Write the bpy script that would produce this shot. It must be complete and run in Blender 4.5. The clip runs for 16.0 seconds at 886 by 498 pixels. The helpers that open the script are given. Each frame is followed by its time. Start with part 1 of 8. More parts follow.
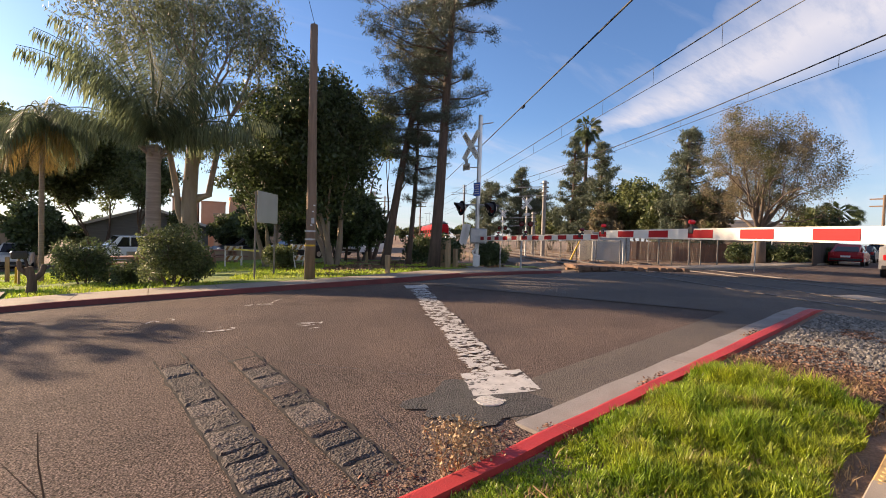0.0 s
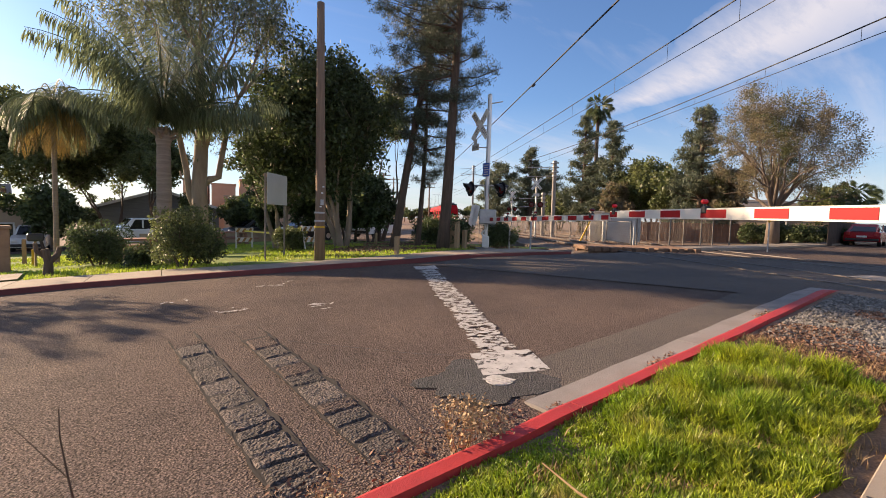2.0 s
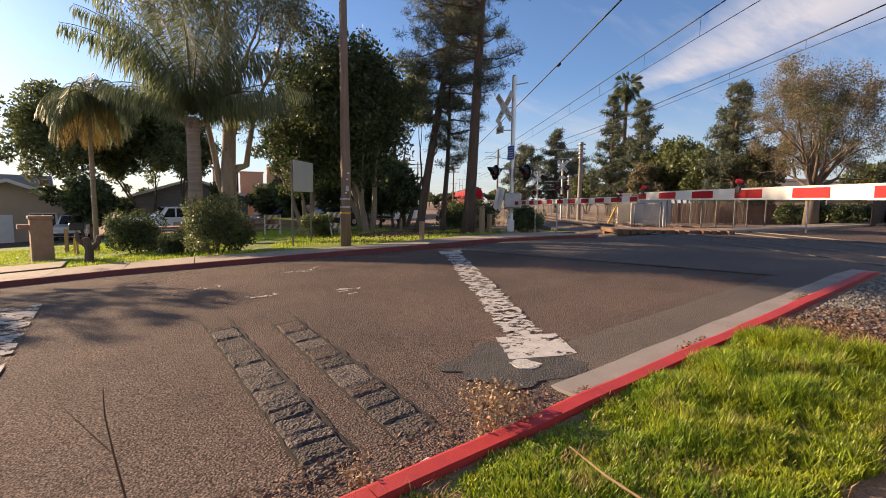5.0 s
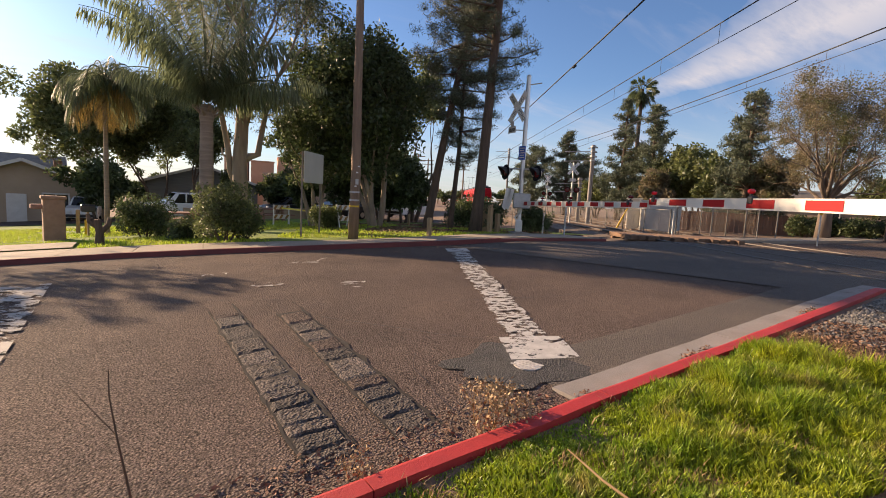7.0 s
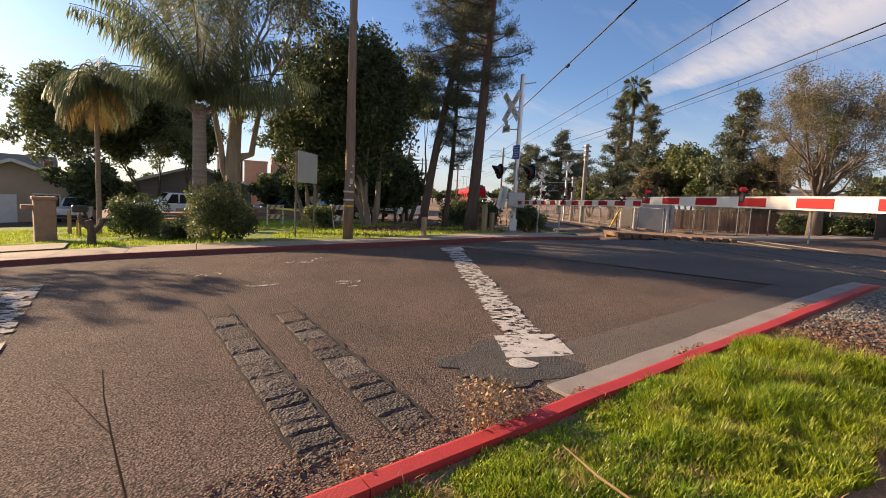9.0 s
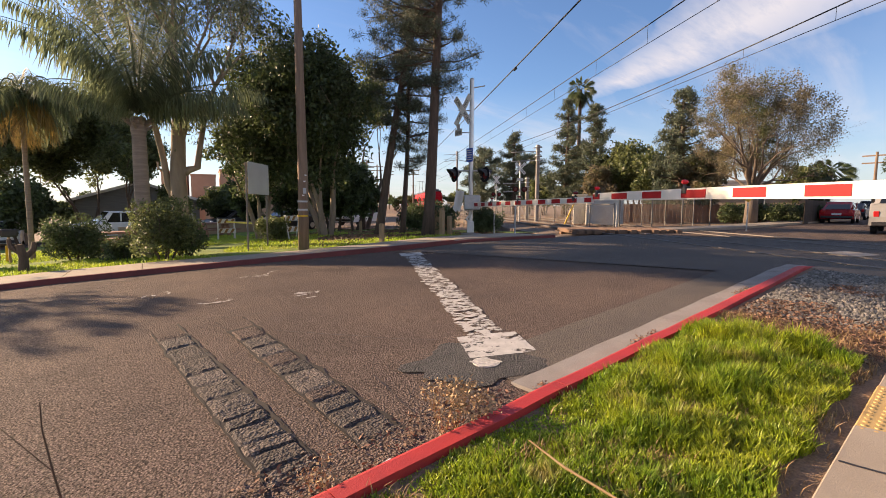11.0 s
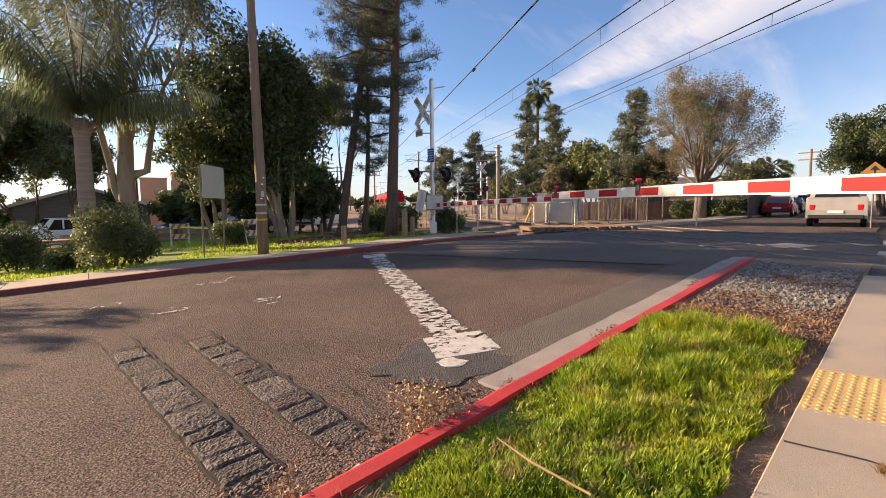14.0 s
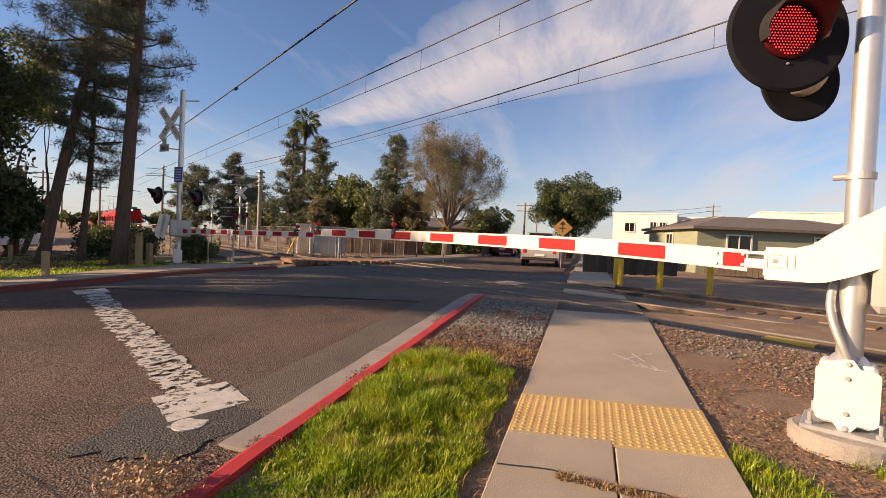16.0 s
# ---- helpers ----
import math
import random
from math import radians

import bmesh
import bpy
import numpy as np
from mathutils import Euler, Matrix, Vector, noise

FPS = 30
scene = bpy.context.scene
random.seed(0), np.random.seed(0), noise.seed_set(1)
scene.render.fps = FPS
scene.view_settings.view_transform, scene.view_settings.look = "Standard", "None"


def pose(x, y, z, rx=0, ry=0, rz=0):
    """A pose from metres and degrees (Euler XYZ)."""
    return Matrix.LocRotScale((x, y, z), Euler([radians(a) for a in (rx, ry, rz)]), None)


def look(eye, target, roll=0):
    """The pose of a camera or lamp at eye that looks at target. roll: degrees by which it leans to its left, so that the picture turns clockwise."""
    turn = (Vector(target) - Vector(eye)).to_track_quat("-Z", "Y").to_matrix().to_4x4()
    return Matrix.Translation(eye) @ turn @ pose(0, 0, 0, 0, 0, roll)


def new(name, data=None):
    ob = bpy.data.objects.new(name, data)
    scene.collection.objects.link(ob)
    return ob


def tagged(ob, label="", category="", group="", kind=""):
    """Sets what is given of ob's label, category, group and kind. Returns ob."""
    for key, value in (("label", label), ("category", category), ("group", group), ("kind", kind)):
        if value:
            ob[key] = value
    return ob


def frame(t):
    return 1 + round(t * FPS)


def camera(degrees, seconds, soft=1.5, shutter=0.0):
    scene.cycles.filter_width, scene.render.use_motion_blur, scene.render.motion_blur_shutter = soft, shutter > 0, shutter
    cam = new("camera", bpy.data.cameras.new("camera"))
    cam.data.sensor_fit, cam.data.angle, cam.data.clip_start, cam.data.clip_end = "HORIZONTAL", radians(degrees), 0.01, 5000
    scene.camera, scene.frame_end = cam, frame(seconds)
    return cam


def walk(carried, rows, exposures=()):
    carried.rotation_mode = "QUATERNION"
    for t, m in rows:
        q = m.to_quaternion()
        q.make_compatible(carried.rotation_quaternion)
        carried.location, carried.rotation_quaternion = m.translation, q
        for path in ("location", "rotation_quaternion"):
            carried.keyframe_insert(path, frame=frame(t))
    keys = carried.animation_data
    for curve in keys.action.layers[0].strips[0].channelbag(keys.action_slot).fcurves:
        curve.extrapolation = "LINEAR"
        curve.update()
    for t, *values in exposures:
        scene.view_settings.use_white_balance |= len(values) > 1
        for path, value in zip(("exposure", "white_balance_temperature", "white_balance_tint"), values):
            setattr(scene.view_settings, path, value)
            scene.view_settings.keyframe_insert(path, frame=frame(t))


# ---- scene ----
cam = camera(86.5, 16.0, soft=0.9)
PATH = [
    (0, pose(-0.003, 0.010, 1.617, 88.55, -1.74, -39.55)),
    (0.5, pose(-0.009, 0.015, 1.617, 88.09, -1.87, -39.34)),
    (1, pose(-0.004, 0.015, 1.611, 87.45, -1.83, -39.16)),
    (1.5, pose(-0.005, 0.015, 1.611, 86.74, -1.71, -38.85)),
    (2, pose(-0.001, 0.017, 1.610, 86.25, -1.53, -38.45)),
    (2.5, pose(-0.003, 0.019, 1.607, 85.74, -1.38, -38.04)),
    (3, pose(0.001, 0.018, 1.606, 85.24, -1.02, -37.53)),
    (3.5, pose(0.004, 0.013, 1.609, 85.05, -0.59, -37.12)),
    (4, pose(0.006, 0.019, 1.608, 84.76, 0.07, -36.66)),
    (4.5, pose(0.002, 0.022, 1.607, 84.50, -0.08, -35.99)),
    (7, pose(-0.001, 0.022, 1.608, 83.96, -3.14, -34.42)),
    (7.5, pose(-0.010, 0.028, 1.606, 83.91, -3.44, -34.29)),
    (8, pose(-0.009, 0.024, 1.603, 83.87, -3.49, -34.32)),
    (10.5, pose(-0.004, 0.010, 1.600, 84.44, -1.03, -38.61)),
    (11, pose(0.004, 0.007, 1.592, 84.67, -0.33, -40.30)),
    (11.5, pose(0.007, 0.004, 1.594, 84.52, 0.33, -42.05)),
    (12, pose(0.002, 0.000, 1.596, 84.59, 0.49, -42.79)),
    (12.5, pose(0.004, -0.000, 1.595, 84.65, 0.58, -43.15)),
    (13, pose(0.002, -0.003, 1.597, 84.73, 0.69, -43.73)),
    (13.5, pose(-0.000, -0.004, 1.602, 84.75, 0.76, -44.30)),
    (14, pose(-0.008, 0.004, 1.604, 84.68, 0.63, -44.88)),
    (14.5, pose(-0.001, 0.003, 1.605, 84.53, 0.42, -45.53)),
    (15, pose(-0.002, -0.005, 1.624, 84.57, -0.71, -51.16)),
    (15.5, pose(0.062, -0.005, 1.675, 84.94, -2.37, -63.73)),
    (16, pose(0.019, -0.049, 1.741, 88.81, -2.67, -72.81)),
]
EXPOSURE = [(0.0, 1.22, 7050, 16), (7.0, 1.03, 7400, 17), (10.5, 1.18, 7400, 17), (12.5, 1.40, 7400, 17), (14.8, 1.24, 7550, 18), (16.0, 0.94, 7900, 20)]
walk(cam, PATH, EXPOSURE)

# ---- light ----
SUN_AZ, SUN_EL = 118.0, 17.0
sun_data = bpy.data.lights.new("sun", "SUN")
sun_data.energy, sun_data.angle, sun_data.color = 5.0, radians(0.5), (1.0, 0.78, 0.54)
sun = new("sun", sun_data)
_to_sun = Vector((math.cos(radians(SUN_AZ)) * math.cos(radians(SUN_EL)), math.sin(radians(SUN_AZ)) * math.cos(radians(SUN_EL)), math.sin(radians(SUN_EL))))
sun.matrix_world = look(_to_sun * 60, (0, 0, 0))


def build_world():
    """Nishita sky with thin streaked cirrus laid over it."""
    w = bpy.data.worlds.new("world")
    scene.world = w
    w.use_nodes = True
    nt = w.node_tree
    nt.nodes.clear()
    N, L = nt.nodes.new, nt.links.new
    out, bg, sky = N("ShaderNodeOutputWorld"), N("ShaderNodeBackground"), N("ShaderNodeTexSky")
    sky.sky_type, sky.sun_disc = "NISHITA", False
    sky.sun_elevation, sky.sun_rotation = radians(SUN_EL), radians(90 - SUN_AZ)
    sky.air_density, sky.dust_density, sky.ozone_density = 1.0, 0.6, 2.5
    co, sep = N("ShaderNodeTexCoord"), N("ShaderNodeSeparateXYZ")
    L(co.outputs["Generated"], sep.inputs[0])

    def math_node(op, a, b=None, c=None, clamp=False):
        n = N("ShaderNodeMath")
        n.operation, n.use_clamp = op, clamp
        for i, v in enumerate((a, b, c)):
            if v is None:
                continue
            if isinstance(v, (int, float)):
                n.inputs[i].default_value = v
            else:
                L(v, n.inputs[i])
        return n.outputs[0]

    zz = math_node("MAXIMUM", sep.outputs[2], 0.02)
    zz = math_node("ADD", zz, 0.08)
    px, py = math_node("DIVIDE", sep.outputs[0], zz), math_node("DIVIDE", sep.outputs[1], zz)
    comb = N("ShaderNodeCombineXYZ")
    L(px, comb.inputs[0]), L(py, comb.inputs[1])
    mp = N("ShaderNodeMapping")
    L(comb.outputs[0], mp.inputs[0])
    mp.inputs["Rotation"].default_value = (0, 0, radians(CLOUD_TURN))
    mp.inputs["Scale"].default_value = (0.42, 1.5, 1)
    mp.inputs["Location"].default_value = CLOUD_SHIFT
    n1 = N("ShaderNodeTexNoise")
    n1.inputs["Scale"].default_value, n1.inputs["Detail"].default_value, n1.inputs["Roughness"].default_value = 1.0, 9, 0.58
    n1.inputs["Distortion"].default_value = 0.5
    L(mp.outputs[0], n1.inputs[0])
    # one broad streak of cirrus, frayed by the same noise
    rot = N("ShaderNodeMapping")
    L(comb.outputs[0], rot.inputs[0])
    rot.inputs["Rotation"].default_value = (0, 0, radians(BAND_TURN))
    rs = N("ShaderNodeSeparateXYZ")
    L(rot.outputs[0], rs.inputs[0])
    warp = math_node("MULTIPLY_ADD", n1.outputs[0], 0.44, -0.22)
    across = math_node("ADD", math_node("ADD", rs.outputs[1], -BAND_AT), warp)
    wide = math_node("MAXIMUM", math_node("MULTIPLY_ADD", rs.outputs[0], -BAND_FAN, BAND_TIP * BAND_FAN + 0.04), 0.03)
    band = math_node("SUBTRACT", 1.0, math_node("DIVIDE", math_node("ABSOLUTE", across), wide), clamp=True)
    band = math_node("POWER", band, 0.55)
    reach = math_node("MULTIPLY_ADD", rs.outputs[0], -2.2, 2.2 * BAND_TIP, clamp=True)
    band = math_node("MULTIPLY", band, reach)
    n2 = N("ShaderNodeTexNoise")
    n2.inputs["Scale"].default_value, n2.inputs["Detail"].default_value, n2.inputs["Roughness"].default_value = 2.6, 9, 0.66
    L(mp.outputs[0], n2.inputs[0])
    fine = math_node("MULTIPLY_ADD", n2.outputs[0], 2.6, -0.42, clamp=True)
    wisps = math_node("MULTIPLY", math_node("MULTIPLY_ADD", n1.outputs[0], 4.2, -2.25, clamp=True), fine)
    cover = math_node("MAXIMUM", math_node("MULTIPLY", band, fine), math_node("MULTIPLY", wisps, 0.55))
    side = math_node("MULTIPLY", math_node("MULTIPLY_ADD", py, -0.6, 0.45, clamp=True), math_node("MULTIPLY_ADD", n1.outputs[0], 2.4, -0.75, clamp=True))
    cover = math_node("MAXIMUM", cover, math_node("MULTIPLY", side, 0.75))
    low = math_node("MULTIPLY", sep.outputs[2], 9.0, clamp=True)
    cover = math_node("MULTIPLY", cover, low, clamp=True)
    haze = math_node("POWER", math_node("MULTIPLY_ADD", sep.outputs[2], -4.2, 1.0, clamp=True), 1.3)
    haze = math_node("MULTIPLY", haze, math_node("MULTIPLY_ADD", n1.outputs[0], 1.1, 0.05, clamp=True))
    mix = N("ShaderNodeMix")
    mix.data_type = "RGBA"
    L(math_node("MULTIPLY", cover, 0.9), mix.inputs[0])
    tint = N("ShaderNodeMix")
    tint.data_type, tint.blend_type = "RGBA", "MULTIPLY"
    tint.inputs[0].default_value = 1.0
    L(sky.outputs[0], tint.inputs[6])
    tint.inputs[7].default_value = (0.66, 0.86, 1.12, 1)
    veil = N("ShaderNodeMix")
    veil.data_type = "RGBA"
    L(haze, veil.inputs[0])
    L(tint.outputs[2], veil.inputs[6])
    veil.inputs[7].default_value = (4.4, 4.8, 5.4, 1)
    L(veil.outputs[2], mix.inputs[6])
    mix.inputs[7].default_value = (4.35, 4.45, 4.95, 1)
    L(mix.outputs[2], bg.inputs[0])
    bg.inputs[1].default_value = 0.082
    L(bg.outputs[0], out.inputs[0])


CLOUD_TURN, CLOUD_SHIFT = -72.0, (1.3, 0.4, 0.0)
BAND_TURN, BAND_AT, BAND_TIP, BAND_FAN = -65.6, -1.80, 3.0, 0.25
build_world()

# ---- materials ----


def mat(name, c1, c2=None, scale=4.0, rough=0.7, metal=0.0, bump=0.0, bscale=60.0, spots=None, spot_scale=1.0, spot_at=0.6, vary=0.0, stretch=(1, 1, 1), island=0.0, trans=0.0, glow=None, grain=0.0, spec=None, pebble=0.0):
    """Principled material: two mixed tones, grain, stains, fine relief."""
    m = bpy.data.materials.new(name)
    m.use_nodes = True
    nt = m.node_tree
    b = nt.nodes["Principled BSDF"]
    N, L = nt.nodes.new, nt.links.new
    b.inputs["Roughness"].default_value, b.inputs["Metallic"].default_value = rough, metal
    if spec is not None:
        b.inputs["Specular IOR Level"].default_value = spec
    co, mp = N("ShaderNodeTexCoord"), N("ShaderNodeMapping")
    L(co.outputs["Object"], mp.inputs[0])
    mp.inputs["Scale"].default_value = stretch

    def noise_tex(s, d=6, r=0.6):
        n = N("ShaderNodeTexNoise")
        n.inputs["Scale"].default_value, n.inputs["Detail"].default_value, n.inputs["Roughness"].default_value = s, d, r
        L(mp.outputs[0], n.inputs[0])
        return n

    def ramp(src, lo, hi):
        r = N("ShaderNodeMapRange")
        r.inputs[1].default_value, r.inputs[2].default_value = lo, hi
        L(src, r.inputs[0])
        return r.outputs[0]

    def blend(fac, a, bb, mode="MIX"):
        x = N("ShaderNodeMix")
        x.data_type, x.blend_type = "RGBA", mode
        for sock, v in ((x.inputs[0], fac), (x.inputs[6], a), (x.inputs[7], bb)):
            if isinstance(v, (int, float)):
                sock.default_value = v
            elif isinstance(v, tuple):
                sock.default_value = (*v[:3], 1)
            else:
                L(v, sock)
        return x.outputs[2]

    col = tuple(c1)
    if c2 is not None:
        col = blend(ramp(noise_tex(scale).outputs[0], 0.32, 0.68), tuple(c1), tuple(c2))
    if spots is not None:
        col = blend(ramp(noise_tex(spot_scale, 8, 0.65).outputs[0], spot_at, spot_at + 0.12), col, tuple(spots))
    if grain:
        g = noise_tex(bscale * 1.3, 3, 0.7)
        k = N("ShaderNodeMapRange")
        k.inputs[1].default_value, k.inputs[2].default_value, k.inputs[3].default_value, k.inputs[4].default_value = 0.3, 0.7, 1 - grain, 1 + grain
        L(g.outputs[0], k.inputs[0])
        cc = N("ShaderNodeCombineColor")
        for i in range(3):
            L(k.outputs[0], cc.inputs[i])
        col = blend(1.0, col, cc.outputs[0], "MULTIPLY")
    cells = None
    if pebble:
        cells = N("ShaderNodeTexVoronoi")
        cells.inputs["Scale"].default_value = pebble
        L(mp.outputs[0], cells.inputs["Vector"])
        k = N("ShaderNodeMapRange")
        k.inputs[1].default_value, k.inputs[2].default_value, k.inputs[3].default_value, k.inputs[4].default_value = 0.1, 0.75, 1.25, 0.45
        L(cells.outputs["Distance"], k.inputs[0])
        cc = N("ShaderNodeCombineColor")
        for i in range(3):
            L(k.outputs[0], cc.inputs[i])
        col = blend(1.0, col, cc.outputs[0], "MULTIPLY")
    if vary or island:
        if island:
            src = N("ShaderNodeNewGeometry").outputs["Random Per Island"]
        else:
            src = N("ShaderNodeObjectInfo").outputs["Random"]
        amount = island or vary
        k = N("ShaderNodeMapRange")
        k.inputs[3].default_value, k.inputs[4].default_value = 1 - amount, 1 + amount
        L(src, k.inputs[0])
        cc = N("ShaderNodeCombineColor")
        for i in range(3):
            L(k.outputs[0], cc.inputs[i])
        col = blend(1.0, col, cc.outputs[0], "MULTIPLY")
    if isinstance(col, tuple):
        b.inputs["Base Color"].default_value = (*col[:3], 1)
    else:
        L(col, b.inputs["Base Color"])
    if bump:
        bn = N("ShaderNodeBump")
        bn.inputs["Strength"].default_value, bn.inputs["Distance"].default_value = bump, 0.02
        high = noise_tex(bscale, 5, 0.65).outputs[0]
        if cells is not None:
            sm = N("ShaderNodeMath")
            sm.operation = "MULTIPLY_ADD"
            sm.inputs[1].default_value = -1.1
            L(cells.outputs["Distance"], sm.inputs[0]), L(high, sm.inputs[2])
            high = sm.outputs[0]
        L(high, bn.inputs["Height"])
        L(bn.outputs[0], b.inputs["Normal"])
    if trans:
        tr, ms = N("ShaderNodeBsdfTranslucent"), N("ShaderNodeMixShader")
        if isinstance(col, tuple):
            tr.inputs[0].default_value = (*col[:3], 1)
        else:
            L(col, tr.inputs[0])
        ms.inputs[0].default_value = trans
        L(b.outputs[0], ms.inputs[1]), L(tr.outputs[0], ms.inputs[2])
        L(ms.outputs[0], nt.nodes["Material Output"].inputs[0])
    if glow:
        b.inputs["Emission Color"].default_value, b.inputs["Emission Strength"].default_value = (*glow[:3], 1), glow[3]
    return m


def worn_paint(name, colour, scale, keep):
    """Paint that has flaked away in patches, with the ground showing through."""
    m = mat(name, colour, tuple(v * 0.75 for v in colour), scale=9, rough=0.75, bump=0.25, bscale=80)
    nt = m.node_tree
    N, L = nt.nodes.new, nt.links.new
    co, mp, n1, n2 = N("ShaderNodeTexCoord"), N("ShaderNodeMapping"), N("ShaderNodeTexNoise"), N("ShaderNodeTexNoise")
    L(co.outputs["Object"], mp.inputs[0])
    mp.vector_type = "TEXTURE"
    mp.inputs["Rotation"].default_value = (0, 0, radians(-34))
    mp.inputs["Scale"].default_value = (1.2, 0.75, 1)
    for n, s in ((n1, scale), (n2, scale * 5)):
        n.inputs["Scale"].default_value, n.inputs["Detail"].default_value, n.inputs["Roughness"].default_value = s, 6, 0.65
        L(mp.outputs[0], n.inputs[0])
    add, gt = N("ShaderNodeMath"), N("ShaderNodeMapRange")
    add.operation = "MULTIPLY_ADD"
    add.inputs[1].default_value = 0.4
    L(n2.outputs[0], add.inputs[0]), L(n1.outputs[0], add.inputs[2])
    gt.inputs[1].default_value, gt.inputs[2].default_value = keep, keep + 0.03
    L(add.outputs[0], gt.inputs[0])
    tr, ms = N("ShaderNodeBsdfTransparent"), N("ShaderNodeMixShader")
    L(gt.outputs[0], ms.inputs[0])
    L(nt.nodes["Principled BSDF"].outputs[0], ms.inputs[1]), L(tr.outputs[0], ms.inputs[2])
    L(ms.outputs[0], nt.nodes["Material Output"].inputs[0])
    return m


def mesh_mat(name, colour, pitch, wire):
    """Woven wire: a diamond lattice of wires with open gaps."""
    m = mat(name, colour, rough=0.5, metal=0.6)
    nt = m.node_tree
    N, L = nt.nodes.new, nt.links.new
    co, sep = N("ShaderNodeTexCoord"), N("ShaderNodeSeparateXYZ")
    L(co.outputs["Object"], sep.inputs[0])
    masks = []
    for sign in (1, -1):
        a, d, f_, lt = (N("ShaderNodeMath") for _ in range(4))
        a.operation = "MULTIPLY_ADD"
        a.inputs[1].default_value = sign
        L(sep.outputs[2], a.inputs[0]), L(sep.outputs[0], a.inputs[2])
        d.operation, d.inputs[1].default_value = "DIVIDE", pitch
        L(a.outputs[0], d.inputs[0])
        f_.operation = "FRACT"
        L(d.outputs[0], f_.inputs[0])
        lt.operation, lt.inputs[1].default_value = "LESS_THAN", wire
        L(f_.outputs[0], lt.inputs[0])
        masks.append(lt.outputs[0])
    mx = N("ShaderNodeMath")
    mx.operation = "MAXIMUM"
    L(masks[0], mx.inputs[0]), L(masks[1], mx.inputs[1])
    tr, ms = N("ShaderNodeBsdfTransparent"), N("ShaderNodeMixShader")
    L(mx.outputs[0], ms.inputs[0])
    L(tr.outputs[0], ms.inputs[1]), L(nt.nodes["Principled BSDF"].outputs[0], ms.inputs[2])
    L(ms.outputs[0], nt.nodes["Material Output"].inputs[0])
    return m


ASPHALT = mat("asphalt_old", (0.205, 0.150, 0.122), (0.135, 0.103, 0.089), scale=0.7, rough=0.9, bump=0.8, bscale=52, pebble=60, spots=(0.09, 0.07, 0.062), spot_scale=0.35, spot_at=0.60, grain=0.95, spec=0.15)
ASPHALT_NEW = mat("asphalt_dark", (0.185, 0.15, 0.122), (0.13, 0.11, 0.094), scale=0.8, rough=0.85, bump=0.9, bscale=80, pebble=70, spots=(0.16, 0.125, 0.10), spot_scale=0.5, spot_at=0.62, grain=0.5)
ASPHALT_PATCH = mat("asphalt_patch", (0.11, 0.104, 0.098), (0.062, 0.060, 0.059), scale=3, rough=0.85, bump=1.0, bscale=55, grain=0.6, pebble=60)
GROOVED = mat("grooved_strip", (0.165, 0.128, 0.106), (0.085, 0.071, 0.063), scale=4.0, rough=0.9, bump=1.0, bscale=34, grain=0.9, vary=0.35, pebble=52, spots=(0.15, 0.115, 0.09), spot_scale=3.0, spot_at=0.56)
JOINT = mat("open_joint", (0.018, 0.015, 0.013), (0.035, 0.028, 0.024), scale=9, rough=0.95)
CONCRETE = mat("concrete", (0.385, 0.318, 0.245), (0.30, 0.247, 0.19), scale=1.1, rough=0.85, bump=0.25, bscale=120, spots=(0.26, 0.22, 0.18), spot_scale=1.6, spot_at=0.64, vary=0.06, grain=0.12)
CONCRETE_GREY = mat("concrete_gutter", (0.33, 0.30, 0.27), (0.24, 0.215, 0.19), scale=2.0, rough=0.88, bump=0.4, bscale=90, spots=(0.16, 0.11, 0.08), spot_scale=2.5, spot_at=0.62, vary=0.08, grain=0.2)
CURB_RED = mat("curb_red", (0.50, 0.035, 0.035), (0.36, 0.03, 0.03), scale=3, rough=0.6, bump=0.3, bscale=70, spots=(0.33, 0.22, 0.18), spot_scale=4, spot_at=0.68, vary=0.05)
CURB_DULL = mat("curb_red_faded", (0.20, 0.045, 0.042), (0.13, 0.035, 0.033), scale=2, rough=0.75, bump=0.3, bscale=60, spots=(0.22, 0.17, 0.15), spot_scale=3, spot_at=0.66)
PAINT = worn_paint("road_paint", (0.56, 0.53, 0.49), 7.0, 0.775)
PAINT_THIN = worn_paint("road_paint_thin", (0.54, 0.51, 0.47), 9.0, 0.70)
PAINT_OLD = worn_paint("road_paint_old", (0.36, 0.33, 0.30), 3.4, 0.70)
PAINT_SPRAY = worn_paint("spray_paint", (0.6, 0.57, 0.55), 6.0, 0.72)
DIRT = mat("dirt", (0.26, 0.17, 0.11), (0.17, 0.11, 0.07), scale=1.3, rough=0.95, bump=0.8, bscale=40, spots=(0.33, 0.24, 0.17), spot_scale=2, spot_at=0.58, grain=0.35)
LAWN = mat("lawn_soil", (0.20, 0.28, 0.04), (0.13, 0.18, 0.032), scale=0.6, rough=0.95, bump=1.0, bscale=30, spots=(0.17, 0.16, 0.05), spot_scale=0.8, spot_at=0.6, grain=0.5)
GRASS = mat("grass_blade", (0.17, 0.29, 0.02), (0.40, 0.43, 0.04), scale=2.2, rough=0.45, island=0.55, trans=0.45, spots=(0.40, 0.33, 0.11), spot_scale=3.2, spot_at=0.56)
GRASS_FAR = mat("lawn_blade", (0.30, 0.42, 0.04), (0.42, 0.48, 0.065), scale=0.5, rough=0.55, island=0.4, trans=0.45, spots=(0.25, 0.22, 0.07), spot_scale=0.5, spot_at=0.6)
STRAW = mat("dry_straw", (0.42, 0.29, 0.15), (0.28, 0.17, 0.08), scale=3, rough=0.8, island=0.4, trans=0.3)
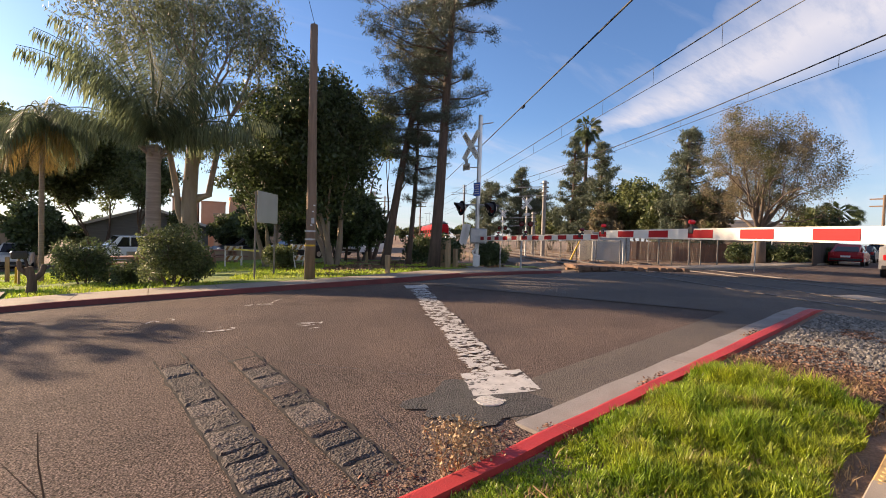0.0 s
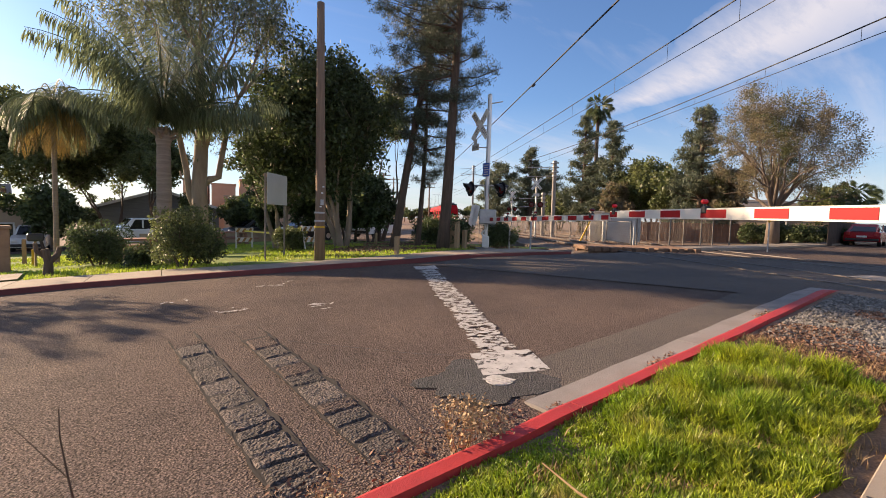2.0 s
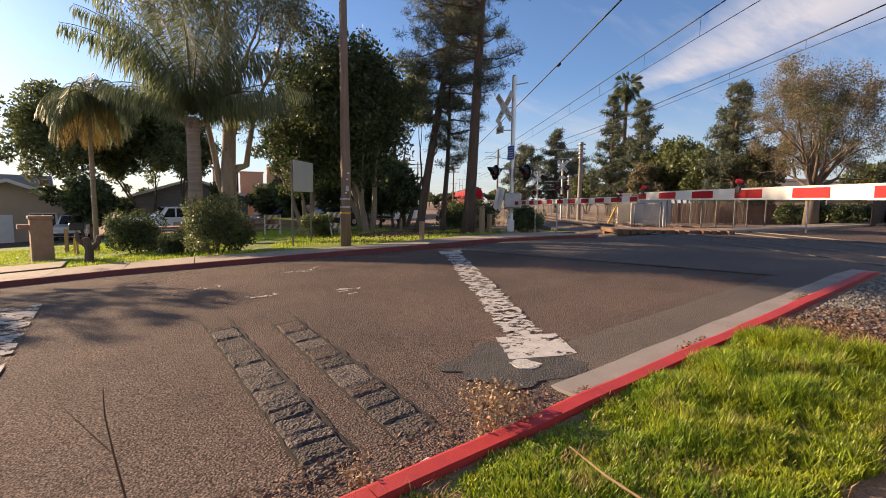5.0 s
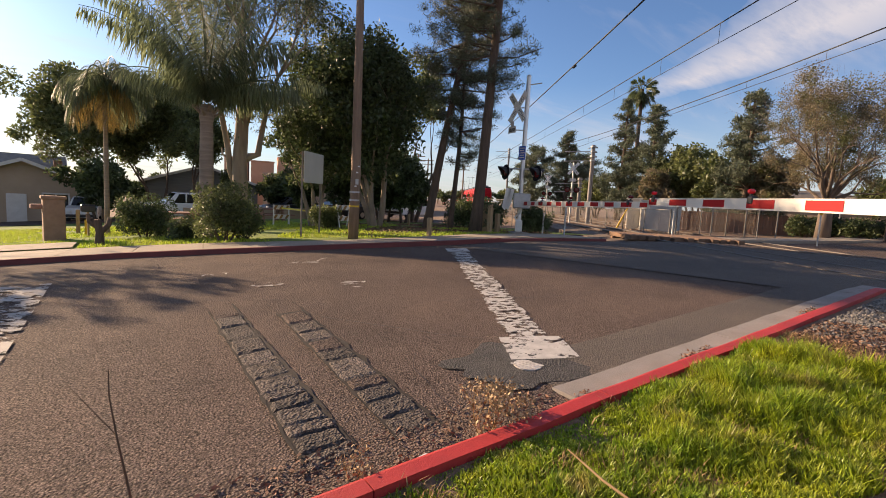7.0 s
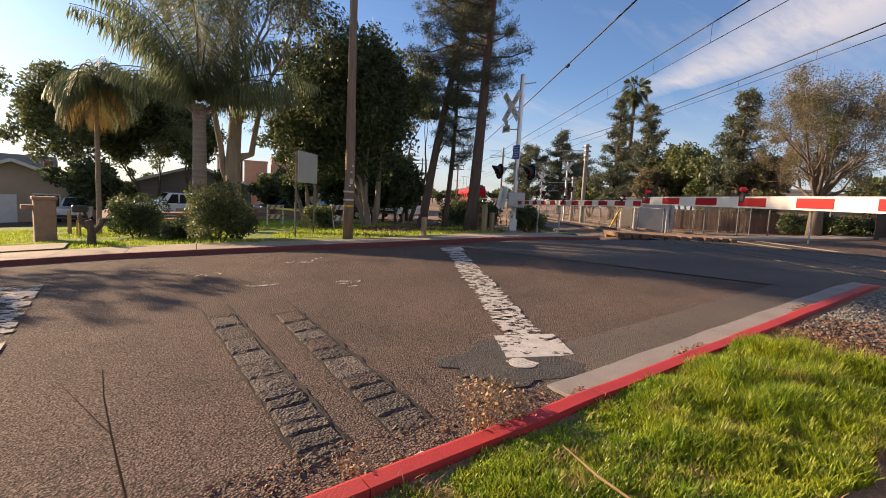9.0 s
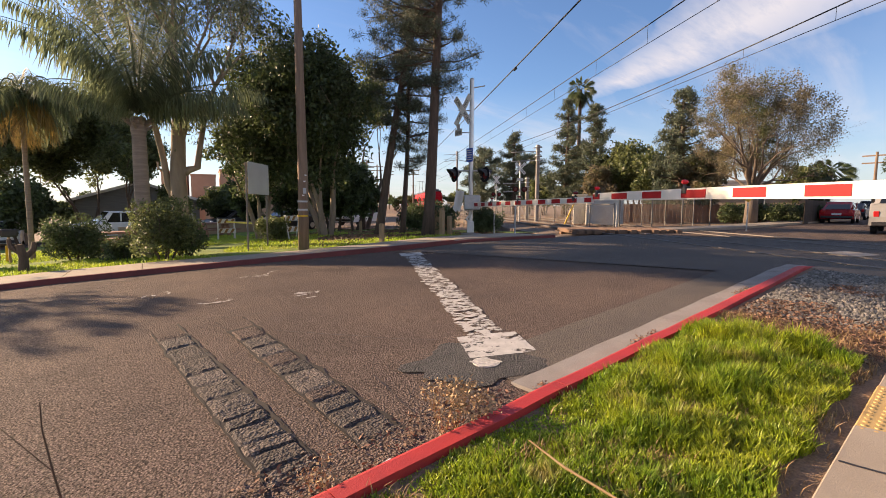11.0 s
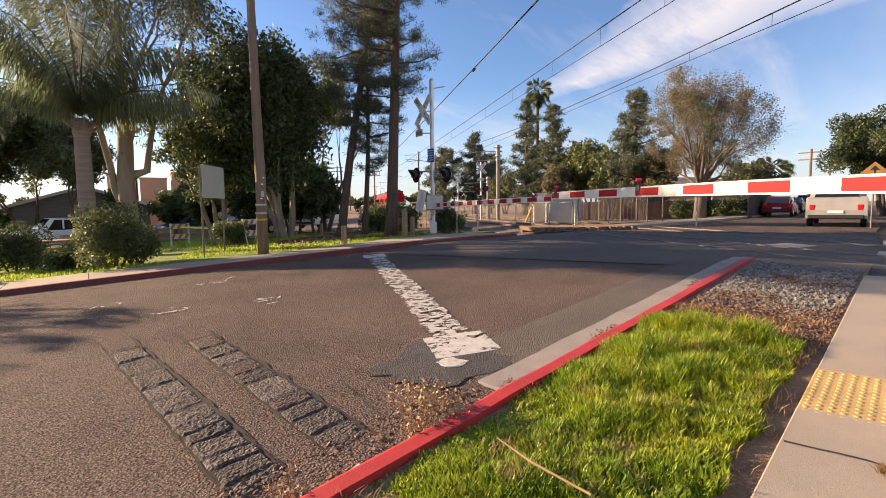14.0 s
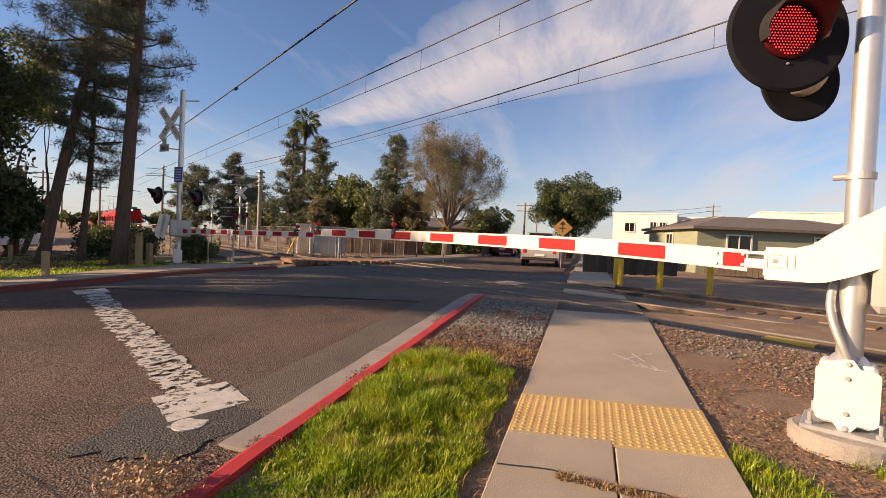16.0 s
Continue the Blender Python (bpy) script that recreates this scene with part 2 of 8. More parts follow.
LITTER = mat("leaf_litter", (0.25, 0.135, 0.085), (0.13, 0.075, 0.05), scale=3, rough=0.85, island=0.6)
STONE = mat("ballast", (0.21, 0.19, 0.165), (0.125, 0.115, 0.10), scale=6, rough=0.9, island=0.5, bump=0.3, bscale=90)
PAD = mat("pad_yellow", (0.56, 0.37, 0.14), (0.45, 0.295, 0.115), scale=3, rough=0.65, bump=0.2, bscale=90, spots=(0.33, 0.20, 0.07), spot_scale=2.2, spot_at=0.62)
YELLOW = mat("yellow_paint", (0.68, 0.42, 0.02), (0.55, 0.33, 0.02), scale=4, rough=0.55, bump=0.1)
TIMBER = mat("timber", (0.24, 0.14, 0.085), (0.14, 0.085, 0.055), scale=2, rough=0.85, stretch=(1, 1, 4), bump=0.5, bscale=30, vary=0.15)
STEEL_RAIL = mat("rail_steel", (0.09, 0.06, 0.045), (0.06, 0.042, 0.034), scale=5, rough=0.6, metal=0.4)
RAIL_TOP = mat("rail_head", (0.16, 0.14, 0.125), rough=0.55, metal=0.6)
WOODPOLE = mat("pole_wood", (0.27, 0.185, 0.125), (0.16, 0.11, 0.075), scale=3, rough=0.9, stretch=(4, 4, 0.35), bump=0.6, bscale=25)
POST_WOOD = mat("post_wood", (0.36, 0.25, 0.14), (0.25, 0.17, 0.095), scale=3, rough=0.8, stretch=(3, 3, 0.5), bump=0.2, bscale=30)
POST_GREY = mat("post_weathered", (0.24, 0.205, 0.17), (0.16, 0.135, 0.11), scale=3, rough=0.85, stretch=(3, 3, 0.5), bump=0.2, bscale=30)
ALU = mat("mast_aluminium", (0.68, 0.67, 0.65), (0.58, 0.57, 0.56), scale=2, rough=0.38, metal=0.75, bump=0.05, bscale=40)
GALV = mat("galvanised", (0.48, 0.48, 0.47), (0.38, 0.38, 0.37), scale=6, rough=0.5, metal=0.6)
FENCE_STEEL = mat("fence_steel", (0.20, 0.19, 0.175), (0.13, 0.12, 0.11), scale=6, rough=0.6, metal=0.5)
WHITE = mat("white_enamel", (0.68, 0.66, 0.61), (0.60, 0.58, 0.53), scale=3, rough=0.45, bump=0.06, bscale=50, spots=(0.58, 0.54, 0.48), spot_scale=5, spot_at=0.7)
WHITE_SHEET = mat("arm_white", (0.64, 0.62, 0.56), (0.57, 0.55, 0.50), scale=4, rough=0.4)
SIGN_WHITE = mat("sign_white", (0.86, 0.85, 0.80), (0.80, 0.79, 0.74), scale=4, rough=0.35)
RED_SHEET = mat("arm_red", (0.36, 0.014, 0.017), (0.30, 0.012, 0.015), scale=5, rough=0.55, spec=0.15)
BLACK = mat("black_paint", (0.018, 0.017, 0.018), (0.03, 0.028, 0.028), scale=5, rough=0.5)
BLACK_DISC = mat("black_disc", (0.013, 0.013, 0.017), (0.018, 0.018, 0.022), scale=3, rough=0.9, spec=0.1)
LENS_RED = mat("lens_red", (0.06, 0.002, 0.003), rough=0.5, spec=0.2)
LENS_DARK = mat("lens_dark_red", (0.12, 0.01, 0.012), rough=0.2)
LED = mat("led", (0.5, 0.01, 0.012), rough=0.4, glow=(1.0, 0.04, 0.05, 2.6))
LAMP_GLOW = mat("lamp_red", (0.26, 0.008, 0.014), rough=0.3, glow=(1.0, 0.01, 0.02, 0.07))
HEADLIGHT = mat("headlight", (0.9, 0.9, 0.85), rough=0.3, glow=(1.0, 0.95, 0.85, 6.0))
CAP_BEIGE = mat("lamp_case", (0.50, 0.44, 0.36), (0.38, 0.33, 0.27), scale=4, rough=0.6)
BARK = mat("bark_brown", (0.13, 0.09, 0.065), (0.07, 0.05, 0.038), scale=4, rough=0.95, stretch=(3, 3, 0.5), bump=0.9, bscale=18)
BARK_GREY = mat("bark_grey", (0.17, 0.13, 0.10), (0.11, 0.085, 0.068), scale=3, rough=0.95, stretch=(3, 3, 0.5), bump=0.6, bscale=18)
BARK_PALE = mat("bark_pale", (0.34, 0.27, 0.20), (0.22, 0.17, 0.125), scale=2, rough=0.9, stretch=(2, 2, 0.5), bump=0.5, bscale=18)
BARK_PALM = mat("bark_palm", (0.30, 0.235, 0.18), (0.20, 0.155, 0.12), scale=3, rough=0.9, stretch=(0.6, 0.6, 6), bump=0.6, bscale=8)
LEAF_DARK = mat("leaf_dark", (0.06, 0.088, 0.037), (0.105, 0.135, 0.053), scale=0.7, rough=0.5, island=0.5, trans=0.4)
LEAF_MID = mat("leaf_mid", (0.105, 0.135, 0.052), (0.165, 0.185, 0.072), scale=0.6, rough=0.5, island=0.45, trans=0.5)
LEAF_PALE = mat("leaf_pale", (0.085, 0.115, 0.04), (0.14, 0.155, 0.055), scale=0.6, rough=0.5, island=0.4, trans=0.4)
LEAF_GUM = mat("leaf_gum", (0.15, 0.175, 0.10), (0.21, 0.225, 0.125), scale=0.6, rough=0.5, island=0.5, trans=0.5)
LEAF_AUTUMN = mat("leaf_autumn", (0.23, 0.185, 0.115), (0.175, 0.155, 0.085), scale=0.5, rough=0.7, island=0.3, trans=0.35, spots=(0.09, 0.11, 0.035), spot_scale=0.5, spot_at=0.52)
NEEDLE = mat("needle", (0.07, 0.088, 0.058), (0.115, 0.13, 0.08), scale=0.8, rough=0.55, island=0.5, trans=0.2)
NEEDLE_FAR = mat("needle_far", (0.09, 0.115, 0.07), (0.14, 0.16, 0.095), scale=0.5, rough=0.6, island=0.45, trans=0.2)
FROND = mat("frond", (0.125, 0.16, 0.09), (0.18, 0.21, 0.12), scale=0.8, rough=0.55, island=0.4, trans=0.55)
FROND_DRY = mat("frond_dry", (0.30, 0.205, 0.065), (0.21, 0.15, 0.055), scale=1, rough=0.6, island=0.35, trans=0.4)
TRAIN_RED = mat("train_red", (0.42, 0.008, 0.012), (0.38, 0.008, 0.012), scale=1.0, rough=0.6, spec=0.15, spots=(0.42, 0.015, 0.02), spot_scale=1.4, spot_at=0.6)
TRAIN_BLACK = mat("train_black", (0.02, 0.02, 0.022), (0.035, 0.035, 0.037), scale=2, rough=0.35)
TRAIN_GREY = mat("train_roof_grey", (0.25, 0.26, 0.28), (0.18, 0.19, 0.2), scale=2, rough=0.5)
GLASS_DARK = mat("dark_glass", (0.012, 0.013, 0.015), rough=0.06)
RUBBER = mat("rubber", (0.018, 0.018, 0.018), (0.03, 0.029, 0.028), scale=6, rough=0.85)
CAR_WHITE = mat("car_white", (0.75, 0.75, 0.74), rough=0.25)
# White van paint greyed down, so the shade on it sits in the colour.
CAR_WHITE_SHADED = mat("car_white_shaded", (0.36, 0.345, 0.33), (0.30, 0.29, 0.275), scale=2, rough=0.45)
CAR_RED = mat("car_red", (0.35, 0.012, 0.015), rough=0.25)
CAR_GREY = mat("car_grey", (0.14, 0.14, 0.15), rough=0.3)
CAR_DARK = mat("car_dark", (0.03, 0.03, 0.035), rough=0.3)
TAIL = mat("tail_lamp", (0.45, 0.01, 0.01), rough=0.3)
CHROME = mat("rim_metal", (0.6, 0.6, 0.6), rough=0.3, metal=0.9)
PLATE = mat("plate", (0.7, 0.7, 0.68), rough=0.5)
BRICK_TAN = mat("monument_stone", (0.36, 0.22, 0.15), (0.27, 0.16, 0.11), scale=4, rough=0.9, bump=0.4, bscale=30)
PINK_CONC = mat("table_concrete", (0.36, 0.20, 0.15), (0.28, 0.15, 0.115), scale=4, rough=0.9, bump=0.3, bscale=60)
BOARD_GREY = mat("board_back", (0.46, 0.46, 0.43), (0.40, 0.40, 0.37), scale=1.5, rough=0.6, spots=(0.24, 0.235, 0.2), spot_scale=2.0, spot_at=0.62)
SIGN_BLUE = mat("sign_blue", (0.025, 0.10, 0.42), (0.03, 0.12, 0.46), scale=4, rough=0.4)
SIGN_YELLOW = mat("sign_yellow", (0.72, 0.36, 0.02), (0.62, 0.30, 0.02), scale=3, rough=0.45)
# Sign yellow darkened to stand in for tree shade; barricade stripes share it.
SIGN_SHADED = mat("sign_shaded", (0.33, 0.18, 0.05), (0.26, 0.13, 0.04), scale=3, rough=0.5)
STUCCO_TAN = mat("stucco_tan", (0.42, 0.32, 0.23), (0.36, 0.27, 0.19), scale=1.0, rough=0.9, bump=0.2, bscale=50, spots=(0.30, 0.22, 0.16), spot_scale=0.8, spot_at=0.62)
STUCCO_GREEN = mat("stucco_sage", (0.27, 0.29, 0.21), (0.22, 0.24, 0.17), scale=1.0, rough=0.9, bump=0.2, bscale=50, stretch=(1, 1, 6))
STUCCO_WHITE = mat("stucco_white", (0.74, 0.71, 0.66), (0.68, 0.65, 0.60), scale=0.6, rough=0.9, bump=0.15, bscale=50)
STUCCO_ORANGE = mat("stucco_orange", (0.62, 0.36, 0.24), (0.55, 0.30, 0.19), scale=0.7, rough=0.9, bump=0.15, bscale=50)
STUCCO_GREY = mat("siding_grey", (0.20, 0.20, 0.19), (0.15, 0.15, 0.145), scale=1.0, rough=0.85, stretch=(1, 1, 8), bump=0.2)
SHINGLE = mat("shingle", (0.15, 0.13, 0.115), (0.10, 0.088, 0.08), scale=3, rough=0.95, bump=0.6, bscale=14, stretch=(1, 1, 3))
SHINGLE_PALE = mat("shingle_pale", (0.30, 0.28, 0.25), (0.22, 0.205, 0.19), scale=3, rough=0.95, bump=0.6, bscale=14)
TRIM = mat("trim_white", (0.66, 0.64, 0.60), (0.58, 0.56, 0.52), scale=3, rough=0.6)
BRICK_WALL = mat("fence_wood_red", (0.30, 0.15, 0.09), (0.22, 0.11, 0.07), scale=2.5, rough=0.9, vary=0.2)
DARK_FENCE = mat("dark_fence", (0.075, 0.055, 0.042), (0.05, 0.037, 0.03), scale=2, rough=0.9, vary=0.25)
CABINET_GREY = mat("cabinet_grey", (0.42, 0.42, 0.40), (0.36, 0.36, 0.34), scale=2, rough=0.5, metal=0.2)
CABINET_CREAM = mat("cabinet_cream", (0.62, 0.56, 0.46), (0.54, 0.48, 0.39), scale=2, rough=0.6)
CHAINLINK = mesh_mat("chain_link", (0.15, 0.13, 0.115), 0.075, 0.035)
WIRE = mat("wire_black", (0.012, 0.012, 0.013), rough=0.6)
TAPE = mat("tape_yellow", (0.7, 0.58, 0.08), rough=0.5)
CARDBOARD = mat("shrub_seed", (0.40, 0.28, 0.16), (0.28, 0.19, 0.10), scale=5, rough=0.85, island=0.5)

# ---- helpers of the scene ----


def ground_z(x, y):
    """Height of the ground: it climbs along the road to the rails and falls away into the park."""
    a = 0.056 * min(max(x, -30.0), 9.5)
    b = -0.035 * min(max(y - 9.0, 0.0), 80.0) * min(max((40.0 - x) / 20.0, 0.0), 1.0)
    return a + b


def polar(az, dist):
    return dist * math.cos(radians(az)), dist * math.sin(radians(az))


TRACK_AZ = 57.0
TC, TS = math.cos(radians(TRACK_AZ)), math.sin(radians(TRACK_AZ))
RAIL_Z = 0.56


def track(a, p):
    """Plan place at a metres along the railway and p metres across it."""
    return a * TC + p * TS, a * TS - p * TC


class Geo:
    """Collects vertices and faces for one mesh."""

    def __init__(self):
        self.v, self.f = [], []

    def add(self, verts, faces):
        n = len(self.v)
        self.v.extend(verts)
        self.f.extend([tuple(i + n for i in q) for q in faces])
        return self

    def box(self, cx, cy, cz, sx, sy, sz, rz=0.0, c=0.0, m=None):
        """A block, its edges chamfered by c."""
        hx, hy, hz = sx / 2, sy / 2, sz / 2
        cs, sn = math.cos(radians(rz)), math.sin(radians(rz))
        if c <= 0:
            pts = [(x, y, z) for z in (-hz, hz) for x, y in ((-hx, -hy), (hx, -hy), (hx, hy), (-hx, hy))]
            k, rings = 4, 2
        else:
            def ring(d, z):
                a, b = hx - d, hy - d
                e = max(c - d, 0.001) if d < c else 0.001
                return [(-a + e, -b, z), (a - e, -b, z), (a, -b + e, z), (a, b - e, z), (a - e, b, z), (-a + e, b, z), (-a, b - e, z), (-a, -b + e, z)]
            pts = ring(c * 0.8, -hz) + ring(0, -hz + c) + ring(0, hz - c) + ring(c * 0.8, hz)
            k, rings = 8, 4
        out = []
        for x, y, z in pts:
            q = (cx + x * cs - y * sn, cy + x * sn + y * cs, cz + z)
            out.append(tuple(m @ Vector(q)) if m else q)
        faces = [tuple(reversed(range(k))), tuple(range(k * (rings - 1), k * rings))]
        for r in range(rings - 1):
            faces += [(r * k + i, r * k + (i + 1) % k, (r + 1) * k + (i + 1) % k, (r + 1) * k + i) for i in range(k)]
        return self.add(out, faces)

    def tube(self, pts, radii, sides=8, caps=True):
        """A round bar along a line of points."""
        pts = [Vector(p) for p in pts]
        if not hasattr(radii, "__len__"):
            radii = [radii] * len(pts)
        verts, faces = [], []
        ref = None
        for i, p in enumerate(pts):
            d = (pts[min(i + 1, len(pts) - 1)] - pts[max(i - 1, 0)]).normalized()
            if ref is None:
                ref = d.orthogonal().normalized()
            u = (ref - d * ref.dot(d))
            u = u.normalized() if u.length > 1e-6 else d.orthogonal().normalized()
            ref = u
            w = d.cross(u)
            for k in range(sides):
                a = 2 * math.pi * k / sides
                verts.append(tuple(p + (u * math.cos(a) + w * math.sin(a)) * radii[i]))
        for i in range(len(pts) - 1):
            faces += [(i * sides + k, i * sides + (k + 1) % sides, (i + 1) * sides + (k + 1) % sides, (i + 1) * sides + k) for k in range(sides)]
        if caps:
            faces += [tuple(reversed(range(sides))), tuple(range((len(pts) - 1) * sides, len(pts) * sides))]
        return self.add(verts, faces)

    def prism(self, outline, depth, m):
        """A flat outline (x, z) pushed through depth along y, placed by m."""
        n = len(outline)
        verts = [tuple(m @ Vector((x, y, z))) for y in (-depth / 2, depth / 2) for x, z in outline]
        faces = [tuple(range(n)), tuple(reversed(range(n, 2 * n)))]
        faces += [((i + 1) % n, i, i + n, (i + 1) % n + n) for i in range(n)]
        return self.add(verts, faces)

    def loft(self, rings, caps=True):
        k = len(rings[0])
        verts = [tuple(p) for r in rings for p in r]
        faces = []
        for r in range(len(rings) - 1):
            faces += [(r * k + i, r * k + (i + 1) % k, (r + 1) * k + (i + 1) % k, (r + 1) * k + i) for i in range(k)]
        if caps:
            faces += [tuple(reversed(range(k))), tuple(range((len(rings) - 1) * k, len(rings) * k))]
        return self.add(verts, faces)

    def to(self, name, material, parent=None, label="", smooth=False):
        me = bpy.data.meshes.new(name)
        me.from_pydata(self.v, [], self.f)
        me.materials.append(material)
        if smooth:
            me.polygons.foreach_set("use_smooth", [True] * len(me.polygons))
        me.update()
        ob = new(name, me)
        if parent is not None:
            ob.parent = parent
        if label:
            ob["label"] = label
        return ob


def thing(name, label, category, at=(0, 0, 0), rz=0.0, group="", kind=""):
    """An empty at a thing's base, under which its parts hang."""
    e = new(name)
    e.empty_display_size = 0.1
    e.matrix_world = pose(*at, 0, 0, rz)
    return tagged(e, label, category, group, kind)


def soup(name, verts, faces_n, material, parent=None, label=""):
    """A mesh of loose small polygons, each of faces_n corners in turn."""
    verts = np.asarray(verts, dtype=np.float32).reshape(-1, 3)
    n = len(verts) // faces_n
    me = bpy.data.meshes.new(name)
    me.vertices.add(len(verts))
    me.vertices.foreach_set("co", verts.ravel())
    me.loops.add(len(verts))
    me.loops.foreach_set("vertex_index", np.arange(len(verts), dtype=np.int32))
    me.polygons.add(n)
    me.polygons.foreach_set("loop_start", np.arange(0, len(verts), faces_n, dtype=np.int32))
    me.materials.append(material)
    me.update(calc_edges=True)
    ob = new(name, me)
    if parent is not None:
        ob.parent = parent
    if label:
        ob["label"] = label
    return ob


RNG = np.random.default_rng(7)


def unit(n):
    d = RNG.normal(size=(n, 3))
    return d / np.linalg.norm(d, axis=1)[:, None]


def leaf_quads(at, size, flat=0.0, long=2.0, droop=0.0):
    """Leaf-shaped quads (kites) at the given places, turned at random."""
    n = len(at)
    d = unit(n)
    d[:, 2] = d[:, 2] * (1 - flat) - droop
    d /= np.linalg.norm(d, axis=1)[:, None]
    e = np.cross(d, unit(n))
    e /= np.linalg.norm(e, axis=1)[:, None] + 1e-9
    s = (size * RNG.uniform(0.6, 1.3, n))[:, None]
    w = s / long
    q = np.stack([at, at + d * s * 0.5 + e * w * 0.5, at + d * s, at + d * s * 0.5 - e * w * 0.5], 1)
    return q.reshape(-1, 3)


def clump_points(centres, radii, n, shell=0.55):
    """n points in the clumps, thicker towards their skins."""
    centres, radii = np.asarray(centres, float), np.asarray(radii, float)
    if radii.ndim == 1:
        radii = np.repeat(radii[:, None], 3, 1)
    vol = radii.prod(1) ** 0.67
    k = RNG.choice(len(centres), n, p=vol / vol.sum())
    r = RNG.uniform(shell ** 3, 1, n) ** (1 / 3)
    return centres[k] + unit(n) * r[:, None] * radii[k]


def sheet(name, xs, ys, lift, material, keep=None, rough=0.0, parent=None):
    """A sheet that follows the ground, lift metres above it."""
    verts, faces = [], []
    ny = len(ys)
    for x in xs:
        for y in ys:
            verts.append((x, y, ground_z(x, y) + lift + (noise.noise((x * 0.9, y * 0.9, 3)) * rough if rough else 0)))
    for i in range(len(xs) - 1):
        for j in range(ny - 1):
            if keep is None or keep((xs[i] + xs[i + 1]) / 2, (ys[j] + ys[j + 1]) / 2):
                faces.append((i * ny + j, (i + 1) * ny + j, (i + 1) * ny + j + 1, i * ny + j + 1))
    return Geo().add(verts, faces).to(name, material, parent)


def strip(name, line_a, line_b, lift, material, parent=None, thick=0.0):
    """A ribbon between two lines of plan points, laid on the ground."""
    g = Geo()
    n = len(line_a)
    top = [(x, y, ground_z(x, y) + lift) for x, y in line_a] + [(x, y, ground_z(x, y) + lift) for x, y in line_b]
    g.add(top, [(i, i + 1, n + i + 1, n + i) for i in range(n - 1)])
    if thick:
        low = [(x, y, z - thick) for x, y, z in top]
        g.add(top[:n] + low[:n], [(i + 1, i, n + i, n + i + 1) for i in range(n - 1)])
        g.add(top[n:] + low[n:], [(i, i + 1, n + i + 1, n + i) for i in range(n - 1)])
        g.add([top[0], top[n], low[n], low[0]], [(0, 1, 2, 3)])
        g.add([top[n - 1], top[2 * n - 1], low[2 * n - 1], low[n - 1]], [(3, 2, 1, 0)])
    return g.to(name, material, parent)


def steps(a, b, d):
    n = max(1, int(round(abs(b - a) / d)))
    return [a + (b - a) * i / n for i in range(n + 1)]


def along(points, d):
    """Points every d metres or so along a broken line."""
    out = []
    for (x0, y0), (x1, y1) in zip(points[:-1], points[1:]):
        n = max(1, int(math.hypot(x1 - x0, y1 - y0) / d))
        out += [(x0 + (x1 - x0) * i / n, y0 + (y1 - y0) * i / n) for i in range(n)]
    return out + [points[-1]]


def offset(points, d):
    """The line moved sideways by d, to its left."""
    out = []
    for i, (x, y) in enumerate(points):
        x0, y0 = points[max(i - 1, 0)]
        x1, y1 = points[min(i + 1, len(points) - 1)]
        l = math.hypot(x1 - x0, y1 - y0)
        out.append((x - (y1 - y0) / l * d, y + (x1 - x0) / l * d))
    return out


def text_mesh(name, words, size, m, material, parent, label=""):
    """Flat lettering made of mesh."""
    cu = bpy.data.curves.new(name, "FONT")
    cu.body, cu.size, cu.align_x, cu.align_y, cu.extrude = words, size, "CENTER", "CENTER", 0.001
    tmp = bpy.data.objects.new(name, cu)
    scene.collection.objects.link(tmp)
    me = bpy.data.meshes.new_from_object(tmp.evaluated_get(bpy.context.evaluated_depsgraph_get()))
    bpy.data.objects.remove(tmp)
    me.materials.clear()
    me.materials.append(material)
    ob = new(name, me)
    ob.parent = parent
    ob.matrix_local = m
    if label:
        ob["label"] = label
    return ob

# ---- ground, road, pavements ----


def interp(x, pts):
    for (x0, y0), (x1, y1) in zip(pts[:-1], pts[1:]):
        if x <= x1:
            return y0 + (y1 - y0) * (x - x0) / (x1 - x0)
    return pts[-1][1]


FAR_CURB = [(-40, 13.2), (-2, 13.05), (0, 12.95), (2.15, 12.35), (4.7, 11.5), (7.6, 10.45), (9.8, 10.05), (11.6, 10.15), (13.3, 9.75)]
FAR_BACK = [(-40, 15.3), (-2, 15.1), (0, 15.0), (1.9, 14.5), (5.5, 12.75), (8.6, 12.1), (10.4, 12.15), (12.0, 12.5), (13.6, 12.3)]
ROAD_FAR = FAR_CURB[:-1] + [(13.3, 9.8), (16.5, 9.6), (19, 9.2), (23, 8.2), (26, 7.9), (140, 7.9)]
ROAD_NEAR = [(-40, 2.42), (9.3, 2.42), (9.4, -1.1), (12.4, -1.1), (18.0, 0.75), (22, 1.0), (140, 1.0)]

gx = [-900, -300, -100, -60] + steps(-30, 60, 2.5) + [80, 120, 300, 1200]
gy = [-900, -300, -100, -40] + steps(-20, 100, 2.5) + [150, 300, 1200]
tagged(sheet("ground", gx, gy, -0.10, DIRT), "dry brown earth and verge around the crossing", "ground", kind="structure")


def build_road():
    xs = steps(-40, 9.3, 0.5) + steps(9.4, 20, 0.4) + steps(20, 140, 3)[1:]
    verts, faces, m = [], [], 14
    for x in xs:
        y0, y1 = interp(x, ROAD_NEAR), interp(x, ROAD_FAR)
        for j in range(m + 1):
            y = y0 + (y1 - y0) * j / m
            verts.append((x, y, ground_z(x, y) + 0.006 * noise.noise((x * 0.5, y * 0.5, 1))))
    for i in range(len(xs) - 1):
        faces += [(i * (m + 1) + j, (i + 1) * (m + 1) + j, (i + 1) * (m + 1) + j + 1, i * (m + 1) + j + 1) for j in range(m)]
    return tagged(Geo().add(verts, faces).to("road", ASPHALT), "worn brown-grey asphalt road climbing to the crossing", "road", kind="structure")


